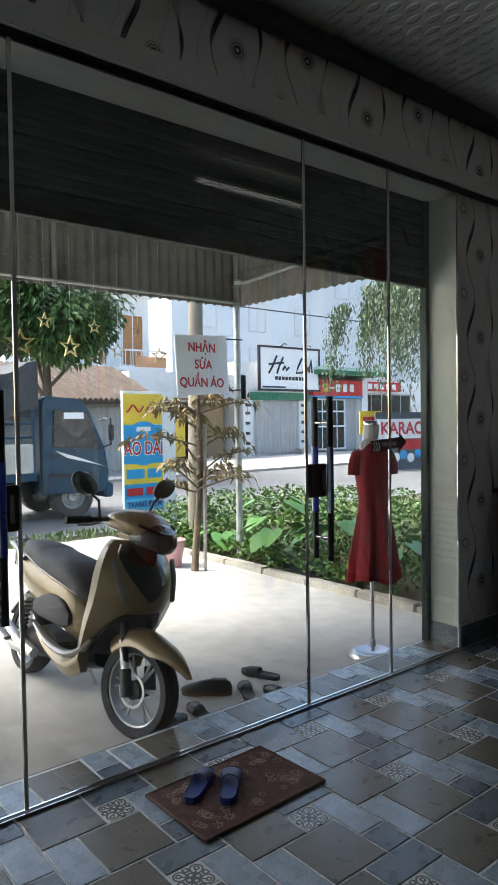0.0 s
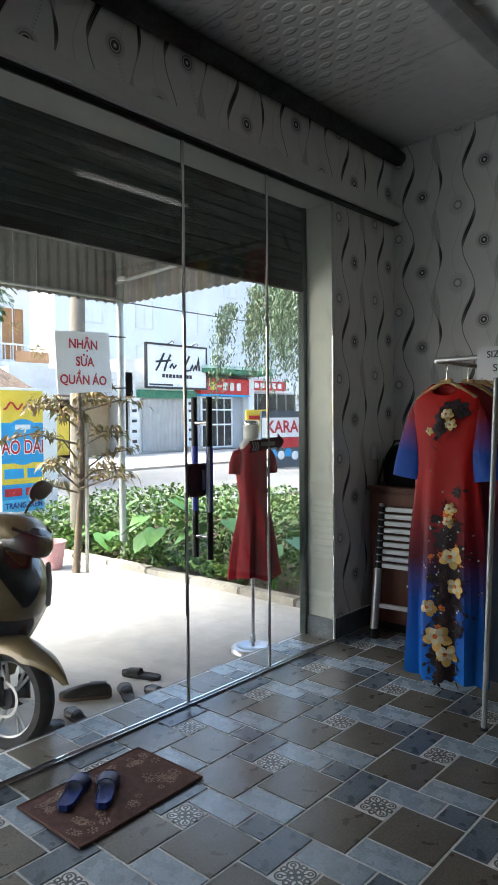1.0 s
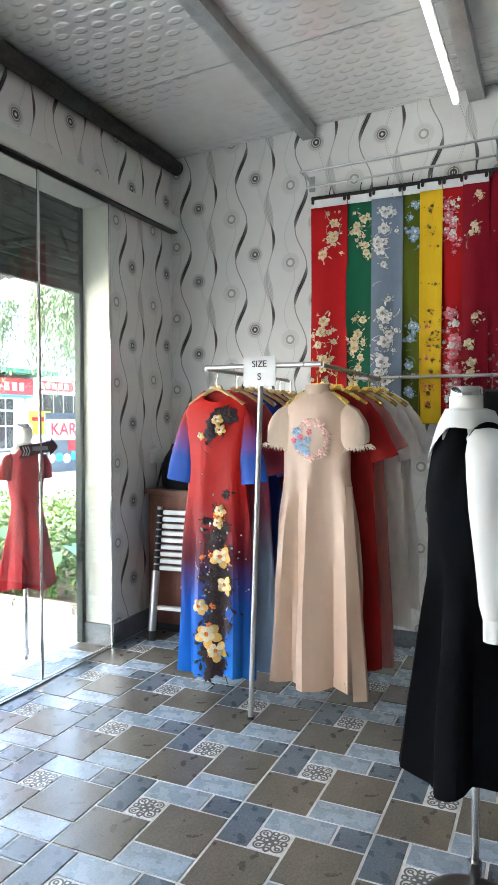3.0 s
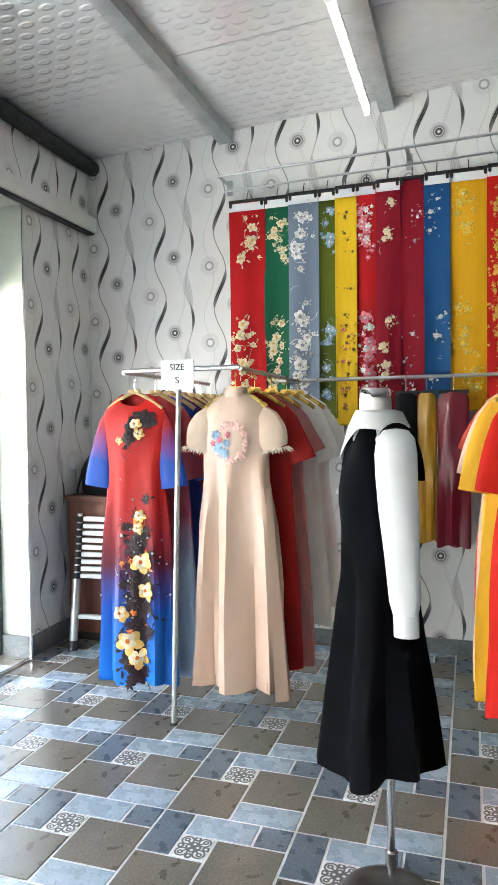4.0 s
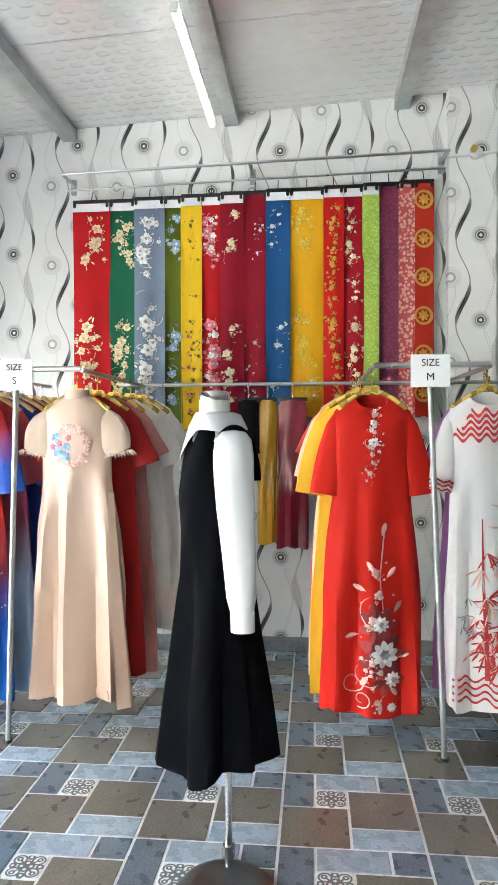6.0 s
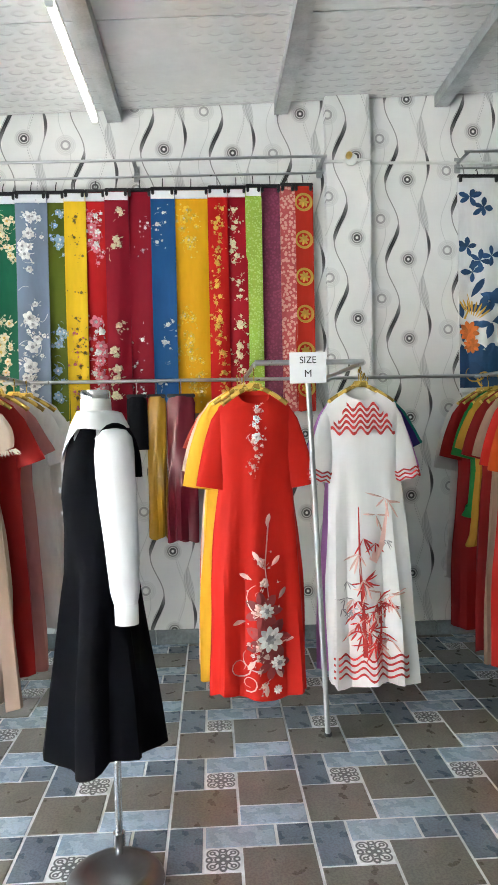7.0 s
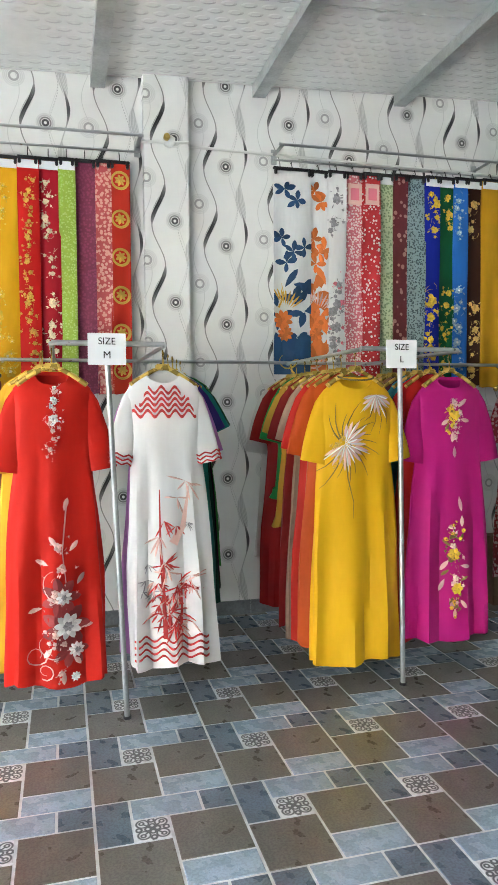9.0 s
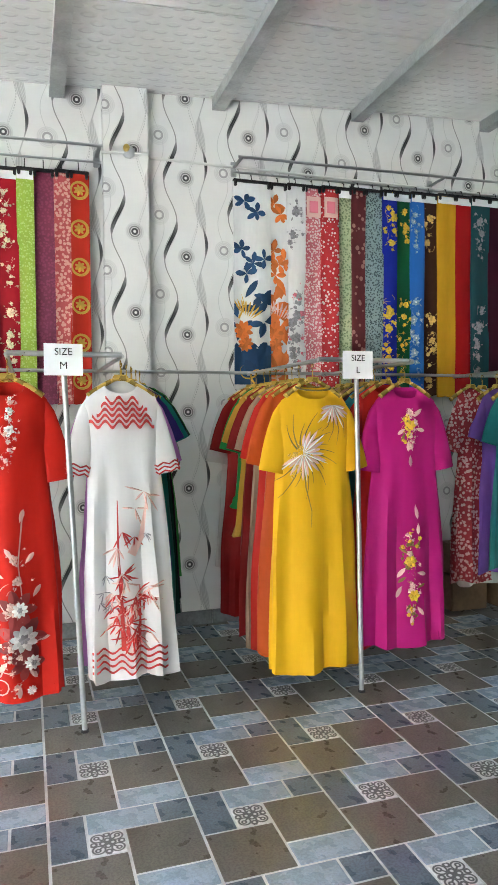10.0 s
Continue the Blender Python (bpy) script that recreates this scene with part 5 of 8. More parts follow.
# the pinafore: its own front is turned to the street
TURN = -84
g = thing("pinafore_dress", (MX, MY, 1.40), "black sleeveless pinafore dress with buttons on the dress form", "dress", turn=TURN)
ff = Form([-0.02, 0.012, 0.06, 0.19, 0.30, 0.42, 0.60, 0.80, 0.985], [0.10, 0.132, 0.158, 0.165, 0.152, 0.138, 0.17, 0.215, 0.245], [0.07, 0.08, 0.096, 0.118, 0.112, 0.103, 0.122, 0.142, 0.150], 0.030, 7, 2, 0.03)
bm = bmesh.new(); ff.skin(bm, 56, 30)
part("skirt_and_bodice", bm, jet, g)
for s in (-1, 1):
    bm = bmesh.new()
    pts = [(s * (0.108 + 0.03 * math.cos(a) ** 2), 0.062 - 0.068 * math.cos(a), -0.13 + 0.155 * math.sin(a)) for a in np.linspace(0.0, math.pi, 18)]
    add_rod(bm, pts, 0.012, 10)
    part("strap", bm, jet, g)
for k in range(4):
    bm = bmesh.new(); add_lathe(bm, [(0.0, -0.004), (0.009, -0.003), (0.009, 0.002), (0.0, 0.003)], 12, (0.0, ff.at(0.1 + 0.075 * k, -math.pi / 2).y - 0.003, -0.1 - 0.075 * k), "y")
    part("button", bm, M["card"], g)
b = thing("blouse", (MX, MY, 1.40), "white long-sleeved blouse with a wide collar under the pinafore", "blouse", turn=TURN)
fb = Form([-0.055, -0.03, 0.0, 0.05, 0.12, 0.25, 0.4], [0.062, 0.085, 0.12, 0.148, 0.145, 0.138, 0.122], [0.058, 0.062, 0.07, 0.08, 0.094, 0.1, 0.095], 0, 6, 0, 0)
bm = bmesh.new(); fb.skin(bm, 40, 16)
part("bodice", bm, blouse_m, b)
for s in (-1, 1):
    bm = bmesh.new()
    rings = []
    for j, (px, py, pz, r) in enumerate(((0.12, 0.0, 0.022, 0.014), (0.135, 0.0, 0.016, 0.034), (0.155, 0.0, -0.01, 0.050), (0.175, 0.0, -0.06, 0.056), (0.19, 0.002, -0.14, 0.057), (0.198, 0.006, -0.24, 0.056), (0.206, 0.011, -0.34, 0.053), (0.212, 0.016, -0.45, 0.049), (0.214, 0.019, -0.53, 0.044), (0.214, 0.02, -0.575, 0.034))):
        q = [Vector((s * (px - 0.012 + r * 0.62 * math.cos(2 * math.pi * i / 20)), py + 0.06 + r * (1 + 0.07 * math.sin(4 * 2 * math.pi * i / 20 + 0.7 * j)) * math.sin(2 * math.pi * i / 20), pz * 0.87)) for i in range(20)]
        rings.append(q)
    add_loft(bm, rings)
    part("sleeve", bm, blouse_m, b)
    bm = bmesh.new()
    add_loft(bm, [[Vector((s * (0.202 + r * 0.62 * math.cos(2 * math.pi * i / 20)), 0.081 + r * math.sin(2 * math.pi * i / 20), h)) for i in range(20)] for r, h in ((0.031, -0.495), (0.035, -0.50), (0.035, -0.56), (0.031, -0.562))])
    part("cuff", bm, blouse_m, b)
    # a collar leaf that lies on the shoulder and ends in a point
    bm = bmesh.new()
    top, low = [], []
    for i in range(13):
        a = -math.pi / 2 + s * (0.05 + (math.pi - 0.1) * i / 12)
        top.append(Vector((0.060 * math.cos(a), 0.060 * math.sin(a), 0.075)))
        spread = 0.104 + 0.006 * max(0, 1 - i / 4)
        drop = 0.022 - 0.095 * max(0, 1 - i / 4) - 0.004 * math.sin(i)
        low.append(Vector((spread * 1.12 * math.cos(a), spread * math.sin(a), drop)))
    mid = [(p + q) / 2 + Vector((0, 0, 0.018)) for p, q in zip(top, low)]
    inner = [q - Vector((0, 0, 0.006)) for q in low]
    add_loft(bm, [top, mid, low, inner], closed=False)
    part("collar_leaf", bm, blouse_m, b)

stoop(body, 0.0)
stoop(g, 1.40)
stoop(b, 1.40)

# ---- the corner: cabinet, bag, ladder ----
cab = thing("cabinet", (F + 0.02, 1.79, 0), "red-brown wooden cabinet in the corner behind the dresses", "cabinet")
boxpart("body", (0.02, 0.06, 0.06), (0.44, 0.42, 0.945), M["cabinet"], cab)
boxpart("top", (0.0, 0.03, 0.945), (0.46, 0.43, 0.968), M["cabinet"], cab, bevel=0.006)
boxpart("plinth", (0.04, 0.08, 0.0), (0.42, 0.40, 0.06), M["black"], cab)
d = boxpart("door", (0.04, 0.048, 0.09), (0.42, 0.06, 0.92), M["cabinet"], cab)
rodpart("handle", [(0.39, 0.044, 0.5), (0.39, 0.03, 0.5), (0.39, 0.03, 0.6), (0.39, 0.044, 0.6)], 0.005, M["chrome"], d)
bag = thing("bag", (F + 0.24, 2.02, 0.968), "black soft bag lying on the cabinet", "bag")
bm = bmesh.new()
add_loft(bm, [[Vector(((0.19 + 0.012 * math.sin(3 * a)) * s * math.cos(a), 0.13 * s * math.sin(a), h + 0.015 * math.sin(2 * a) * (h > 0.1))) for a in np.linspace(0, 6.283, 25)[:-1]] for s, h in ((0.9, 0), (1.0, 0.03), (1.02, 0.12), (0.9, 0.2), (0.7, 0.25), (0.3, 0.27))])
part("pouch", bm, cloth("black_nylon", (0.012, 0.013, 0.015), 0.55, 0.1), bag)
rodpart("strap", [(-0.12, -0.03, 0.22), (-0.08, -0.05, 0.30), (0.06, -0.05, 0.31), (0.12, -0.03, 0.22)], 0.008, M["black"], bag)

lad = thing("folding_ladder", (-2.525, 1.665, 0), "telescopic aluminium ladder leaning on the cabinet", "ladder", turn=6)
alu = surface("aluminium", (0.62, 0.63, 0.64), 0.35, 0.85, 0.1, bump=0.03)
rungm = surface("pale_rung", (0.70, 0.71, 0.71), 0.4, 0.3, 0.05)
def lean(h, s):
    return Vector((s, 0.14 * h / 0.86, h))
for s in (0.0, 0.33):
    rodpart("foot", [lean(0.0, s) , lean(0.06, s)], 0.032, M["black"], lad, n=14)
    rodpart("stile", [lean(0.05, s), lean(0.44, s)], 0.027, alu, lad, n=14)
    for k in range(9):
        rodpart("collar", [lean(0.445 + 0.045 * k, s), lean(0.480 + 0.045 * k, s)], 0.026 - 0.0008 * k, M["black"], lad, n=12)
    rodpart("inner_stile", [lean(0.43, s), lean(0.86, s)], 0.018, alu, lad, n=10)
for h in (0.21,) :
    bm = bmesh.new(); p, q = lean(h, 0.03), lean(h, 0.30)
    add_box(bm, (p.x, p.y - 0.02, h - 0.012), (q.x, p.y + 0.02, h + 0.012), 0.004)
    part("rung", bm, rungm, lad)
for k in range(9):
    p = lean(0.465 + 0.045 * k, 0.03)
    boxpart("rung", (0.03, p.y - 0.018, p.z - 0.014), (0.30, p.y + 0.018, p.z + 0.014), rungm, lad, bevel=0.004)

for k, (x, y, z, sx, sy, sz) in enumerate(((3.30, 2.02, 0.0, 0.30, 0.2, 0.26), (3.34, 2.02, 0.26, 0.34, 0.19, 0.22), (3.72, 2.0, 0.0, 0.36, 0.22, 0.4))):
    bx = thing("cardboard_box", (x, y, z), "brown cardboard box stacked by the wall", "box", "cardboard boxes")
    boxpart("carton", (-sx / 2, -sy / 2, 0), (sx / 2, sy / 2, sz - 0.004), M["beige_box"], bx, bevel=0.006)
    boxpart("flap", (-sx / 2, -sy / 2, sz - 0.004), (sx / 2, -0.002, sz), M["beige_box"], bx, bevel=0.001)
    boxpart("flap", (-sx / 2, 0.002, sz - 0.004), (sx / 2, sy / 2, sz), M["beige_box"], bx, bevel=0.001)

# ---- doormat and slippers ----
mat_m = surface("brown_mat", (0.15, 0.078, 0.068), 0.9, var=0.3, scale=30, bump=0.5, bscale=300)
pat_m = surface("mat_pattern", (0.38, 0.27, 0.22), 0.9, var=0.3, scale=30, bump=0.4, bscale=300)
rug = thing("doormat", (-2.315, -0.58, 0), "brown doormat with pale flower corners inside the door", "doormat", turn=91.5)
bm = bmesh.new(); add_box(bm, (-0.29, -0.19, 0.001), (0.29, 0.19, 0.009), 0.004)
part("mat_base", bm, mat_m, rug)
bm = bmesh.new()
for a, c in (((-0.294, -0.194), (0.294, -0.188)), ((-0.294, 0.188), (0.294, 0.194)), ((-0.294, -0.188), (-0.288, 0.188)), ((0.288, -0.188), (0.294, 0.188))):
    add_box(bm, (*a, 0.001), (*c, 0.0125), 0.002)
part("border", bm, surface("dark_binding", (0.22, 0.13, 0.11), 0.8), rug)
flat = lambda x, d: Vector((x, d, 0.0098))
rr = random.Random(3)
def fill(bm):
    level = 0
    for cx, cy in ((-0.2, -0.1), (0.2, -0.1), (-0.2, 0.1), (0.2, 0.1), (0.0, 0.12), (-0.02, -0.13)):
        for k in range(16 if abs(cx) > 0.1 else 5):
            x, y = cx + rr.gauss(0, 0.045), cy + rr.gauss(0, 0.035)
            if abs(x) > 0.26 or abs(y) > 0.16:
                continue
            r, n = rr.uniform(0.013, 0.022), rr.randint(6, 8)
            for i in range(n):
                a = 2 * math.pi * i / n
                level += 1
                pts = [(r * (0.35 + 0.65 * u) * math.cos(a + w), r * (0.35 + 0.65 * u) * math.sin(a + w)) for u, w in ((0, 0), (0.6, 0.3), (1, 0.12), (1, -0.12), (0.6, -0.3))]
                bm.faces.new([bm.verts.new((x + px, y + py, 0.0102 + 0.000003 * level)) for px, py in pts])
bm = bmesh.new(); fill(bm)
tagged(part("flower_pattern", bm, pat_m, rug, smooth=False), kind="stuff")


def slipper(x, y, z, turn, mat, strapm, label, group, length=0.25):
    s = thing("slipper", (x, y, z), label, "slipper", group, turn)
    l = length / 2
    prof = [(-0.95, 0.30), (-0.8, 0.62), (-0.45, 0.70), (0.0, 0.68), (0.4, 0.82), (0.7, 0.86), (0.9, 0.62), (1.0, 0.2)]
    def rim(h, q):
        return [Vector((w * 0.05 * q, u * l * (0.98 + 0.02 * q), h + 0.006 * max(0, u - 0.5))) for u, w in prof] + [Vector((-w * 0.045 * q, u * l * (0.98 + 0.02 * q), h + 0.006 * max(0, u - 0.5))) for u, w in reversed(prof)]
    bm = bmesh.new()
    add_loft(bm, [rim(0.0, 0.93), rim(0.006, 1.0), rim(0.018, 1.0), rim(0.024, 0.95), rim(0.02, 0.8)])
    part("sole", bm, mat, s)
    bm = bmesh.new()
    rings = []
    for u in np.linspace(0.05, 0.62, 6):
        w = 0.05 * np.interp(u, [p[0] for p in prof], [p[1] for p in prof])
        rings.append([Vector((w * 1.05 * math.cos(a), u * l, 0.014 + (0.042 - 0.012 * u) * math.sin(a))) for a in np.linspace(0, math.pi, 13)])
    outer = rings
    inner = [[Vector((p.x * 0.93, p.y, (p.z - 0.014) * 0.9 + 0.014)) for p in r] for r in rings]
    add_loft(bm, outer, closed=False)
    add_loft(bm, inner, closed=False)
    add_loft(bm, [outer[0], inner[0]], closed=False)
    add_loft(bm, [outer[-1], inner[-1]], closed=False)
    part("strap", bm, strapm, s)
    return s


blue_eva = surface("blue_rubber", (0.016, 0.04, 0.20), 0.45, var=0.15, bump=0.15, bscale=200)
blue_dk = surface("dark_blue_rubber", (0.010, 0.024, 0.14), 0.4, var=0.15, bump=0.1)
slipper(-2.40, -0.70, 0.0125, 36, blue_eva, blue_dk, "blue rubber slipper on the doormat", "blue slippers", 0.235)
slipper(-2.32, -0.61, 0.0125, 46, blue_eva, blue_dk, "blue rubber slipper on the doormat", "blue slippers", 0.235)

# ---- outside: ground, yard, road ----
M["concrete"] = surface("yard_concrete", (0.47, 0.455, 0.425), 0.85, var=0.2, scale=0.8, bump=0.25, bscale=45)
M["asphalt"] = surface("worn_asphalt", (0.17, 0.17, 0.17), 0.9, var=0.15, scale=0.5, bump=0.3, bscale=60)
M["soil"] = surface("soil", (0.10, 0.075, 0.05), 0.95, var=0.4, scale=3, bump=0.6, bscale=25)
M["kerb"] = surface("kerb_cement", (0.36, 0.34, 0.30), 0.9, var=0.25, scale=3, bump=0.4, bscale=30)
M["plaster"] = surface("white_plaster", (0.72, 0.73, 0.73), 0.8, var=0.08, scale=0.7, bump=0.1)
M["bluish"] = surface("pale_blue_plaster", (0.76, 0.79, 0.81), 0.8, var=0.06, scale=0.4, bump=0.1)
M["tinroof"] = surface("grey_roof_sheet", (0.24, 0.235, 0.22), 0.55, 0.2, 0.25, 3, 0.05)
M["clay"] = surface("old_clay_tile", (0.115, 0.085, 0.07), 0.9, var=0.4, scale=5, bump=0.3)
M["shutterwood"] = surface("brown_shutter_wood", (0.36, 0.17, 0.06), 0.5, var=0.2, scale=4, bump=0.1)
# near-black colour in place of the shade inside the open shop
M["darkvoid"] = surface("unlit_interior", (0.03, 0.03, 0.03), 0.9, var=0.3, bump=0)
M["green_paint"] = surface("green_painted_beam", (0.03, 0.17, 0.10), 0.6, var=0.2, bump=0.1)
M["sign_red"] = surface("red_sign_sheet", (0.50, 0.02, 0.025), 0.5, var=0.1, bump=0)
M["sign_yellow"] = surface("yellow_sign_sheet", (0.80, 0.58, 0.06), 0.5, var=0.06, bump=0)
M["sign_blue"] = surface("blue_sign_sheet", (0.02, 0.32, 0.66), 0.5, var=0.06, bump=0)
M["sign_navy"] = surface("navy_sign_ink", (0.02, 0.05, 0.25), 0.5, var=0.06, bump=0)
M["bark"] = surface("bark", (0.13, 0.10, 0.07), 0.95, var=0.35, scale=8, bump=0.6, bscale=30, stretch=(1, 1, 0.3))
M["gate"] = surface("grey_corrugated_gate", (0.40, 0.41, 0.41), 0.55, 0.3, 0.12, 2, 0.05)


def sheet(name, a, b, mat, label):
    return structure(boxpart(name, a, b, mat, bevel=0), label)


sheet("ground", (-320, -320, GZ - 0.5), (F - 0.262, 320, GZ - 0.03), M["soil"], "bare ground to the horizon")
sheet("yard", (-8.6, -12, GZ - 0.1), (F - 0.262, 2.20, GZ), M["concrete"], "pale concrete yard in front of the shop")
sheet("road", (-16.4, -200, GZ - 0.1), (-9.0, 200, GZ - 0.012), M["asphalt"], "sunlit grey asphalt road")
sheet("pavement", (-23.9, -200, GZ - 0.1), (-16.55, 200, GZ + 0.0), M["concrete"], "pale concrete strip before the houses")
sheet("far_kerb", (-16.55, -200, GZ - 0.1), (-16.4, 200, GZ + 0.06), M["kerb"], "low cement kerb across the road")
bm = bmesh.new()
for k in range(7):
    add_box(bm, (-7.3 + 0.62 * k, 2.20, GZ - 0.05), (-7.3 + 0.62 * k + 0.612, 2.32, GZ + 0.05 + 0.006 * (k % 3)), 0.012)
structure(finish(bm, "planter_kerb", M["kerb"]), "low cement kerb of the planting bed")
sheet("bed", (-8.7, 2.32, GZ - 0.1), (F - 0.262, 7.5, GZ + 0.02), M["soil"], "dark soil of the planting bed")


def leaves(name, spots, mat, size, seed, parent=None, droop=0.4, narrow=0.45, label=""):
    """Many single folded leaves at spots (place, direction away from the stem)."""
    rnd = random.Random(seed)
    vs, fs = [], []
    for p, out in spots:
        d = (Vector(out) + Vector((rnd.gauss(0, 0.5), rnd.gauss(0, 0.5), rnd.gauss(0, 0.4) - droop))).normalized()
        side = d.cross(Vector((rnd.gauss(0, 0.4), rnd.gauss(0, 0.4), 1))).normalized()
        up = side.cross(d)
        l = size * rnd.uniform(0.6, 1.25)
        w = l * narrow * 0.5
        n = len(vs)
        p = Vector(p)
        vs += [p, p + d * l * 0.45 + side * w + up * w * 0.35, p + d * l * 0.5, p + d * l * 0.45 - side * w + up * w * 0.35, p + d * l - Vector((0, 0, l * 0.15))]
        fs += [(n, n + 1, n + 2), (n, n + 2, n + 3), (n + 1, n + 4, n + 2), (n + 2, n + 4, n + 3)]
    me = bpy.data.meshes.new(name)
    me.from_pydata([tuple(v) for v in vs], [], fs)
    me.materials.append(mat)
    ob = new(name, me)
    ob.parent = parent
    if label:
        ob["label"] = label
    return tagged(ob, kind="stuff")


def cloud(c, r, n, seed, clumps=14, shell=0.55):
    """Spots in an uneven crown made of clumps."""
    rnd = random.Random(seed)
    c = Vector(c)
    cl = []
    for k in range(clumps):
        d = Vector((rnd.gauss(0, 1), rnd.gauss(0, 1), rnd.gauss(0, 0.8))).normalized() * rnd.uniform(0.35, 1.0)
        cl.append((Vector((d.x * r[0], d.y * r[1], d.z * r[2])), rnd.uniform(0.25, 0.5)))
    out = []
    for k in range(n):
        o, s = rnd.choice(cl)
        q = Vector((rnd.gauss(0, 1), rnd.gauss(0, 1), rnd.gauss(0, 1))).normalized() * (rnd.random() ** 0.4) * s
        p = o + Vector((q.x * r[0], q.y * r[1], q.z * r[2]))
        out.append((c + p, p.normalized()))
    return out


HEDGE = leafy("hedge_leaf", (0.055, 0.13, 0.025), (0.13, 0.22, 0.05))
DARKLEAF = leafy("mango_leaf", (0.03, 0.085, 0.02), (0.10, 0.19, 0.04))
FIGLEAF = leafy("fig_leaf", (0.035, 0.07, 0.028), (0.10, 0.15, 0.06))
RUSSET = leafy("russet_leaf", (0.10, 0.11, 0.03), (0.26, 0.16, 0.06))
TARO = leafy("taro_leaf", (0.05, 0.15, 0.03), (0.09, 0.22, 0.05), 0.4)

rnd = random.Random(11)
spots = []
for k in range(15000):
    x, y = rnd.uniform(-8.6, -3.0), 2.34 + 3.6 * rnd.random() ** 1.6
    h = 0.17 + 0.31 * min(1, (y - 2.34) / 1.1) + 0.10 * noise.noise(Vector((x * 1.6, y * 1.6, 0))) + (0.18 if x > -4.3 else 0)
    z = GZ + max(0.03, h * rnd.random() ** 0.45)
    spots.append(((x, y, z), (0.2, -0.5, 0.5)))
hedge = leaves("hedge", spots, HEDGE, 0.075, 5, droop=0.1, narrow=0.7)
tagged(hedge, "low green creeping hedge filling the planting bed", "hedge", kind="stuff")


def taro(x, y, h, r, seed):
    t = thing("taro_plant", (x, y, GZ), "green taro plant with large heart-shaped leaves", "plant", "taro plants")
    q = random.Random(seed)
    for k in range(5):
        a = q.uniform(0, 6.28)
        tip = Vector((math.cos(a) * r, math.sin(a) * r, h * q.uniform(0.7, 1.05)))
        bm = bmesh.new()
        add_rod(bm, [(0, 0, 0), (tip.x * 0.4, tip.y * 0.4, tip.z * 0.75), tip], [0.012, 0.009, 0.006], 6)
        part("stalk", bm, TARO, t)
        bm = bmesh.new()
        s = q.uniform(0.14, 0.21)
        d = Vector((math.cos(a), math.sin(a), -0.55)).normalized()
        w = Vector((-math.sin(a), math.cos(a), 0))
        rim = [(-0.35, 0.0), (-0.6, 0.35), (-0.4, 0.62), (0.1, 0.66), (0.6, 0.42), (1.05, 0.0), (0.6, -0.42), (0.1, -0.66), (-0.4, -0.62), (-0.6, -0.35)]
        c = bm.verts.new(tip)
        vs = [bm.verts.new(tip + d * u * s + w * v * s + Vector((0, 0, 0.10 * s * abs(v) - 0.15 * s * u * u))) for u, v in rim]
        for i in range(len(vs)):
            bm.faces.new((c, vs[i], vs[(i + 1) % len(vs)]))
        part("leaf", bm, TARO, t)


for k, (x, y, h, r) in enumerate(((-5.55, 2.52, 0.42, 0.3), (-6.05, 2.9, 0.62, 0.28), (-5.0, 2.75, 0.5, 0.28), (-4.05, 2.5, 0.45, 0.25), (-3.4, 2.45, 0.4, 0.22), (-6.5, 2.45, 0.25, 0.2))):
    taro(x, y, h, r, k)


def tree(name, base, top, r0, limbs, crown, mat, size, label, seed, trunk_mat=None, droop=0.4, narrow=0.45, parts_r=0.35):
    t = thing(name, base, label, "tree")
    q = random.Random(seed)
    bm = bmesh.new()
    top = Vector(top)
    pts = [top * u + Vector((0.03 * math.sin(5 * u + seed), 0.04 * math.sin(4 * u), 0)) for u in np.linspace(0, 1, 8)]
    add_rod(bm, pts, [r0 * (1.25 - 0.7 * u) for u in np.linspace(0, 1, 8)], 10)
    part("trunk", bm, trunk_mat or M["bark"], t)
    for p0, p1 in limbs:
        bm = bmesh.new()
        p0, p1 = Vector(p0), Vector(p1)
        m = (p0 + p1) / 2 + Vector((q.uniform(-0.1, 0.1), q.uniform(-0.1, 0.1), 0.12 * (p1 - p0).length))
        add_rod(bm, [p0, m, p1], [r0 * parts_r, r0 * parts_r * 0.7, r0 * parts_r * 0.3], 7)
        part("limb", bm, trunk_mat or M["bark"], t)
    leaves("crown", crown, mat, size, seed, t, droop, narrow)
    return t


# young tree at the yard's edge, staked
q = random.Random(4)
sp, limbs = [], []
for k in range(22):
    a = q.uniform(0, 6.28)
    h = q.uniform(0.75, 1.75)
    ln = q.uniform(0.35, 0.8) * (1.25 - 0.4 * abs(h - 1.0))
    p0 = Vector((0, 0.02, h))
    p1 = Vector((math.cos(a) * ln * 0.7, math.sin(a) * ln, h + q.uniform(0.0, 0.35)))
    limbs.append((p0, p1))
    for j in range(44):
        u = q.uniform(0.25, 1.0)
        p = p0.lerp(p1, u) + Vector((0, 0, 0.12 * math.sin(math.pi * u)))
        sp.append((p + Vector((q.gauss(0, 0.03), q.gauss(0, 0.03), q.gauss(0, 0.02))), (math.cos(a) * 0.5, math.sin(a) * 0.5, -0.3)))
tree("young_tree", (-6.0, 1.79, GZ), (0.0, 0.06, 2.05), 0.032, limbs, sp, RUSSET, 0.095, "young staked tree with long russet green leaves", 4, droop=0.3, narrow=0.34)
st = thing("stake", (-5.96, 1.88, GZ), "pale wooden stake tied to the young tree", "stake")
rodpart("pole", [(0, 0, 0), (0.0, 0.02, 1.5)], 0.02, M["kerb"], st)
tub = thing("plastic_tub", (-6.42, 1.74, GZ), "faded pink plastic tub at the foot of the tree", "tub")
bm = bmesh.new()
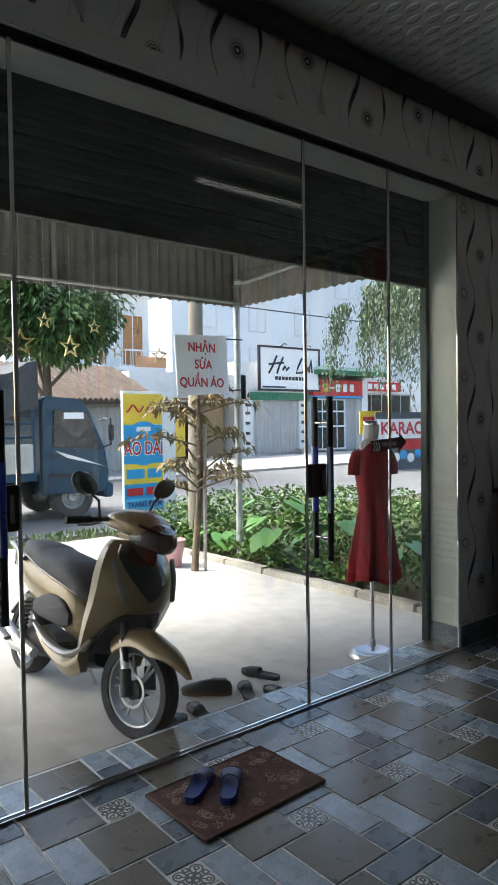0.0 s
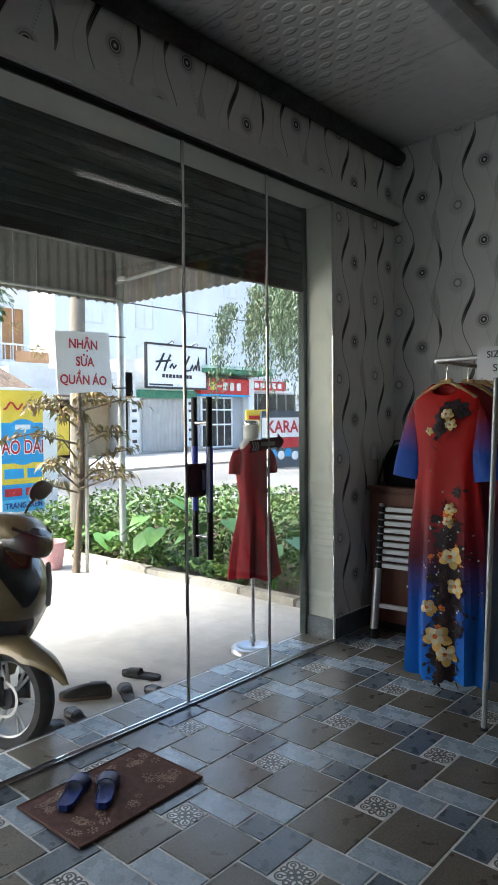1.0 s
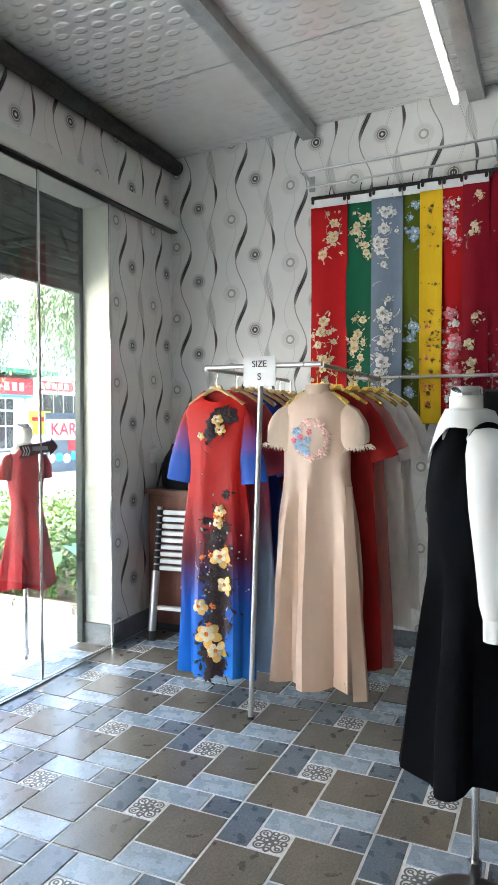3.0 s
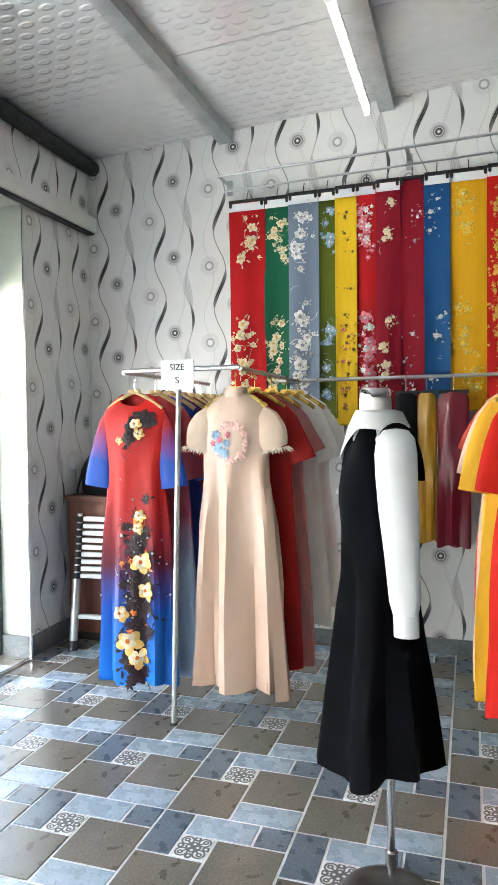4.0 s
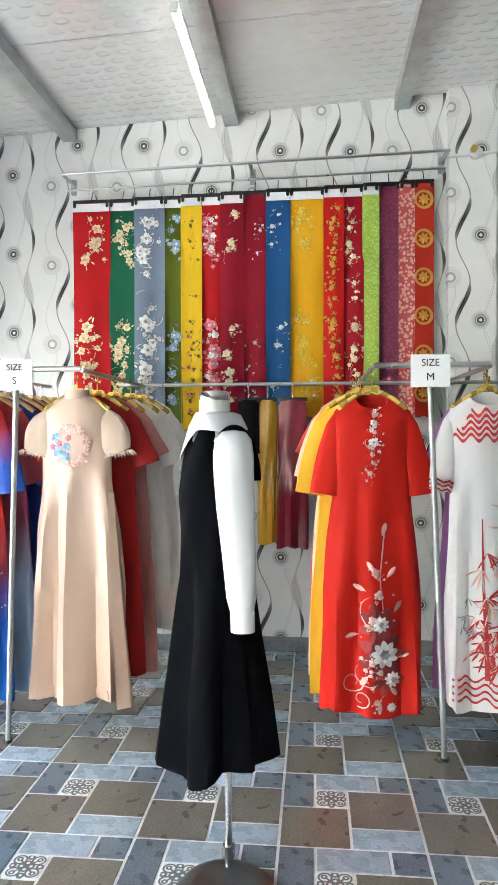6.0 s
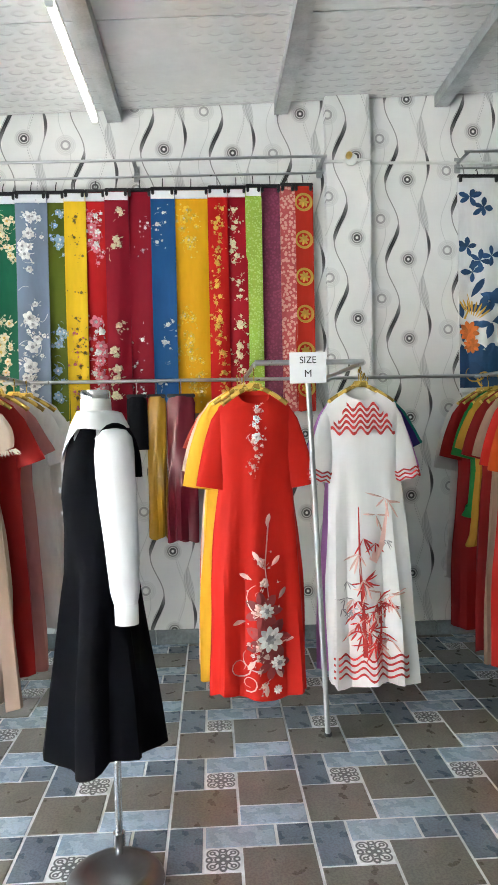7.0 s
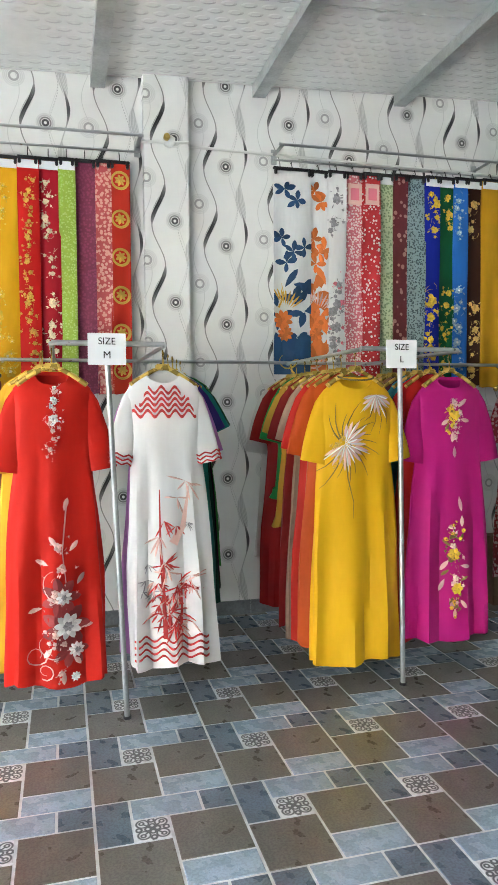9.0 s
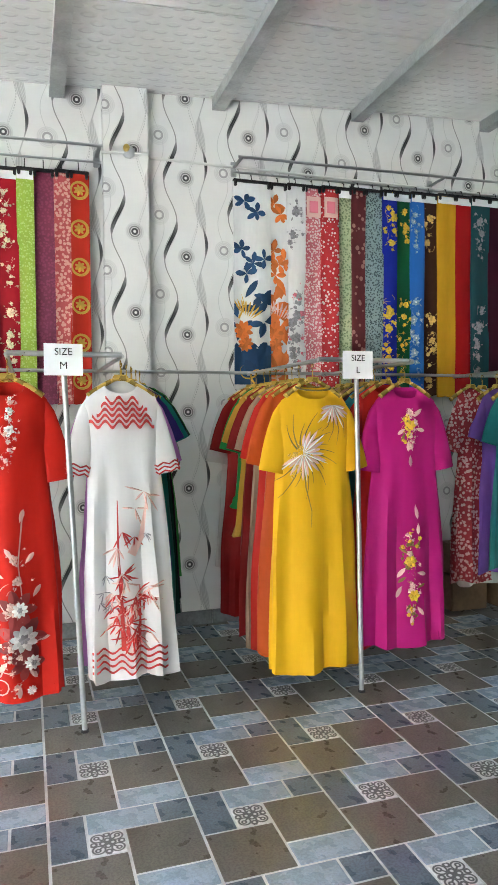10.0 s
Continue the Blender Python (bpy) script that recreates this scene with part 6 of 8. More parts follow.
add_lathe(bm, [(0.12, 0), (0.13, 0.0), (0.165, 0.26), (0.175, 0.265), (0.175, 0.28), (0.158, 0.28), (0.12, 0.02), (0.0, 0.02)], 24)
part("shell", bm, surface("faded_pink_plastic", (0.55, 0.30, 0.32), 0.5, var=0.2), tub)

pole = thing("utility_pole", (-7.5, 2.84, GZ), "round concrete utility pole with strapped wires", "utility pole")
rodpart("shaft", [(0, 0, 0), (0.0, 0.05, 3.5), (0, 0.1, 7.5)], [0.105, 0.09, 0.07], surface("pole_concrete", (0.22, 0.195, 0.16), 0.9, var=0.2, scale=2, bump=0.3), pole, n=18)
for z in (2.45, 2.6, 6.9):
    rodpart("strap", [(0.0, 0.04, z), (0, 0.04, z + 0.03)], 0.1, M["dark"], pole, n=18)
for k, (z0, z1, yy) in enumerate(((6.6, 6.4, 30), (6.8, 6.5, 30), (4.05, 3.9, 30))):
    w = thing("overhead_wire", (-7.5, 2.84, 0), "black overhead wire from the utility pole", "wire", "overhead wires")
    rodpart("wire", [(0, yy * u - 12 * (1 - u) * 0 , z0 + (z1 - z0) * u - 1.2 * u * (1 - u)) for u in np.linspace(0, 1, 9)], 0.012, M["black"], w, n=5)
    rodpart("wire", [(0, -yy * u, z0 + (z1 - z0) * u - 1.2 * u * (1 - u)) for u in np.linspace(0, 1, 9)], 0.012, M["black"], w, n=5)
w = thing("overhead_wire", (-17.0, 0, 0), "black overhead wire across the far side of the road", "wire", "overhead wires")
rodpart("wire", [(0, -20 + 10 * k, 5.0 + 0.02 * (k - 4) ** 2) for k in range(9)], 0.02, M["black"], w, n=5)

# ---- awning over the yard ----
AX, AY = -6.03, 2.39
aw = thing("awning", (AX, AY, GZ), "corrugated grey metal awning with a deep valance", "awning")


def corrugated(p0, p1, z0, z1, parent, name, mat=None, pitch=0.11, depth=0.02, z0b=None):
    """A corrugated strip that stands between two plan points."""
    p0, p1 = Vector(p0), Vector(p1)
    n = int((p1 - p0).length / pitch * 6)
    d = (p1 - p0).normalized()
    nn = Vector((-d.y, d.x))
    bm = bmesh.new()
    rows = []
    for h, off in ((z0, 0), (z1, 0), (z1, 0.002), (z0, 0.002)):
        row = []
        for i in range(n + 1):
            c = p0 + d * ((p1 - p0).length * i / n)
            s = max(-1, min(1, 1.6 * math.sin(2 * math.pi * i / 6)))
            low = (0.018 * abs(math.sin(math.pi * i / 6)) if h == z0 else 0)
            c = c + nn * (depth / 2 * s + off)
            row.append(Vector((c.x, c.y, h + low)))
        rows.append(row)
    rows.append(rows[0])
    add_loft(bm, rows, closed=False)
    return part(name, bm, mat or M["tinroof"], parent, smooth=False)


z = -GZ
corrugated((0, -9.0), (0, 0.0), 2.63 + z, 3.30 + z, aw, "valance")
corrugated((0, 0.0), (2.9, 0.0), 2.63 + z, 3.30 + z, aw, "valance")
bm = bmesh.new()
rows = []
for x, h in ((-0.08, 3.31), (3.1, 3.52)):
    rows.append([Vector((x, -9.0 + 0.02 * i, h + z + 0.012 * max(-1, min(1, 1.6 * math.sin(2 * math.pi * i / 7))))) for i in range(456)])
rows.append([p + Vector((0, 0, 0.003)) for p in rows[1]])
rows.append([p + Vector((0, 0, 0.003)) for p in rows[0]])
add_loft(bm, rows, closed=False)
part("roof_sheet", bm, M["tinroof"], aw, smooth=False)
for name, p, q, r in (("valance_rail", (-0.03, -9, 2.86 + z), (-0.03, 0.03, 2.86 + z), 0.022), ("valance_rail", (0.04, -9, 2.68 + z), (0.04, 0.0, 2.68 + z), 0.016), ("side_rail", (0, -0.04, 2.86 + z), (2.9, -0.04, 3.0 + z), 0.022), ("eaves_rail", (0.03, -9, 3.26 + z), (0.03, 0.0, 3.26 + z), 0.03),
                      ("rafter", (0.0, -0.9, 3.27 + z), (3.1, -0.9, 3.47 + z), 0.025), ("rafter", (0.0, -3.2, 3.27 + z), (3.1, -3.2, 3.47 + z), 0.025), ("brace", (0.03, -0.7, 3.25 + z), (0.9, -0.7, 3.31 + z), 0.015)):
    rodpart(name, [p, q], r, M["galv"], aw, n=8)
for y in (0.0, -2.05, -4.4, -8.0):
    rodpart("hanger_strut", [(0.03, y, 2.63 + z), (0.03, y, 3.30 + z)], 0.026, M["galv"], aw, n=8)
for y in (0.0, -4.4):
    rodpart("post", [(0, y, 0), (0, y, 3.30 + z)], 0.036, M["galv"], aw, n=14)
bm = bmesh.new(); add_lathe(bm, [(0.05, 0), (0.05, 0.03), (0.03, 0.05)], 14, (0.12, -0.06, 2.86 + z))
part("lamp_holder", bm, M["white"], aw)

# notice board that hangs by the post
nb = thing("notice_board", (-5.93, 1.85, 1.70), "white tin notice board with red lettering, wired to the awning post", "sign", turn=90)
bm = bmesh.new()
add_box(bm, (-0.31, -0.008, 0.0), (0.33, 0.008, 0.60), 0.004)
for v in bm.verts:
    v.co.x += -0.05 * (v.co.z - 0.3)
    v.co.z += 0.05 * v.co.x
part("board", bm, M["card"], nb)
red_ink = surface("red_ink", (0.50, 0.02, 0.03), 0.6, var=0.1, bump=0)
for txt, h, sz in (("NHẬN", 0.47, 0.125), ("SỬA", 0.30, 0.125), ("QUẦN ÁO", 0.12, 0.125)):
    letters("lettering", txt, sz, red_ink, nb, pose(0.0 + (0.015 if txt == "SỬA" else 0), -0.011, h, 90, 0, 0), bold=0.003, squeeze=0.92)
for h in (0.05, 0.58):
    rodpart("wire_arm", [(0.3, 0, h), (0.545, 0.02, h + 0.01)], 0.008, M["black"], nb, n=6)


def star(x, y, z, r, seed):
    s = thing("star_ornament", (x, y, z), "gold outlined paper star hanging from the awning", "ornament", "hanging stars", turn=78 + 20 * math.sin(seed))
    bm = bmesh.new()
    def ringpts(k, yy):
        return [Vector((k * (r if i % 2 == 0 else r * 0.42) * math.sin(math.pi * i / 5), yy, k * (r if i % 2 == 0 else r * 0.42) * math.cos(math.pi * i / 5))) for i in range(10)]
    rings = [ringpts(1, -0.008), ringpts(1, 0.008), ringpts(0.68, 0.008), ringpts(0.68, -0.008), ringpts(1, -0.008)]
    add_loft(bm, rings, False, False)
    part("star", bm, surface("gold_foil", (0.66, 0.52, 0.22), 0.35, 0.4, bump=0), s)
    rodpart("string", [(0, 0, r), (0, 0, 3.31 + 0.066 * (x + 6.03) - z)], 0.001, M["card"], s, n=5)


for k, (y, z, r) in enumerate(((-0.13, 2.07, 0.12), (0.07, 2.26, 0.065), (0.29, 2.06, 0.10), (0.51, 2.24, 0.06), (0.73, 2.05, 0.07), (0.93, 2.24, 0.055), (1.15, 2.03, 0.08))):
    star(-5.6, y, z, r, k)

# ---- roadside advert ----
ad = thing("advert_board", (-9.2, 3.07, GZ), "tall yellow and blue advert board beside the road", "sign", turn=90)
boxpart("panel", (-0.34, -0.03, 0.0), (0.57, 0.03, 2.0), M["card"], ad)
boxpart("yellow_field", (-0.335, -0.034, 1.5), (0.33, -0.03, 1.96), M["sign_yellow"], ad, bevel=0)
boxpart("blue_field", (-0.335, -0.034, 0.22), (0.33, -0.03, 1.496), M["sign_blue"], ad, bevel=0)
boxpart("yellow_band", (-0.335, -0.037, 0.62), (0.33, -0.034, 0.92), M["sign_yellow"], ad, bevel=0)
boxpart("cyan_band", (-0.335, -0.037, 0.22), (0.33, -0.034, 0.40), surface("cyan_sign", (0.10, 0.50, 0.75), 0.5, bump=0), ad, bevel=0)
bm = bmesh.new(); add_lathe(bm, [(0.0, -0.0375), (0.33, -0.037), (0.33, -0.034), (0.0, -0.034)], 30, (0, 0, 1.22), "y")
part("blue_disc", bm, M["sign_blue"], ad)
for x0, x1, h in ((-0.29, 0.0, 1.74), (0.06, 0.30, 1.72)):
    bm = bmesh.new(); add_rod(bm, [(x0 + (x1 - x0) * u, -0.038, h + 0.05 * math.sin(9 * u + x0 * 7)) for u in np.linspace(0, 1, 14)], 0.014, 6)
    part("script_bar", bm, red_ink, ad)
boxpart("word_bar", (-0.12, -0.041, 1.40), (0.12, -0.038, 1.47), M["card"], ad, bevel=0)
letters("lettering_edge", "ÁO DÀI", 0.27, M["card"], ad, pose(0, -0.0385, 1.14, 90, 0, 0), bold=0.018, squeeze=0.72)
letters("lettering", "ÁO DÀI", 0.27, red_ink, ad, pose(0, -0.041, 1.14, 90, 0, 0), bold=0.004, squeeze=0.72)
boxpart("word_bar", (-0.3, -0.041, 0.70), (0.0, -0.037, 0.84), M["sign_blue"], ad, bevel=0)
boxpart("word_bar", (0.06, -0.041, 0.70), (0.3, -0.037, 0.84), M["sign_blue"], ad, bevel=0)
boxpart("word_bar", (-0.3, -0.041, 0.45), (-0.03, -0.037, 0.56), red_ink, ad, bevel=0)
boxpart("word_bar", (0.03, -0.041, 0.45), (0.3, -0.037, 0.56), red_ink, ad, bevel=0)
letters("lettering", "TRANG ĐIỂM", 0.115, M["sign_navy"], ad, pose(0, -0.041, 0.31, 90, 0, 0), bold=0.003, squeeze=0.85)

# ---- truck on the road ----
tr = thing("truck", (-10.5, -1.59, GZ - 0.012), "blue and white light truck with a grey tarpaulin over its load", "truck")
tblue = surface("truck_blue", (0.004, 0.045, 0.085), 0.5, 0.0, 0.15, 2, 0.03, coat=0.1)
tpanel = surface("truck_side_panel", (0.55, 0.56, 0.52), 0.5, 0.3, 0.15, 2, 0.05)
tarp = surface("grey_tarpaulin", (0.05, 0.054, 0.058), 0.7, var=0.35, scale=2, bump=0.6, bscale=6)
dglass = surface("dark_vehicle_glass", (0.012, 0.015, 0.016), 0.22, bump=0, var=0.1)
bm = bmesh.new()
side = [(3.62, 0.42), (4.78, 0.42), (4.80, 0.75), (4.74, 1.12), (4.42, 1.84), (4.30, 1.94), (3.70, 1.98), (3.62, 1.9)]
add_loft(bm, [[Vector((x, y, z)) for y, z in side] for x in (-1.72, -0.02)])
bmesh.ops.bevel(bm, geom=bm.edges[:], offset=0.04, segments=2, affect="EDGES", clamp_overlap=True)
part("cab", bm, tblue, tr)
bm = bmesh.new(); add_loft(bm, [[Vector((x, y, z)) for y, z in ((3.82, 1.18), (4.62, 1.12), (4.40, 1.72), (3.84, 1.76))] for x in (-0.03, 0.006)])
part("side_window", bm, dglass, tr)
boxpart("window_sticker", (0.0, 4.0, 1.62), (0.011, 4.34, 1.72), M["card"], tr, bevel=0.002)
boxpart("door_handle", (0.0, 3.72, 1.02), (0.03, 3.88, 1.06), M["black"], tr)
bm = bmesh.new(); add_rod(bm, [(-0.02, 3.64, 0.45), (-0.02, 3.66, 1.9)], 0.012, 6)
part("door_seam", bm, M["black"], tr)
rodpart("fuel_tank", [(-0.3, 2.75, 0.5), (-0.3, 3.35, 0.5)], 0.17, M["dark"], tr, n=16)
bm = bmesh.new(); add_loft(bm, [[Vector((x, y, z)) for y, z in ((4.745, 1.16), (4.765, 1.16), (4.465, 1.82), (4.445, 1.82))] for x in (-1.6, -0.14)])
part("windscreen", bm, dglass, tr)
bm = bmesh.new(); add_loft(bm, [[Vector((x, y, z)) for y, z in ((4.7, 0.84), (4.05, 1.0), (3.85, 1.12), (4.3, 0.98))] for x in (-0.02, 0.004)])
part("side_stripe", bm, M["card"], tr)
boxpart("bumper", (-1.74, 4.70, 0.32), (0.0, 4.86, 0.56), tblue, tr, bevel=0.03)
for x in (-1.5, -0.22):
    boxpart("headlamp", (x - 0.14, 4.78, 0.64), (x + 0.14, 4.83, 0.80), M["chrome"], tr, bevel=0.02)
rodpart("mirror_arm", [(-0.02, 4.62, 1.60), (0.16, 4.74, 1.62), (0.16, 4.74, 1.2), (0.0, 4.68, 1.15)], 0.014, M["black"], tr, n=8)
boxpart("mirror", (0.1, 4.72, 1.26), (0.22, 4.77, 1.52), M["black"], tr, bevel=0.015)
boxpart("deck", (-1.75, 0.0, 0.66), (-0.0, 3.55, 0.78), tblue, tr)
boxpart("chassis", (-1.25, 0.1, 0.42), (-0.45, 4.4, 0.66), M["black"], tr)
for y0, y1 in ((0.06, 0.92), (0.96, 1.76), (1.8, 2.62), (2.66, 3.5)):
    boxpart("side_board", (-0.03, y0, 0.79), (0.012, y1, 1.24), tpanel, tr, bevel=0.01)
    for h in (0.90, 1.02, 1.14):
        boxpart("rib", (0.012, y0 + 0.03, h), (0.022, y1 - 0.03, h + 0.035), tpanel, tr)
for y in (0.03, 0.94, 1.78, 2.64, 3.5):
    for x in (-0.02, -1.73):
        boxpart("stake_post", (x - 0.025, y - 0.03, 0.76), (x + 0.03, y + 0.03, 2.18), tblue, tr)
for h in (1.34, 1.55, 1.78):
    rodpart("side_rail", [(-0.01, 0.03, h), (-0.01, 3.5, h)], 0.022, tblue, tr, n=8)
for x0, x1 in ((-1.72, -0.88), (-0.86, -0.03)):
    boxpart("rear_door", (x0, -0.03, 0.8), (x1, 0.012, 1.92), tpanel, tr, bevel=0.01)
for x in (-0.98, -0.76):
    rodpart("door_bar", [(x, -0.045, 0.82), (x, -0.045, 1.9)], 0.014, M["steel"], tr, n=8)
boxpart("rear_bumper", (-1.7, -0.08, 0.40), (-0.05, 0.0, 0.5), M["galv"], tr)
boxpart("plate", (-1.1, -0.09, 0.5), (-0.7, -0.078, 0.62), M["sign_yellow"], tr)
bm = bmesh.new()
rings = []
for j, y in enumerate(np.linspace(-0.02, 3.56, 26)):
    ring = []
    for i in range(19):
        u = i / 18
        a = math.pi * u
        sag = 0.05 * math.sin(3.1 * y + 4 * u) + 0.03 * math.sin(9 * y + 7 * u)
        x = -0.87 + 0.92 * max(-1, min(1, 1.5 * math.cos(a)))
        z = 1.72 + 0.14 * math.sin(4 * y) + (0.66 + sag) * min(1, 2.2 * math.sin(a)) if 0 < i < 18 else 1.66 + 0.12 * math.sin(4 * y)
        ring.append(Vector((x + (0.03 * math.sin(11 * y) if i < 4 or i > 14 else 0), y, z)))
    rings.append(ring)
add_loft(bm, rings, closed=False)
part("tarpaulin", bm, tarp, tr)
for y in (4.2, 1.0):
    for x in (-0.22, -1.5):
        wh = new("wheel"); wh.parent, wh.location = tr, (x, y, 0.36)
        bm = bmesh.new(); add_lathe(bm, [(0.20, -0.09), (0.33, -0.10), (0.36, -0.07), (0.36, 0.07), (0.33, 0.10), (0.20, 0.09), (0.20, -0.09)], 30, axis="x", caps=False)
        part("tyre", bm, surface("dusty_rubber", (0.09, 0.085, 0.08), 0.9), wh)
        bm = bmesh.new(); add_lathe(bm, [(0.0, 0.05), (0.07, 0.07), (0.09, 0.04), (0.16, 0.02), (0.20, 0.08), (0.20, -0.08), (0.0, -0.06)], 24, axis="x")
        part("rim", bm, M["galv"], wh)
    boxpart("mudguard", (-0.45, y - 0.45, 0.70), (0.01, y + 0.42, 0.75), M["black"], tr, bevel=0.02)

# ---- houses across the road ----
def house(name, at, label):
    return thing(name, at, label, "building", turn=90)


def windowed(parent, x0, x1, z0, z1, mat, y=-0.02, bars=1, frame=None):
    wd = boxpart("window", (x0, y - 0.02, z0), (x1, y + 0.06, z1), mat, parent, bevel=0.01)
    fr = frame or M["plaster"]
    for a, b in (((x0 - 0.08, z0 - 0.08), (x1 + 0.08, z0)), ((x0 - 0.08, z1), (x1 + 0.08, z1 + 0.08)), ((x0 - 0.08, z0), (x0, z1)), ((x1, z0), (x1 + 0.08, z1))):
        boxpart("frame", (a[0], y - 0.06, a[1]), (b[0], y + 0.06, b[1]), fr, wd, bevel=0.005)
    for k in range(bars):
        xx = x0 + (x1 - x0) * (k + 1) / (bars + 1)
        boxpart("bar", (xx - 0.025, y - 0.04, z0), (xx + 0.025, y - 0.02, z1), fr, wd, bevel=0.002)
    return wd


# white two-storey house with brown shutters; local x runs along the road
h = house("two_storey_house", (-30, 13.0, GZ), "white two-storey house with brown shutters and a balcony")
boxpart("wall", (-4.5, 0, 0), (2.75, 7, 7.75), M["plaster"], h)
boxpart("roof", (-4.8, -0.5, 7.75), (3.05, 7.2, 8.0), M["plaster"], h)
windowed(h, 1.25, 2.35, 4.4, 6.8, M["shutterwood"])
windowed(h, -0.6, 0.35, 4.4, 6.8, M["shutterwood"])
windowed(h, -3.4, -2.2, 4.6, 6.6, M["shutterwood"])
bal = boxpart("balcony", (-4.5, -1.3, 4.0), (2.9, 0, 4.2), M["plaster"], h)
for k in range(26):
    rodpart("baluster", [(-4.3 + 0.28 * k, -1.22, 4.2), (-4.3 + 0.28 * k, -1.22, 4.95)], 0.02, M["plaster"], bal, n=6)
boxpart("hand_rail", (-4.5, -1.28, 4.95), (2.9, -1.16, 5.02), M["plaster"], bal)
boxpart("balcony_front", (1.2, -1.34, 4.2), (2.9, -1.28, 4.7), surface("terracotta_panel", (0.45, 0.24, 0.12), 0.7), bal)

# low house with clay roof and a corrugated gate
h = house("low_house", (-19, 6.4, GZ), "low old house with a clay tile roof and grey gate")
boxpart("wall", (-5.5, 0.3, 0), (2.7, 6, 2.2), M["plaster"], h)
g = new("gate"); g.parent = h
g["label"] = "grey corrugated iron gate"
corrugated((-3.5, 0.2), (2.2, 0.2), 0.05, 2.05, g, "gate_sheet", M["gate"], 0.2, 0.05)
rf = boxpart("roof", (-6.0, -0.35, 2.12), (3.0, 6.2, 2.2), M["clay"], h)
for k in range(52):
    y0 = -5.9 + 0.172 * k
    bm = bmesh.new()
    add_rod(bm, [(y0, -0.4 + 0.55 * j, 2.22 + 0.21 * j + 0.02 * (j % 2)) for j in range(7)], 0.075, 7)
    part("tile_row", bm, M["clay"], rf)
boxpart("roof_slope", (-6.0, 2.7, 2.2), (3.0, 6.2, 3.3), M["clay"], h)

# open-fronted white shop
h = house("open_shop", (-24, 14.2, GZ), "low white shop with a dark open front")
for a, b in (((-3.0, 0, 0), (-1.2, 4, 3.6)), ((2.2, 0, 0), (2.9, 4, 3.6)), ((-1.2, 0, 2.4), (2.2, 4, 3.6)), ((-3.0, 4, 0), (2.9, 4.2, 3.6))):
    boxpart("wall", a, b, M["plaster"], h)
# the shade of the shop's depth, put in as a near-black panel
boxpart("back_room", (-1.2, 2.0, 0), (2.2, 2.1, 2.4), M["darkvoid"], h)
boxpart("hoarding", (-1.0, 0.3, 0.1), (-0.2, 0.4, 1.7), M["sign_yellow"], h)
boxpart("canopy", (-1.4, -0.8, 2.45), (2.4, 0, 2.52), surface("brown_canopy", (0.22, 0.14, 0.08), 0.7), h)
boxpart("side_door", (0.8, 0.5, 0), (2.0, 0.6, 2.3), surface("tan_door", (0.30, 0.22, 0.13), 0.6), h)

# shop with the large white fascia
h = house("salon_shop", (-24, 18.9, GZ), "grey shop with corrugated doors under a large white sign")
boxpart("wall", (-2.2, 0, 0), (1.95, 5, 4.2), M["plaster"], h)
for x0, x1 in ((-1.35, -0.1), (-0.08, 1.2)):
    g = new("door"); g.parent = h
    corrugated((x0, -0.06), (x1, -0.06), 0.05, 2.45, g, "door_sheet", M["gate"], 0.26, 0.05)
boxpart("beam", (-1.6, -0.25, 2.5), (1.9, 0, 2.85), M["green_paint"], h)
for x in (-1.85, 1.55):
    boxpart("pillar", (x - 0.25, -0.15, 0), (x + 0.25, 0, 2.5), M["plaster"], h)
    for z in (0.5, 0.95, 1.4, 1.85, 2.2):
        boxpart("number_bar", (x - 0.13, -0.16, z), (x + 0.13, -0.15, z + 0.13), M["ink"], h, bevel=0)
boxpart("step", (1.1, -0.5, 0), (2.0, 0, 0.22), M["kerb"], h)
sg = thing("shop_sign", (-23.6, 19.35, 2.85), "white framed shop sign with black script", "sign", turn=90)
boxpart("panel", (-1.85, -0.08, 0.0), (1.85, 0.0, 1.95), M["card"], sg)
for a, b in (((-1.9, -0.04), (1.9, 0.05)), ((-1.9, 1.9), (1.9, 1.99)), ((-1.9, 0.05), (-1.82, 1.9)), ((1.82, 0.05), (1.9, 1.9))):
    boxpart("frame", (a[0], -0.12, a[1]), (b[0], 0.02, b[1]), M["black"], sg)
for pts in ([(-1.35, 0.75), (-1.1, 1.1), (-0.85, 1.55)], [(-1.35, 1.15), (-0.9, 1.2), (-0.45, 1.25)], [(-0.85, 0.75), (-0.7, 1.1), (-0.45, 1.5)], [(-0.5, 0.9), (-0.35, 1.1), (-0.25, 0.9), (-0.1, 1.05)],
            [(0.75, 1.5), (0.5, 1.1), (0.35, 0.8), (0.8, 0.85)], [(0.8, 0.85), (0.95, 1.1), (1.0, 0.85), (1.15, 1.1), (1.2, 0.85), (1.35, 1.45), (1.4, 0.85)]):
    rodpart("script_bar", [(x * 0.98, -0.09, z) for x, z in pts], 0.05, M["ink"], sg, n=6)
for k in range(9):
    boxpart("word_bar", (-0.95 + 0.21 * k, -0.09, 0.46), (-0.79 + 0.21 * k, -0.08, 0.62), M["ink"], sg, bevel=0)
boxpart("word_bar", (-1.7, -0.09, 0.10), (-0.3, -0.08, 0.17), M["ink"], sg, bevel=0)
for x in (-0.6, 0.9):
    rodpart("spot_arm", [(x, 0, 1.95), (x, -0.4, 2.1), (x, -0.5, 2.0)], 0.03, M["black"], sg, n=6)
for x in (-1.5, 1.5):
    rodpart("bracket", [(x, 0, 0.3), (x, 0.42, 0.3)], 0.03, M["black"], sg, n=6)

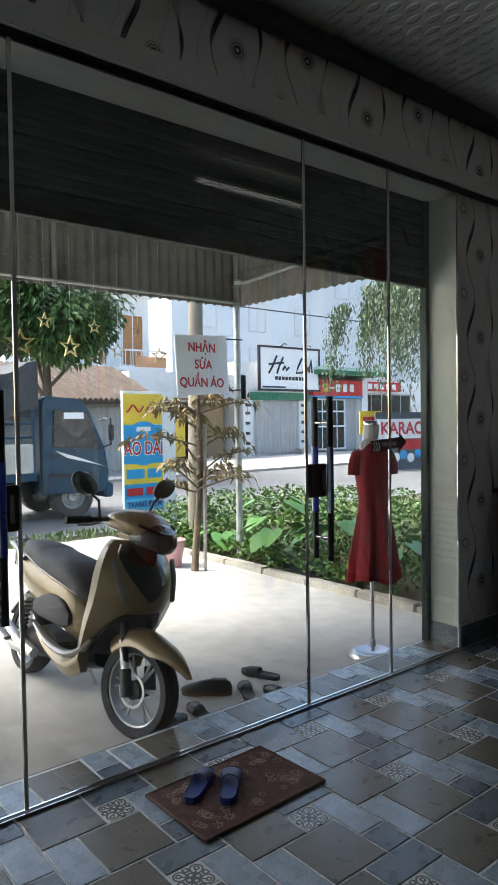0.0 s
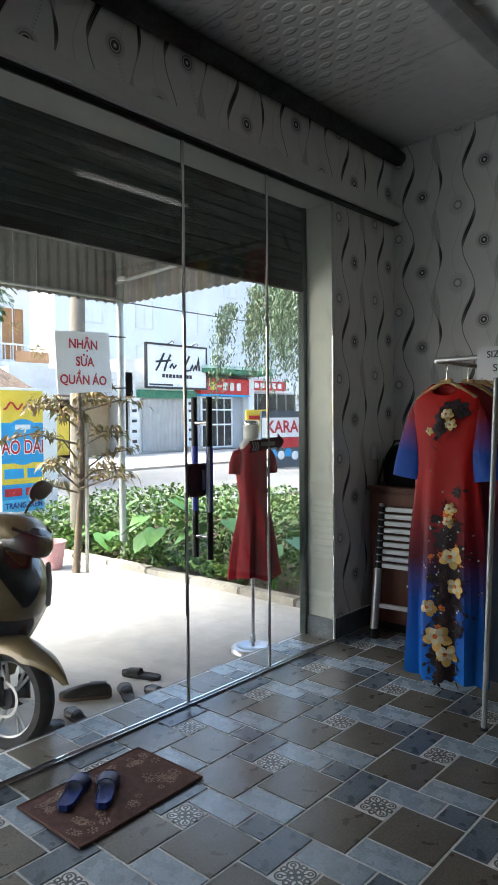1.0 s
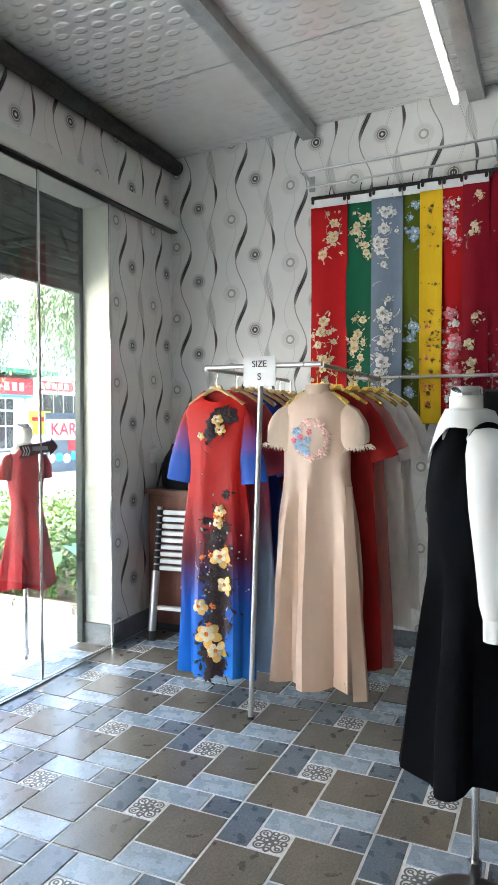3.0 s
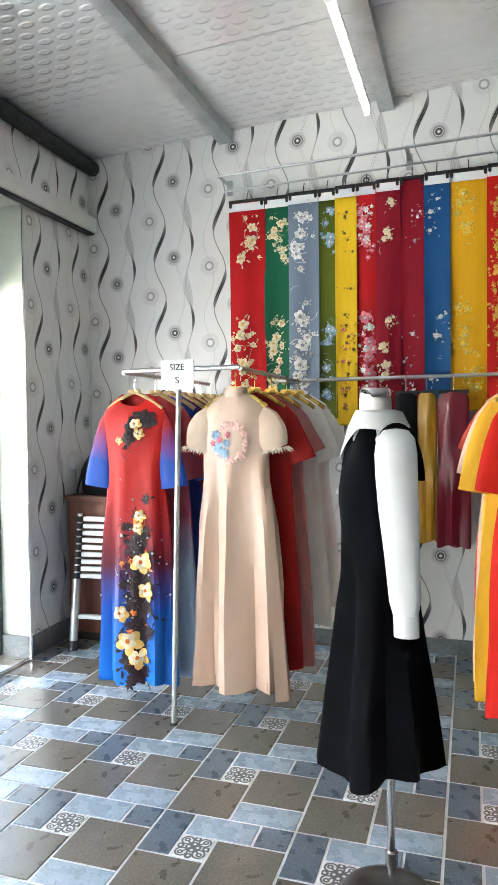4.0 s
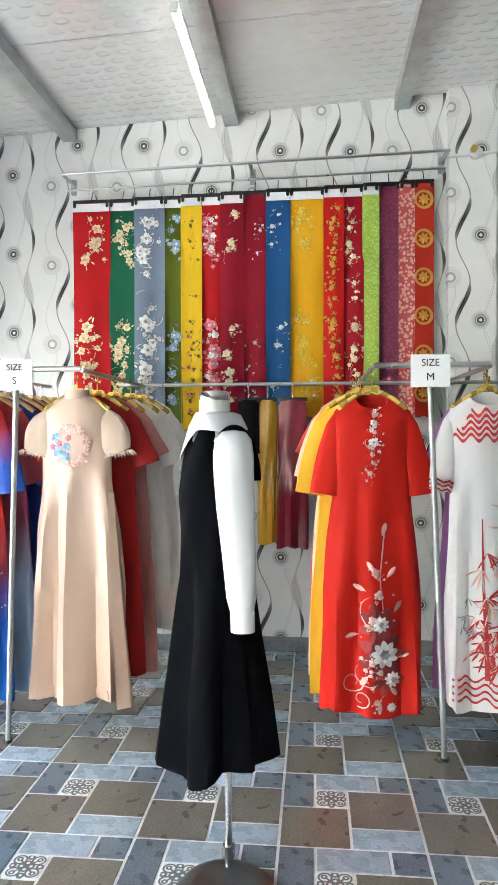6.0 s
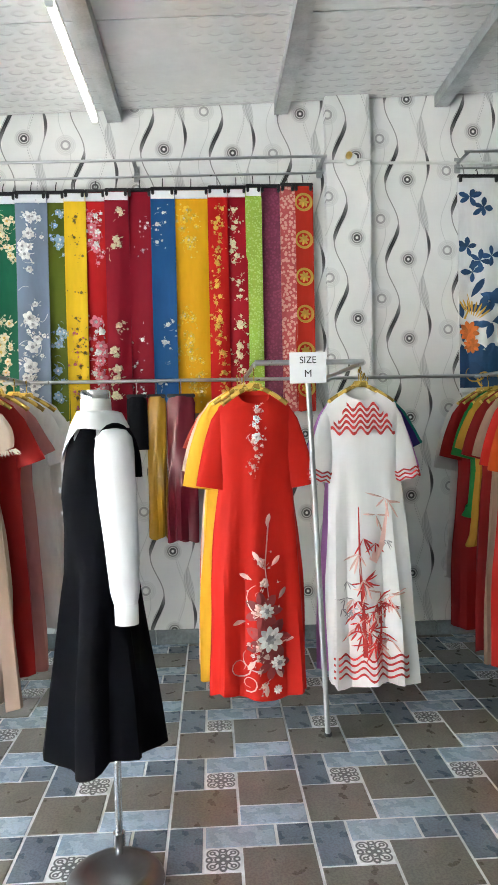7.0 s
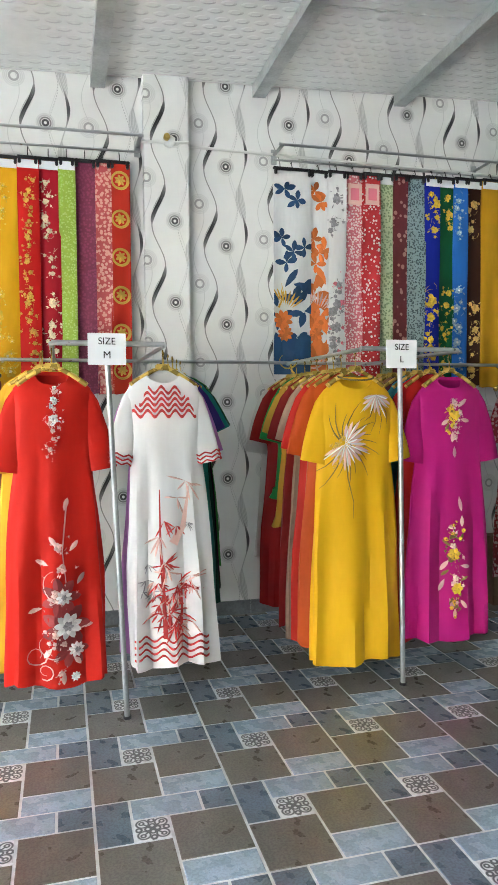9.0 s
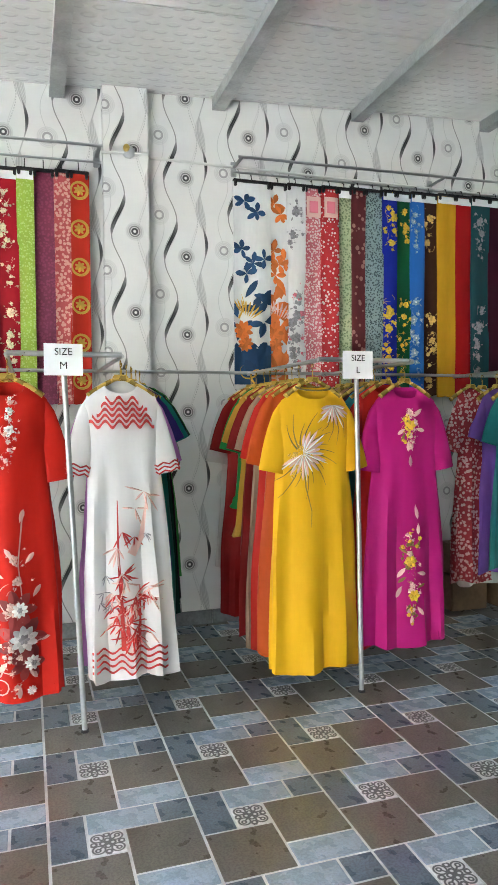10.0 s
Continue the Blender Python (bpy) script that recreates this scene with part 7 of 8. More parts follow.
# barber shop with red fascia
h = house("barber_shop", (-24, 23.3, GZ), "grey shop with a red fascia and white glass doors")
boxpart("wall", (-2.3, 0.4, 0), (2.2, 5, 3.9), surface("grey_render", (0.42, 0.43, 0.44), 0.8, var=0.1), h)
boxpart("roof_edge", (-2.4, -0.9, 3.75), (2.4, 5, 3.95), M["green_paint"], h)
boxpart("roof_sheet", (-2.4, -1.0, 3.95), (2.6, 5, 4.1), surface("pale_green_roof", (0.40, 0.55, 0.50), 0.6), h)
fa = boxpart("fascia", (-2.1, -0.1, 2.75), (1.45, 0.4, 3.55), M["sign_red"], h, "red fascia with pale letter bars")
for k, x in enumerate((-1.25, -0.85, -0.4, 0.1, 0.6)):
    boxpart("letter_bar", (x - 0.15, -0.13, 2.95 if k != 1 else 3.1), (x + 0.17, -0.1, 3.35 if k != 1 else 3.2), M["sign_yellow"] if k < 1 else M["card"], fa, bevel=0.02)
boxpart("fascia_edge", (-2.1, -0.12, 2.66), (1.45, 0.4, 2.75), M["sign_blue"], h)
wd = windowed(h, -1.6, 0.5, 0.15, 2.55, dglass, 0.36, 3, M["card"])
boxpart("cross_bar", (-1.6, 0.30, 1.2), (0.5, 0.34, 1.28), M["card"], wd)
boxpart("cross_bar", (-1.6, 0.30, 1.95), (0.5, 0.34, 2.03), M["card"], wd)
boxpart("pier", (1.45, -0.05, 0), (1.9, 0.4, 3.6), M["plaster"], h)
h = house("window_shop", (-25, 28.5, GZ), "grey shop with a band of dark windows")
boxpart("wall", (-3.0, 0, 0), (5, 5, 3.7), M["plaster"], h)
windowed(h, -2.7, 1.5, 1.2, 2.9, dglass, -0.02, 4, M["gate"])
boxpart("fascia", (-2.6, -0.2, 3.1), (0.5, 0, 3.6), M["sign_red"], h)
for k in range(5):
    boxpart("letter_bar", (-2.3 + 0.5 * k, -0.22, 3.2), (-1.95 + 0.5 * k, -0.2, 3.5), M["card"], h, bevel=0.01)
h = house("tall_building", (-36, 34, GZ), "pale blue multi-storey building behind the shops")
boxpart("wall", (-13, 0, 0), (16, 9, 13), M["bluish"], h)
for k in range(6):
    for j in range(3):
        windowed(h, -11 + 4.2 * k, -9.6 + 4.2 * k, 4.6 + 3.1 * j, 6.4 + 3.1 * j, M["bluish"], -0.02, 1, M["plaster"])
h = house("plain_building", (-33, 3.0, GZ), "plain white building behind the trees")
boxpart("wall", (-14, 0, 0), (4.5, 8, 6.0), M["plaster"], h)
for k in range(4):
    windowed(h, -12 + 4 * k, -10.5 + 4 * k, 3.6, 5.2, dglass, -0.02, 1)

kb = thing("karaoke_board", (-13.4, 14.55, GZ), "worn karaoke board with red letters and blue shapes", "sign", turn=78)
boxpart("panel", (-1.0, -0.03, 0.0), (1.6, 0.03, 1.75), surface("dark_board", (0.07, 0.09, 0.11), 0.6), kb)
boxpart("white_band", (-0.98, -0.034, 0.95), (1.58, -0.03, 1.55), M["card"], kb, bevel=0)
letters("lettering", "KARAOKE", 0.52, red_ink, kb, pose(0.3, -0.037, 1.25, 90, 0, 0), bold=0.012, squeeze=0.95)
boxpart("red_band", (-0.2, -0.034, 0.62), (1.58, -0.03, 0.93), M["sign_red"], kb, bevel=0)
for k in range(9):
    bm = bmesh.new(); add_lathe(bm, [(0.0, -0.036), (0.13, -0.035), (0.14, -0.03), (0.0, -0.03)], 12, (-0.8 + 0.28 * k, 0, 0.42 + 0.1 * math.sin(3 * k)), "y")
    part("blue_shape", bm, M["sign_blue"] if k % 2 else M["card"], kb)
yb = thing("yellow_board", (-14.0, 13.8, GZ), "small yellow board on a post beside the road", "sign", turn=80)
rodpart("post", [(0, 0.03, 0), (0, 0.03, 1.2)], 0.03, M["galv"], yb)
boxpart("panel", (-0.4, -0.02, 1.1), (0.4, 0.02, 1.8), M["sign_yellow"], yb)
boxpart("word_bar", (-0.3, -0.025, 1.5), (0.3, -0.02, 1.62), M["sign_red"], yb, bevel=0)

# trees
tree("mango_tree", (-17.2, 4.9, GZ), (0.0, 0.1, 3.4), 0.16, [((0, 0, 2.2), (0.4, -1.6, 3.9)), ((0, 0.05, 2.4), (0.5, 1.5, 3.6)), ((0, 0, 2.8), (0.9, 0.2, 4.6)), ((0, 0, 2.6), (-0.8, -0.6, 4.7))],
     [(p - Vector((-17.2, 4.9, GZ)), d) for p, d in cloud((-17.0, 4.9, 4.4), (2.0, 2.2, 1.8), 17000, 21, 30)], DARKLEAF, 0.19, "dark green mango tree across the road", 21)
q = random.Random(8)
spots = []
for k in range(130):
    a = q.uniform(0, 6.28)
    rad = 3.3 * q.random() ** 0.6
    x, y = rad * math.cos(a) * 0.75, rad * math.sin(a)
    ztop = 5.9 - 0.13 * rad * rad + q.uniform(-0.3, 0.3)
    ln = q.uniform(0.9, 2.2) + 1.4 * max(0, math.sin(a))
    for j in range(190):
        u = q.random()
        spots.append(((x * (1 + 0.10 * u) + q.gauss(0, 0.10), y * (1 + 0.10 * u) + q.gauss(0, 0.10), ztop - ln * u * u - 0.3 * u), (0.25 * math.cos(a), 0.25 * math.sin(a), -0.5)))
tree("weeping_tree", (-11.4, 13.75, GZ), (0.0, -0.2, 4.6), 0.14, [((0, 0, 2.6), (0.5, -2.0, 4.6)), ((0, 0, 3.0), (0.8, 1.6, 4.8)), ((0, -0.1, 3.2), (-0.9, -0.8, 5.0)), ((0, -0.1, 3.5), (1.0, -0.6, 5.0))],
     spots, FIGLEAF, 0.11, "weeping tree with hanging grey-green foliage", 8, droop=0.7, narrow=0.4)
q = random.Random(31)
gs = [((-8.9 + q.uniform(-0.35, 0.35), q.uniform(-6, 2.4), GZ - 0.02), (0, 0, 1)) for k in range(2500)]
tagged(leaves("roadside_grass", gs, HEDGE, 0.11, 31, droop=-0.8, narrow=0.15), "thin strip of grass along the road", "grass", kind="stuff")
q = random.Random(32)
dry = [((q.uniform(-4.6, -3.2), q.uniform(4.6, 5.6), GZ + 0.2 + 0.8 * q.random()), (q.uniform(-1, 1), -0.4, 0.2)) for k in range(1500)]
tagged(leaves("dry_twigs", dry, leafy("dry_leaf", (0.16, 0.11, 0.06), (0.28, 0.20, 0.10)), 0.16, 32, droop=0.2, narrow=0.15), "heap of dry brown twigs behind the hedge", "twigs", kind="stuff")

# ---- red dress on a form on the doorstep ----
dress_form(-3.16, 1.2, GZ, 1.36, "white dress form on a steel post outside the glass", M["steel"], 66, 0.5)
f = Form([0.0, 0.012, 0.05, 0.09, 0.2, 0.36, 0.5, 0.70, 0.87], [0.07, 0.082, 0.105, 0.113, 0.115, 0.094, 0.112, 0.145, 0.17], [0.05, 0.058, 0.07, 0.078, 0.088, 0.078, 0.098, 0.125, 0.145], 0.022, 7, 3, 0.015)
rd = thing("red_dress", (-3.16, 1.215, 1.27), "dark red flared knee-length dress on the outdoor form", "dress", turn=66)
rosso = cloth("claret_crepe", (0.23, 0.008, 0.014), 0.6, 0.3)
bm = bmesh.new(); f.skin(bm, 44, 24)
part("body", bm, rosso, rd)
for s in (-1, 1):
    bm = bmesh.new(); sleeve_mesh(bm, s, (s * 0.085, 0, -0.06), (s * 0.125, 0, -0.08), (s * 0.135, 0, -0.2), 0.042, 0.042, flat=0.8)
    part("sleeve", bm, rosso, rd)
ar = thing("arrow_sign", (F + 0.0165, 0.64, 1.24), "brown arrow sticker with pale marks on the glass", "sign", turn=90)
bm = bmesh.new()
prof = [(0, 0), (0.24, 0.025), (0.235, -0.005), (0.31, 0.052), (0.25, 0.105), (0.245, 0.082), (0, 0.065), (0.02, 0.032)]
add_loft(bm, [[Vector((x, y, z)) for x, z in prof] for y in (-0.002, 0.0)])
part("arrow", bm, surface("brown_sticker", (0.13, 0.06, 0.06), 0.4), ar, smooth=False)
boxpart("word_bar", (0.1, -0.004, 0.035), (0.22, -0.002, 0.058), M["galv"], ar, bevel=0)
for k in range(3):
    bm = bmesh.new(); x = 0.022 + 0.02 * k
    add_loft(bm, [[Vector((x + a, y, h)) for a, h in ((0, 0.01), (0.008, 0.01), (0.022, 0.035), (0.008, 0.06), (0, 0.06), (0.014, 0.035))] for y in (-0.004, -0.002)])
    part("chevron", bm, M["card"], ar, smooth=False)

# ---- shoes on the yard ----
dk = surface("dark_leather", (0.022, 0.02, 0.02), 0.5, var=0.3, bump=0.1)
slipper(-3.21, 0.19, GZ, 60, dk, M["black"], "dark sandal lying on the concrete", "shoes at the door", 0.26)
slipper(-3.36, 0.42, GZ, 110, dk, M["black"], "dark sandal lying on the concrete", "shoes at the door", 0.26)
slipper(-3.15, -0.17, GZ, 80, dk, M["black"], "dark sandal lying on the concrete", "shoes at the door", 0.25)
slipper(-3.12, -0.36, GZ, 30, dk, M["black"], "dark sandal lying on the concrete", "shoes at the door", 0.25)
slipper(-3.06, 0.30, GZ, 85, dk, M["black"], "dark sandal lying on the concrete", "shoes at the door", 0.25)
sh = thing("loafer", (-3.36, 0.03, GZ), "worn dark brown leather loafer on the concrete", "shoe", "shoes at the door", turn=228)
bm = bmesh.new()
secs = [(-0.138, 0.012, 0.03), (-0.128, 0.027, 0.054), (-0.10, 0.034, 0.066), (-0.05, 0.034, 0.062), (0.0, 0.037, 0.066), (0.04, 0.043, 0.058), (0.08, 0.045, 0.044), (0.115, 0.037, 0.034), (0.138, 0.022, 0.026), (0.148, 0.006, 0.018)]
add_loft(bm, [[Vector((x, w * math.cos(a), 0.014 + h * max(0, math.sin(a)) ** 0.8)) for a in np.linspace(-0.05, math.pi + 0.05, 18)] for x, w, h in secs])
part("upper", bm, surface("dark_shoe_leather", (0.018, 0.014, 0.011), 0.5, var=0.3, bump=0.1), sh)
bm = bmesh.new()
add_loft(bm, [[Vector((x, w * 1.08 * s, z)) for s, z in ((-1, 0.0), (1, 0.0), (1, 0.018), (-1, 0.018))] for x, w, h in secs])
part("sole", bm, surface("gum_sole", (0.12, 0.07, 0.04), 0.7), sh)
bm = bmesh.new(); add_loft(bm, [[Vector((x, w * math.cos(a), 0.081 + 0.004 * math.sin(a))) for a in np.linspace(0, 6.283, 13)[:-1]] for x, w in ((-0.11, 0.02), (-0.02, 0.026))])
part("opening", bm, M["black"], sh)

# ---- scooter ----
sc = thing("motor_scooter", (-3.15, -0.56, GZ), "bronze motor scooter parked nose to the doorstep", "scooter")
bronze = surface("bronze_paint", (0.20, 0.15, 0.075), 0.32, 0.45, 0.06, 2, 0.0, coat=0.5)
gloss = surface("gloss_black_panel", (0.012, 0.012, 0.013), 0.12, 0, 0.1, bump=0, coat=0.5)
silver = surface("silver_paint", (0.26, 0.255, 0.24), 0.35, 0.6, 0.06, bump=0)
seatm = surface("grey_seat_vinyl", (0.05, 0.05, 0.055), 0.6, 0, 0.2, bump=0.1, bscale=150)
R = 0.235
sc.matrix_basis = pose(-3.15, -0.56, GZ, -8.5, 0, 2)


def wheel(parent, name, at, r, turn, wide):
    wh = new(name); wh.parent = parent
    wh.matrix_basis = pose(*at, 0, 0, turn)
    bm = bmesh.new(); add_lathe(bm, [(r * 0.74, -wide), (r * 0.9, -wide * 1.15), (r * 0.98, -wide * 0.6), (r, 0), (r * 0.98, wide * 0.6), (r * 0.9, wide * 1.15), (r * 0.74, wide), (r * 0.72, 0), (r * 0.74, -wide)], 40, axis="y", caps=False)
    part("tyre", bm, M["rubber"], wh)
    bm = bmesh.new(); add_lathe(bm, [(r * 0.76, -wide * 0.9), (r * 0.76, wide * 0.9), (r * 0.70, wide * 0.7), (r * 0.70, -wide * 0.7), (r * 0.76, -wide * 0.9)], 40, axis="y", caps=False)
    part("rim", bm, M["galv"], wh)
    for k in range(6):
        a = 2 * math.pi * k / 6
        for da in (-0.13, 0.13):
            rodpart("spoke", [(0.04 * math.cos(a), 0, 0.04 * math.sin(a)), (r * 0.68 * math.cos(a + da), 0, r * 0.68 * math.sin(a + da))], 0.0075, M["galv"], wh, n=6)
    bm = bmesh.new(); add_lathe(bm, [(0.0, -wide * 1.2), (0.045, -wide * 1.1), (0.045, wide * 1.1), (0.0, wide * 1.2)], 20, axis="y")
    part("hub", bm, M["dark"], wh)
    bm = bmesh.new(); add_lathe(bm, [(0.068, -0.052), (0.082, -0.052), (0.082, -0.048), (0.068, -0.048), (0.068, -0.052)], 28, axis="y", caps=False)
    part("brake_disc", bm, M["steel"], wh)
    return wh


def flowing(rows, steps=5):
    """Rows of numbers with a smooth curve run through them."""
    rows = [np.array(r, float) for r in rows]
    ext = [2 * rows[0] - rows[1]] + rows + [2 * rows[-1] - rows[-2]]
    out = []
    for k in range(1, len(ext) - 2):
        p0, p1, p2, p3 = ext[k - 1:k + 3]
        for u in np.linspace(0, 1, steps, endpoint=False):
            out.append(0.5 * (2 * p1 + (p2 - p0) * u + (2 * p0 - 5 * p1 + 4 * p2 - p3) * u ** 2 + (3 * p1 - p0 - 3 * p2 + p3) * u ** 3))
    return [[float(c) for c in r] for r in out + [rows[-1]]]


def skinned(name, secs, mat, parent, n=28, power=2.4, side=0.0, label=""):
    """A body panel through cross sections along x: (x, z middle, half width, half height)."""
    bm = bmesh.new()
    rings = []
    for x, z, w, hh in flowing(secs, 4):
        w, hh = max(w, 0.004), max(hh, 0.004)
        ring = []
        for i in range(n):
            a = 2 * math.pi * i / n
            c, s = math.cos(a), math.sin(a)
            ring.append(Vector((x, side + w * math.copysign(abs(c) ** (2 / power), c), z + hh * math.copysign(abs(s) ** (2 / power), s))))
        rings.append(ring)
    add_loft(bm, rings)
    return part(name, bm, mat, parent, label)


wheel(sc, "front_wheel", (0, 0, R), R, 14, 0.042)
wheel(sc, "rear_wheel", (-1.22, 0, R - 0.01), R - 0.01, 0, 0.05)
# front mudguard, turned with the wheel: a long beak forward, a short tail
bm = bmesh.new()
rings = []
for a in np.linspace(0.30, 2.35, 22):
    beak = max(0.0, 1.05 - a)
    rr2 = R + 0.035 + 0.085 * beak
    c = Vector((rr2 * math.cos(a), 0, R + 0.02 + rr2 * math.sin(a)))
    w = 0.078 * max(0.06, 1 - (beak / 0.78) ** 1.6)
    o = Vector((math.cos(a), 0, math.sin(a)))
    flank = 0.09 if a > 1.0 else 0.09 - 0.06 * beak / 0.75
    rings.append([c + Vector((0, w * math.sin(1.45 * u), 0)) - o * (flank * (1 - math.cos(1.45 * u))) for u in np.linspace(-1, 1, 13)] + [c + Vector((0, w * 0.93 * math.sin(1.45 * u), 0)) - o * (flank * (1 - math.cos(1.45 * u)) + 0.006) for u in np.linspace(1, -1, 13)])
add_loft(bm, rings)
bmesh.ops.rotate(bm, verts=bm.verts[:], cent=(0, 0, 0), matrix=Matrix.Rotation(radians(14), 3, "Z"))
part("front_mudguard", bm, bronze, sc)
for s in (-1, 1):
    rodpart("fork_leg", [(0.0, s * 0.068, R - 0.03), (-0.03, s * 0.07, R + 0.09), (-0.035, s * 0.07, R + 0.095), (-0.10, s * 0.075, 0.60)], [0.028, 0.028, 0.02, 0.018], M["dark"], sc, n=12)
    rodpart("fork_tube", [(-0.032, s * 0.07, R + 0.09), (-0.075, s * 0.073, 0.46)], 0.0205, M["steel"], sc, n=12)
# leg shield: a tall smooth shell that bulges forward under the head and runs down beside the wheel
SHIELD = ((0.25, -0.40, 0.10, -0.02, 0.03), (0.30, -0.33, 0.165, -0.03, 0.04), (0.37, -0.27, 0.195, -0.01, 0.05), (0.46, -0.215, 0.215, 0.04, 0.06), (0.55, -0.165, 0.228, 0.10, 0.07), (0.62, -0.13, 0.232, 0.135, 0.08), (0.70, -0.115, 0.228, 0.135, 0.085), (0.78, -0.125, 0.212, 0.115, 0.085), (0.85, -0.145, 0.185, 0.09, 0.075), (0.90, -0.17, 0.15, 0.07, 0.06), (0.93, -0.19, 0.11, 0.05, 0.05))
bm = bmesh.new()
rings = []
for z, x, w, bow, th in flowing(SHIELD, 4):
    fr = [Vector((x + bow * (1 - abs(u) ** 2.0), w * u, z)) for u in np.sin(np.linspace(-1.5708, 1.5708, 25))]
    bk = [Vector((x - th + bow * 0.4 * (1 - u * u), w * 0.93 * u, z)) for u in np.linspace(1, -1, 25)]
    rings.append(fr + bk)
add_loft(bm, rings)
part("leg_shield", bm, bronze, sc)
# dark arch over the wheel in the lower shield
bm = bmesh.new()
add_loft(bm, [[Vector((x + 0.02 * (1 - u * u), w * u, z)) for u in np.linspace(-1, 1, 9)] + [Vector((x - 0.06, w * u, z)) for u in np.linspace(1, -1, 9)] for z, x, w in flowing(((0.26, -0.38, 0.10), (0.34, -0.27, 0.135), (0.44, -0.185, 0.15), (0.53, -0.10, 0.14), (0.585, -0.045, 0.10), (0.61, -0.03, 0.05)), 3)])
part("wheel_arch", bm, M["black"], sc)
for s in (-1, 1):
    # bronze flank from the shield's foot back under the floor board, with a silver sill above it
    bm = bmesh.new()
    add_loft(bm, [[Vector((x, s * (y + 0.012 * math.cos(3.14 * v)), zb + (zt - zb) * (v * 0.5 + 0.5))) for v in np.linspace(-1, 1, 7)] + [Vector((x, s * (y - 0.05), zb + (zt - zb) * (0.5 - v * 0.5))) for v in np.linspace(-1, 1, 7)] for x, y, zb, zt in flowing(((-0.27, 0.19, 0.26, 0.42), (-0.38, 0.185, 0.21, 0.33), (-0.52, 0.175, 0.21, 0.29), (-0.70, 0.165, 0.25, 0.31), (-0.84, 0.15, 0.31, 0.36)), 4)])
    part("lower_flank", bm, bronze, sc)


SHELL = flowing(SHIELD, 4)


def shield_face(z, y, lift):
    """The place on the front of the leg shield."""
    x, w, bow = [float(np.interp(z, [q[0] for q in SHELL], [q[k] for q in SHELL])) for k in (1, 2, 3)]
    return Vector((x + bow * (1 - min(1, abs(y / w)) ** 2.0) + lift, y, z))


bm = bmesh.new()
rings = []
for z, w in flowing(((0.655, 0.006), (0.675, 0.03), (0.715, 0.065), (0.77, 0.10), (0.82, 0.125), (0.87, 0.13), (0.915, 0.10)), 3):
    rings.append([shield_face(z, w * u, 0.012) for u in np.linspace(-1, 1, 11)] + [shield_face(z, w * u, -0.02) for u in np.linspace(1, -1, 11)])
add_loft(bm, rings)
part("front_panel", bm, gloss, sc, "gloss black front panel")
bm = bmesh.new()
add_loft(bm, [[shield_face(z, w * u, 0.02) for u in np.linspace(-1, 1, 7)] + [shield_face(z, w * u, -0.01) for u in np.linspace(1, -1, 7)] for z, w in ((0.845, 0.008), (0.865, 0.03), (0.90, 0.055), (0.922, 0.052))])
part("nose_badge", bm, bronze, sc)
for s in (-1, 1):
    bm = bmesh.new(); add_loft(bm, [[Vector((x + 0.01 * q, s * y + 0.016 * math.cos(a), z + 0.014 * math.sin(a))) for a in np.linspace(0, 6.283, 11)[:-1]] for q, (x, y, z) in enumerate(((-0.075, 0.17, 0.84), (-0.045, 0.165, 0.76), (-0.01, 0.135, 0.66)))])
    part("indicator", bm, silver, sc)
# head cowl with the lamp
skinned("head_cowl", [(-0.35, 1.01, 0.05, 0.02), (-0.29, 1.025, 0.12, 0.048), (-0.20, 1.025, 0.15, 0.064), (-0.12, 1.01, 0.145, 0.074), (-0.06, 0.99, 0.125, 0.07), (-0.015, 0.965, 0.09, 0.055), (0.01, 0.95, 0.035, 0.02)], bronze, sc)
skinned("headlamp", [(-0.12, 0.955, 0.13, 0.06), (-0.05, 0.96, 0.125, 0.072), (0.0, 0.95, 0.105, 0.068), (0.028, 0.935, 0.07, 0.048), (0.04, 0.925, 0.02, 0.015)], surface("headlamp_lens", (0.05, 0.052, 0.055), 0.05, 0.3, 0.1, bump=0, coat=0.6), sc)
for s in (-1, 1):
    skinned("reflector", [(-0.04, 0.975, 0.02, 0.015), (-0.005, 0.97, 0.03, 0.026), (0.022, 0.955, 0.018, 0.012)], M["chrome"], sc, 16, 2.0, s * 0.062)
rodpart("cowl_trim", [(-0.07, -0.128, 1.02), (-0.01, -0.10, 1.0), (0.022, -0.05, 0.985), (0.03, 0, 0.978), (0.022, 0.05, 0.985), (-0.01, 0.10, 1.0), (-0.07, 0.128, 1.02)], 0.008, gloss, sc, n=8)
rodpart("handlebar", [(-0.34, -0.33, 1.015), (-0.27, -0.16, 1.030), (-0.25, 0, 1.025), (-0.27, 0.16, 1.030), (-0.34, 0.33, 1.015)], 0.013, M["dark"], sc)
for s in (-1, 1):
    rodpart("grip", [(-0.30, s * 0.22, 1.025), (-0.345, s * 0.345, 1.014)], 0.019, M["rubber"], sc, n=12)
    rodpart("brake_lever", [(-0.25, s * 0.19, 1.015), (-0.255, s * 0.26, 1.005), (-0.285, s * 0.33, 1.000)], 0.007, M["chrome"], sc, n=8)
    rodpart("mirror_stem", [(-0.27, s * 0.19, 1.035), (-0.26, s * 0.22, 1.120), (-0.27, s * 0.30, 1.170)], 0.007, M["black"], sc, n=8)
    bm = bmesh.new(); add_loft(bm, [[Vector((-0.275 + dx, s * 0.32 + 0.085 * q * math.cos(a), 1.20 + 0.056 * q * math.sin(a) + 0.02 * math.cos(a) * s)) for a in np.linspace(0, 6.283, 19)[:-1]] for q, dx in ((0.3, 0.035), (0.8, 0.028), (1.0, 0.0), (0.92, -0.012), (0.2, -0.012))])
    part("mirror", bm, M["black"], sc)
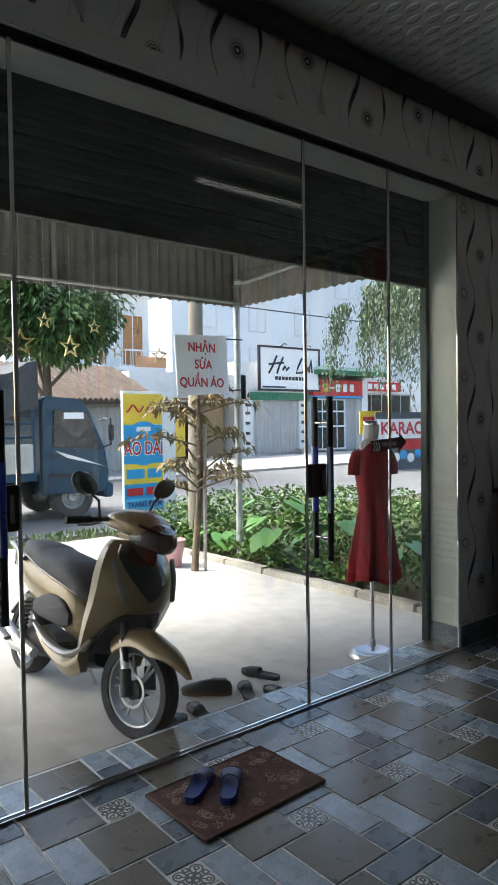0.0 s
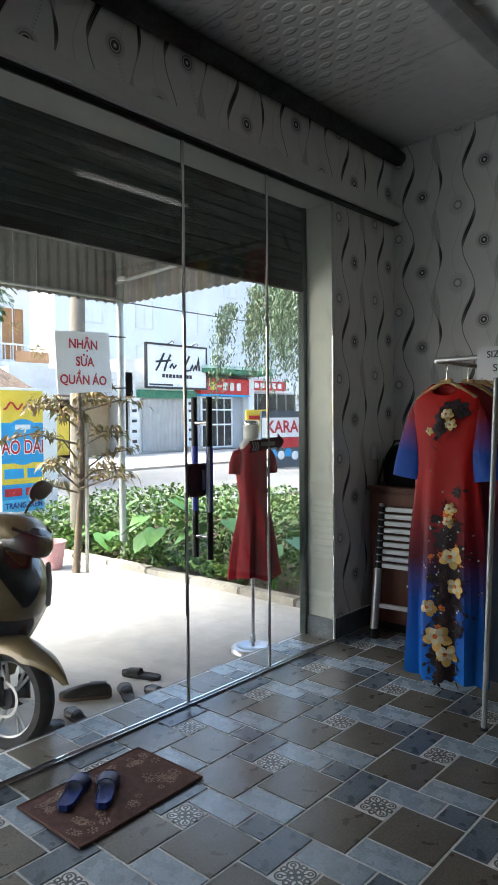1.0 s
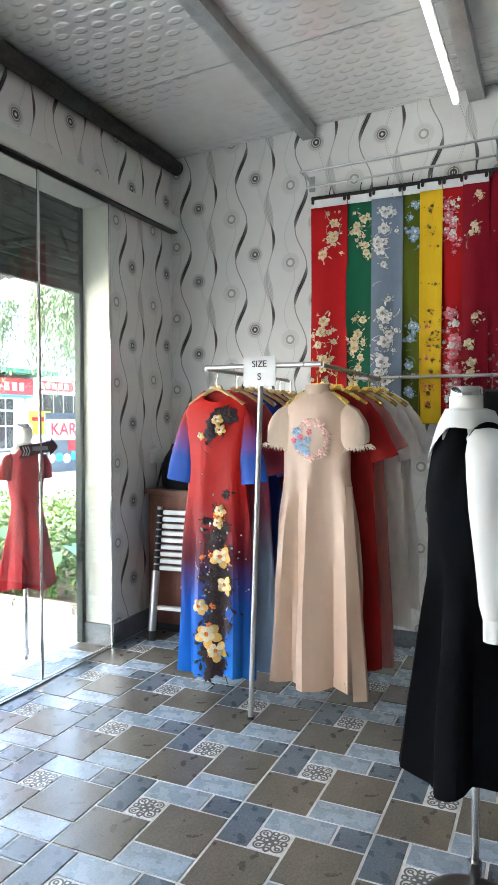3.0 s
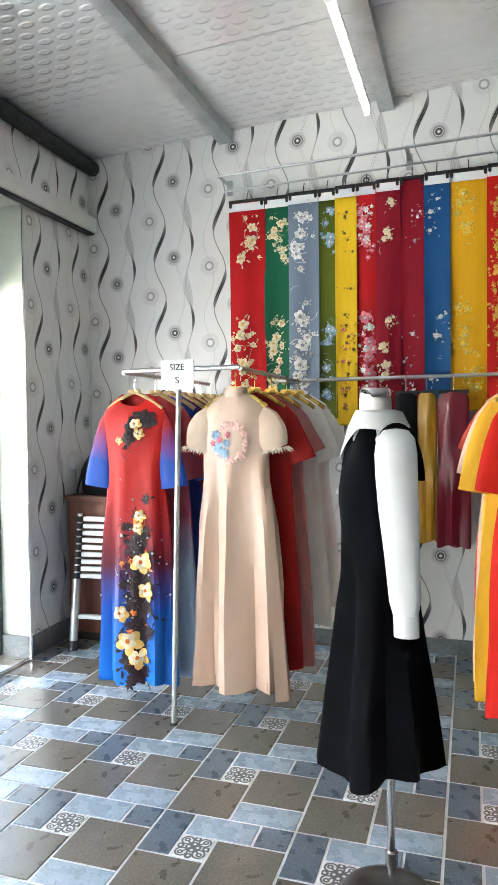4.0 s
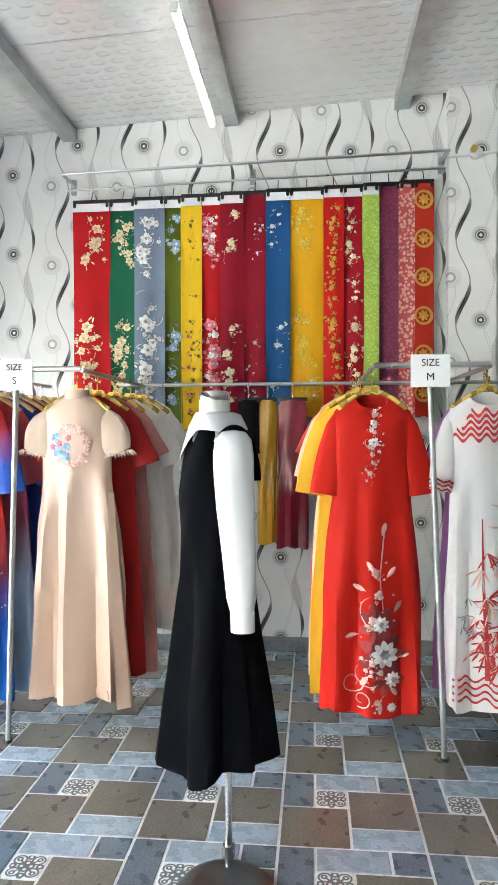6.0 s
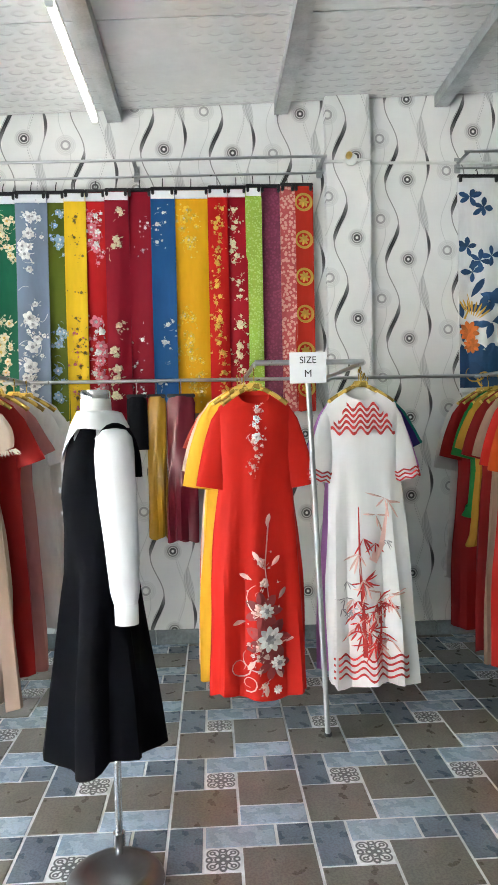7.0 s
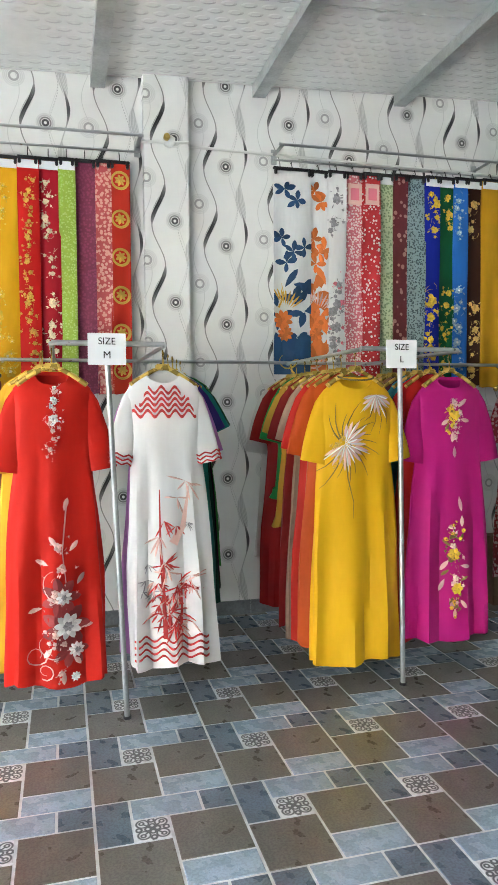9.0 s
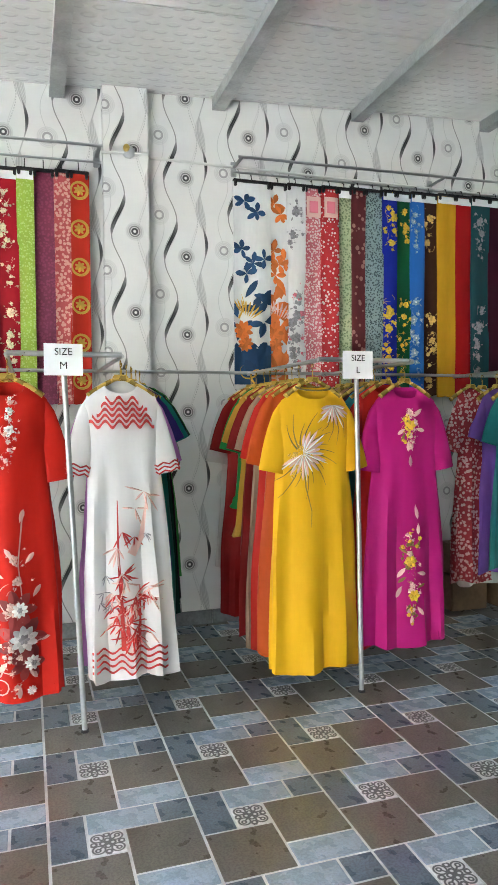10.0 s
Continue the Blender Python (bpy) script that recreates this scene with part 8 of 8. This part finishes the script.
steer = Matrix.Translation((-0.2, 0, 0)) @ Matrix.Rotation(radians(19), 4, "Z") @ Matrix.Translation((0.2, 0, 0))
for ob in sc.children:
    if ob.name.split(".")[0] in ("head_cowl", "headlamp", "reflector", "cowl_trim", "handlebar", "grip", "brake_lever", "mirror_stem", "mirror"):
        ob.data.transform(steer)
# floor board, seat, rear body
skinned("floor_board", [(-0.80, 0.29, 0.10, 0.05), (-0.62, 0.27, 0.14, 0.04), (-0.42, 0.27, 0.15, 0.04), (-0.25, 0.34, 0.12, 0.07)], M["black"], sc)
for k in range(5):
    rodpart("floor_rib", [(-0.64 + 0.06 * k, -0.13, 0.312), (-0.64 + 0.06 * k, 0.13, 0.312)], 0.006, M["rubber"], sc, n=6)
for s in (-1, 1):
    bm = bmesh.new(); add_rod(bm, [tuple(p[:3]) for p in flowing(((-0.20, s * 0.17, 0.44), (-0.30, s * 0.178, 0.36), (-0.44, s * 0.178, 0.315), (-0.66, s * 0.17, 0.32), (-0.86, s * 0.165, 0.38)), 4)], [0.012 + 0.02 * math.sin(math.pi * u) for u in np.linspace(0.1, 0.95, 17)], 12, 0.6)
    part("side_sill", bm, silver, sc)
    skinned("side_cover", [(-0.56, 0.455, 0.012, 0.03), (-0.63, 0.475, 0.035, 0.075), (-0.76, 0.49, 0.045, 0.085), (-0.90, 0.475, 0.04, 0.065), (-1.0, 0.455, 0.012, 0.03)], seatm, sc, 22, 2.2, s * 0.112, "dark grey side cover")
skinned("rear_body", [(-0.50, 0.44, 0.06, 0.12), (-0.60, 0.50, 0.115, 0.16), (-0.78, 0.54, 0.14, 0.15), (-1.0, 0.58, 0.148, 0.13), (-1.22, 0.635, 0.13, 0.10), (-1.42, 0.68, 0.085, 0.06), (-1.52, 0.70, 0.03, 0.025)], bronze, sc)
skinned("seat", [(-0.45, 0.585, 0.05, 0.03), (-0.53, 0.635, 0.115, 0.075), (-0.66, 0.675, 0.145, 0.09), (-0.82, 0.695, 0.15, 0.085), (-0.97, 0.715, 0.148, 0.075), (-1.04, 0.735, 0.142, 0.07), (-1.2, 0.75, 0.12, 0.06), (-1.36, 0.765, 0.05, 0.03)], seatm, sc)
rodpart("seat_seam", [(x, -w * 1.005, z) for x, z, w in ((-0.52, 0.60, 0.11), (-0.66, 0.64, 0.143), (-0.82, 0.665, 0.149), (-0.97, 0.69, 0.147), (-1.2, 0.73, 0.12))], 0.006, silver, sc, n=6)
rodpart("shock", [(-1.12, -0.12, 0.28), (-1.06, -0.13, 0.50)], 0.024, M["galv"], sc, n=12)
for k in range(7):
    bm = bmesh.new(); add_lathe(bm, [(0.026, -0.006), (0.036, 0.0), (0.026, 0.006)], 14, (-1.115 + 0.008 * k, -0.122 - 0.001 * k, 0.30 + 0.027 * k))
    part("spring_coil", bm, M["dark"], sc)
rodpart("grab_rail", [(-1.18, -0.12, 0.70), (-1.42, -0.11, 0.765), (-1.50, 0, 0.775), (-1.42, 0.11, 0.765), (-1.18, 0.12, 0.70)], 0.018, silver, sc)
skinned("tail_lamp", [(-1.48, 0.64, 0.06, 0.03), (-1.53, 0.645, 0.03, 0.02)], M["sign_red"], sc)
skinned("engine", [(-0.85, 0.24, 0.07, 0.07), (-1.0, 0.24, 0.10, 0.09), (-1.22, 0.24, 0.09, 0.08), (-1.34, 0.24, 0.05, 0.05)], M["dark"], sc)
bm = bmesh.new(); add_rod(bm, [(-0.9, -0.13, 0.2), (-1.1, -0.15, 0.22), (-1.5, -0.16, 0.34)], [0.03, 0.05, 0.045], 14)
part("exhaust", bm, M["steel"], sc)
bm = bmesh.new(); add_rod(bm, [(-1.1, -0.205, 0.245), (-1.45, -0.21, 0.345)], [0.03, 0.03], 10, 0.4)
part("heat_shield", bm, silver, sc)
bm = bmesh.new(); add_rod(bm, [(-1.18, 0.10, 0.62), (-1.5, 0.06, 0.40), (-1.55, 0.0, 0.30)], [0.05, 0.04, 0.03], 10, 0.5)
part("rear_mudguard", bm, M["black"], sc)
rodpart("side_stand", [(-0.72, 0.10, 0.2), (-0.76, 0.22, 0.0)], 0.012, M["steel"], sc)
rodpart("bag_hook_strap", [(-0.30, 0.05, 0.82), (-0.36, 0.05, 0.74), (-0.40, 0.04, 0.64)], 0.015, C["pink"], sc)

# ---- floor tiles ----
window_light("sky_by_the_front", (F + 0.10, -1.95, 1.13), (F + 3, -1.95, 1.13), 6.8, 2.15, SKY_WATTS)
PATCHES = ((0, 0.25, 0.5, 1, 0), (0.25, 0.75, 0.75, 1, 1), (0.75, 1, 0.75, 1, 0), (0.25, 0.5, 0.5, 0.75, 3),
           (0, 0.5, 0, 0.5, 2), (0.5, 1, 0.25, 0.75, 2), (0.5, 1, 0, 0.25, 1))
tile_meshes = {}


def tile_mesh(x0, x1, y0, y1):
    """One 50 cm tile with its seven patches, cut to a window; its origin is the middle of the stencilled patch."""
    key = (round(x0, 3), round(x1, 3), round(y0, 3), round(y1, 3))
    if key not in tile_meshes:
        bm = bmesh.new()
        g = 0.0052
        for a, b, c, d, k in PATCHES:
            p = [max(x0, a * 0.5 + g), min(x1, b * 0.5 - g), max(y0, c * 0.5 + g), min(y1, d * 0.5 - g)]
            if p[1] - p[0] < 0.01 or p[3] - p[2] < 0.01:
                continue
            s = 0.002
            rings = []
            for q, h in ((0.0, -0.0040), (0.0, -0.0012), (s, 0.0)):
                rings.append([Vector((x - 0.1875, y - 0.3125, h)) for x, y in ((p[0] + q, p[2] + q), (p[1] - q, p[2] + q), (p[1] - q, p[3] - q), (p[0] + q, p[3] - q))])
            n0 = len(bm.faces)
            add_loft(bm, rings, cap0=False)
            bm.faces.ensure_lookup_table()
            for f in bm.faces[n0:]:
                f.material_index = k
        bmesh.ops.recalc_face_normals(bm, faces=bm.faces[:])
        me = bpy.data.meshes.new("floor_tile")
        bm.to_mesh(me)
        bm.free()
        for k in ("slate", "pale", "brown", "deco"):
            me.materials.append(M[k])
        tile_meshes[key] = me
    return tile_meshes[key]


for i in range(-8, 10):
    for j in range(-11, 6):
        cx, cy = 0.5 * i, 0.5 * j
        tx, ty = cx - 0.1875, cy - 0.3125
        w = (max(0, F - 0.25 - tx), min(0.5, RIGHT - tx), max(0, BACK - ty), min(0.5, W - ty))
        if w[1] - w[0] < 0.02 or w[3] - w[2] < 0.02:
            continue
        t = new("floor_tile", tile_mesh(*w))
        t.location = (cx, cy, 0)
        t.parent = slab
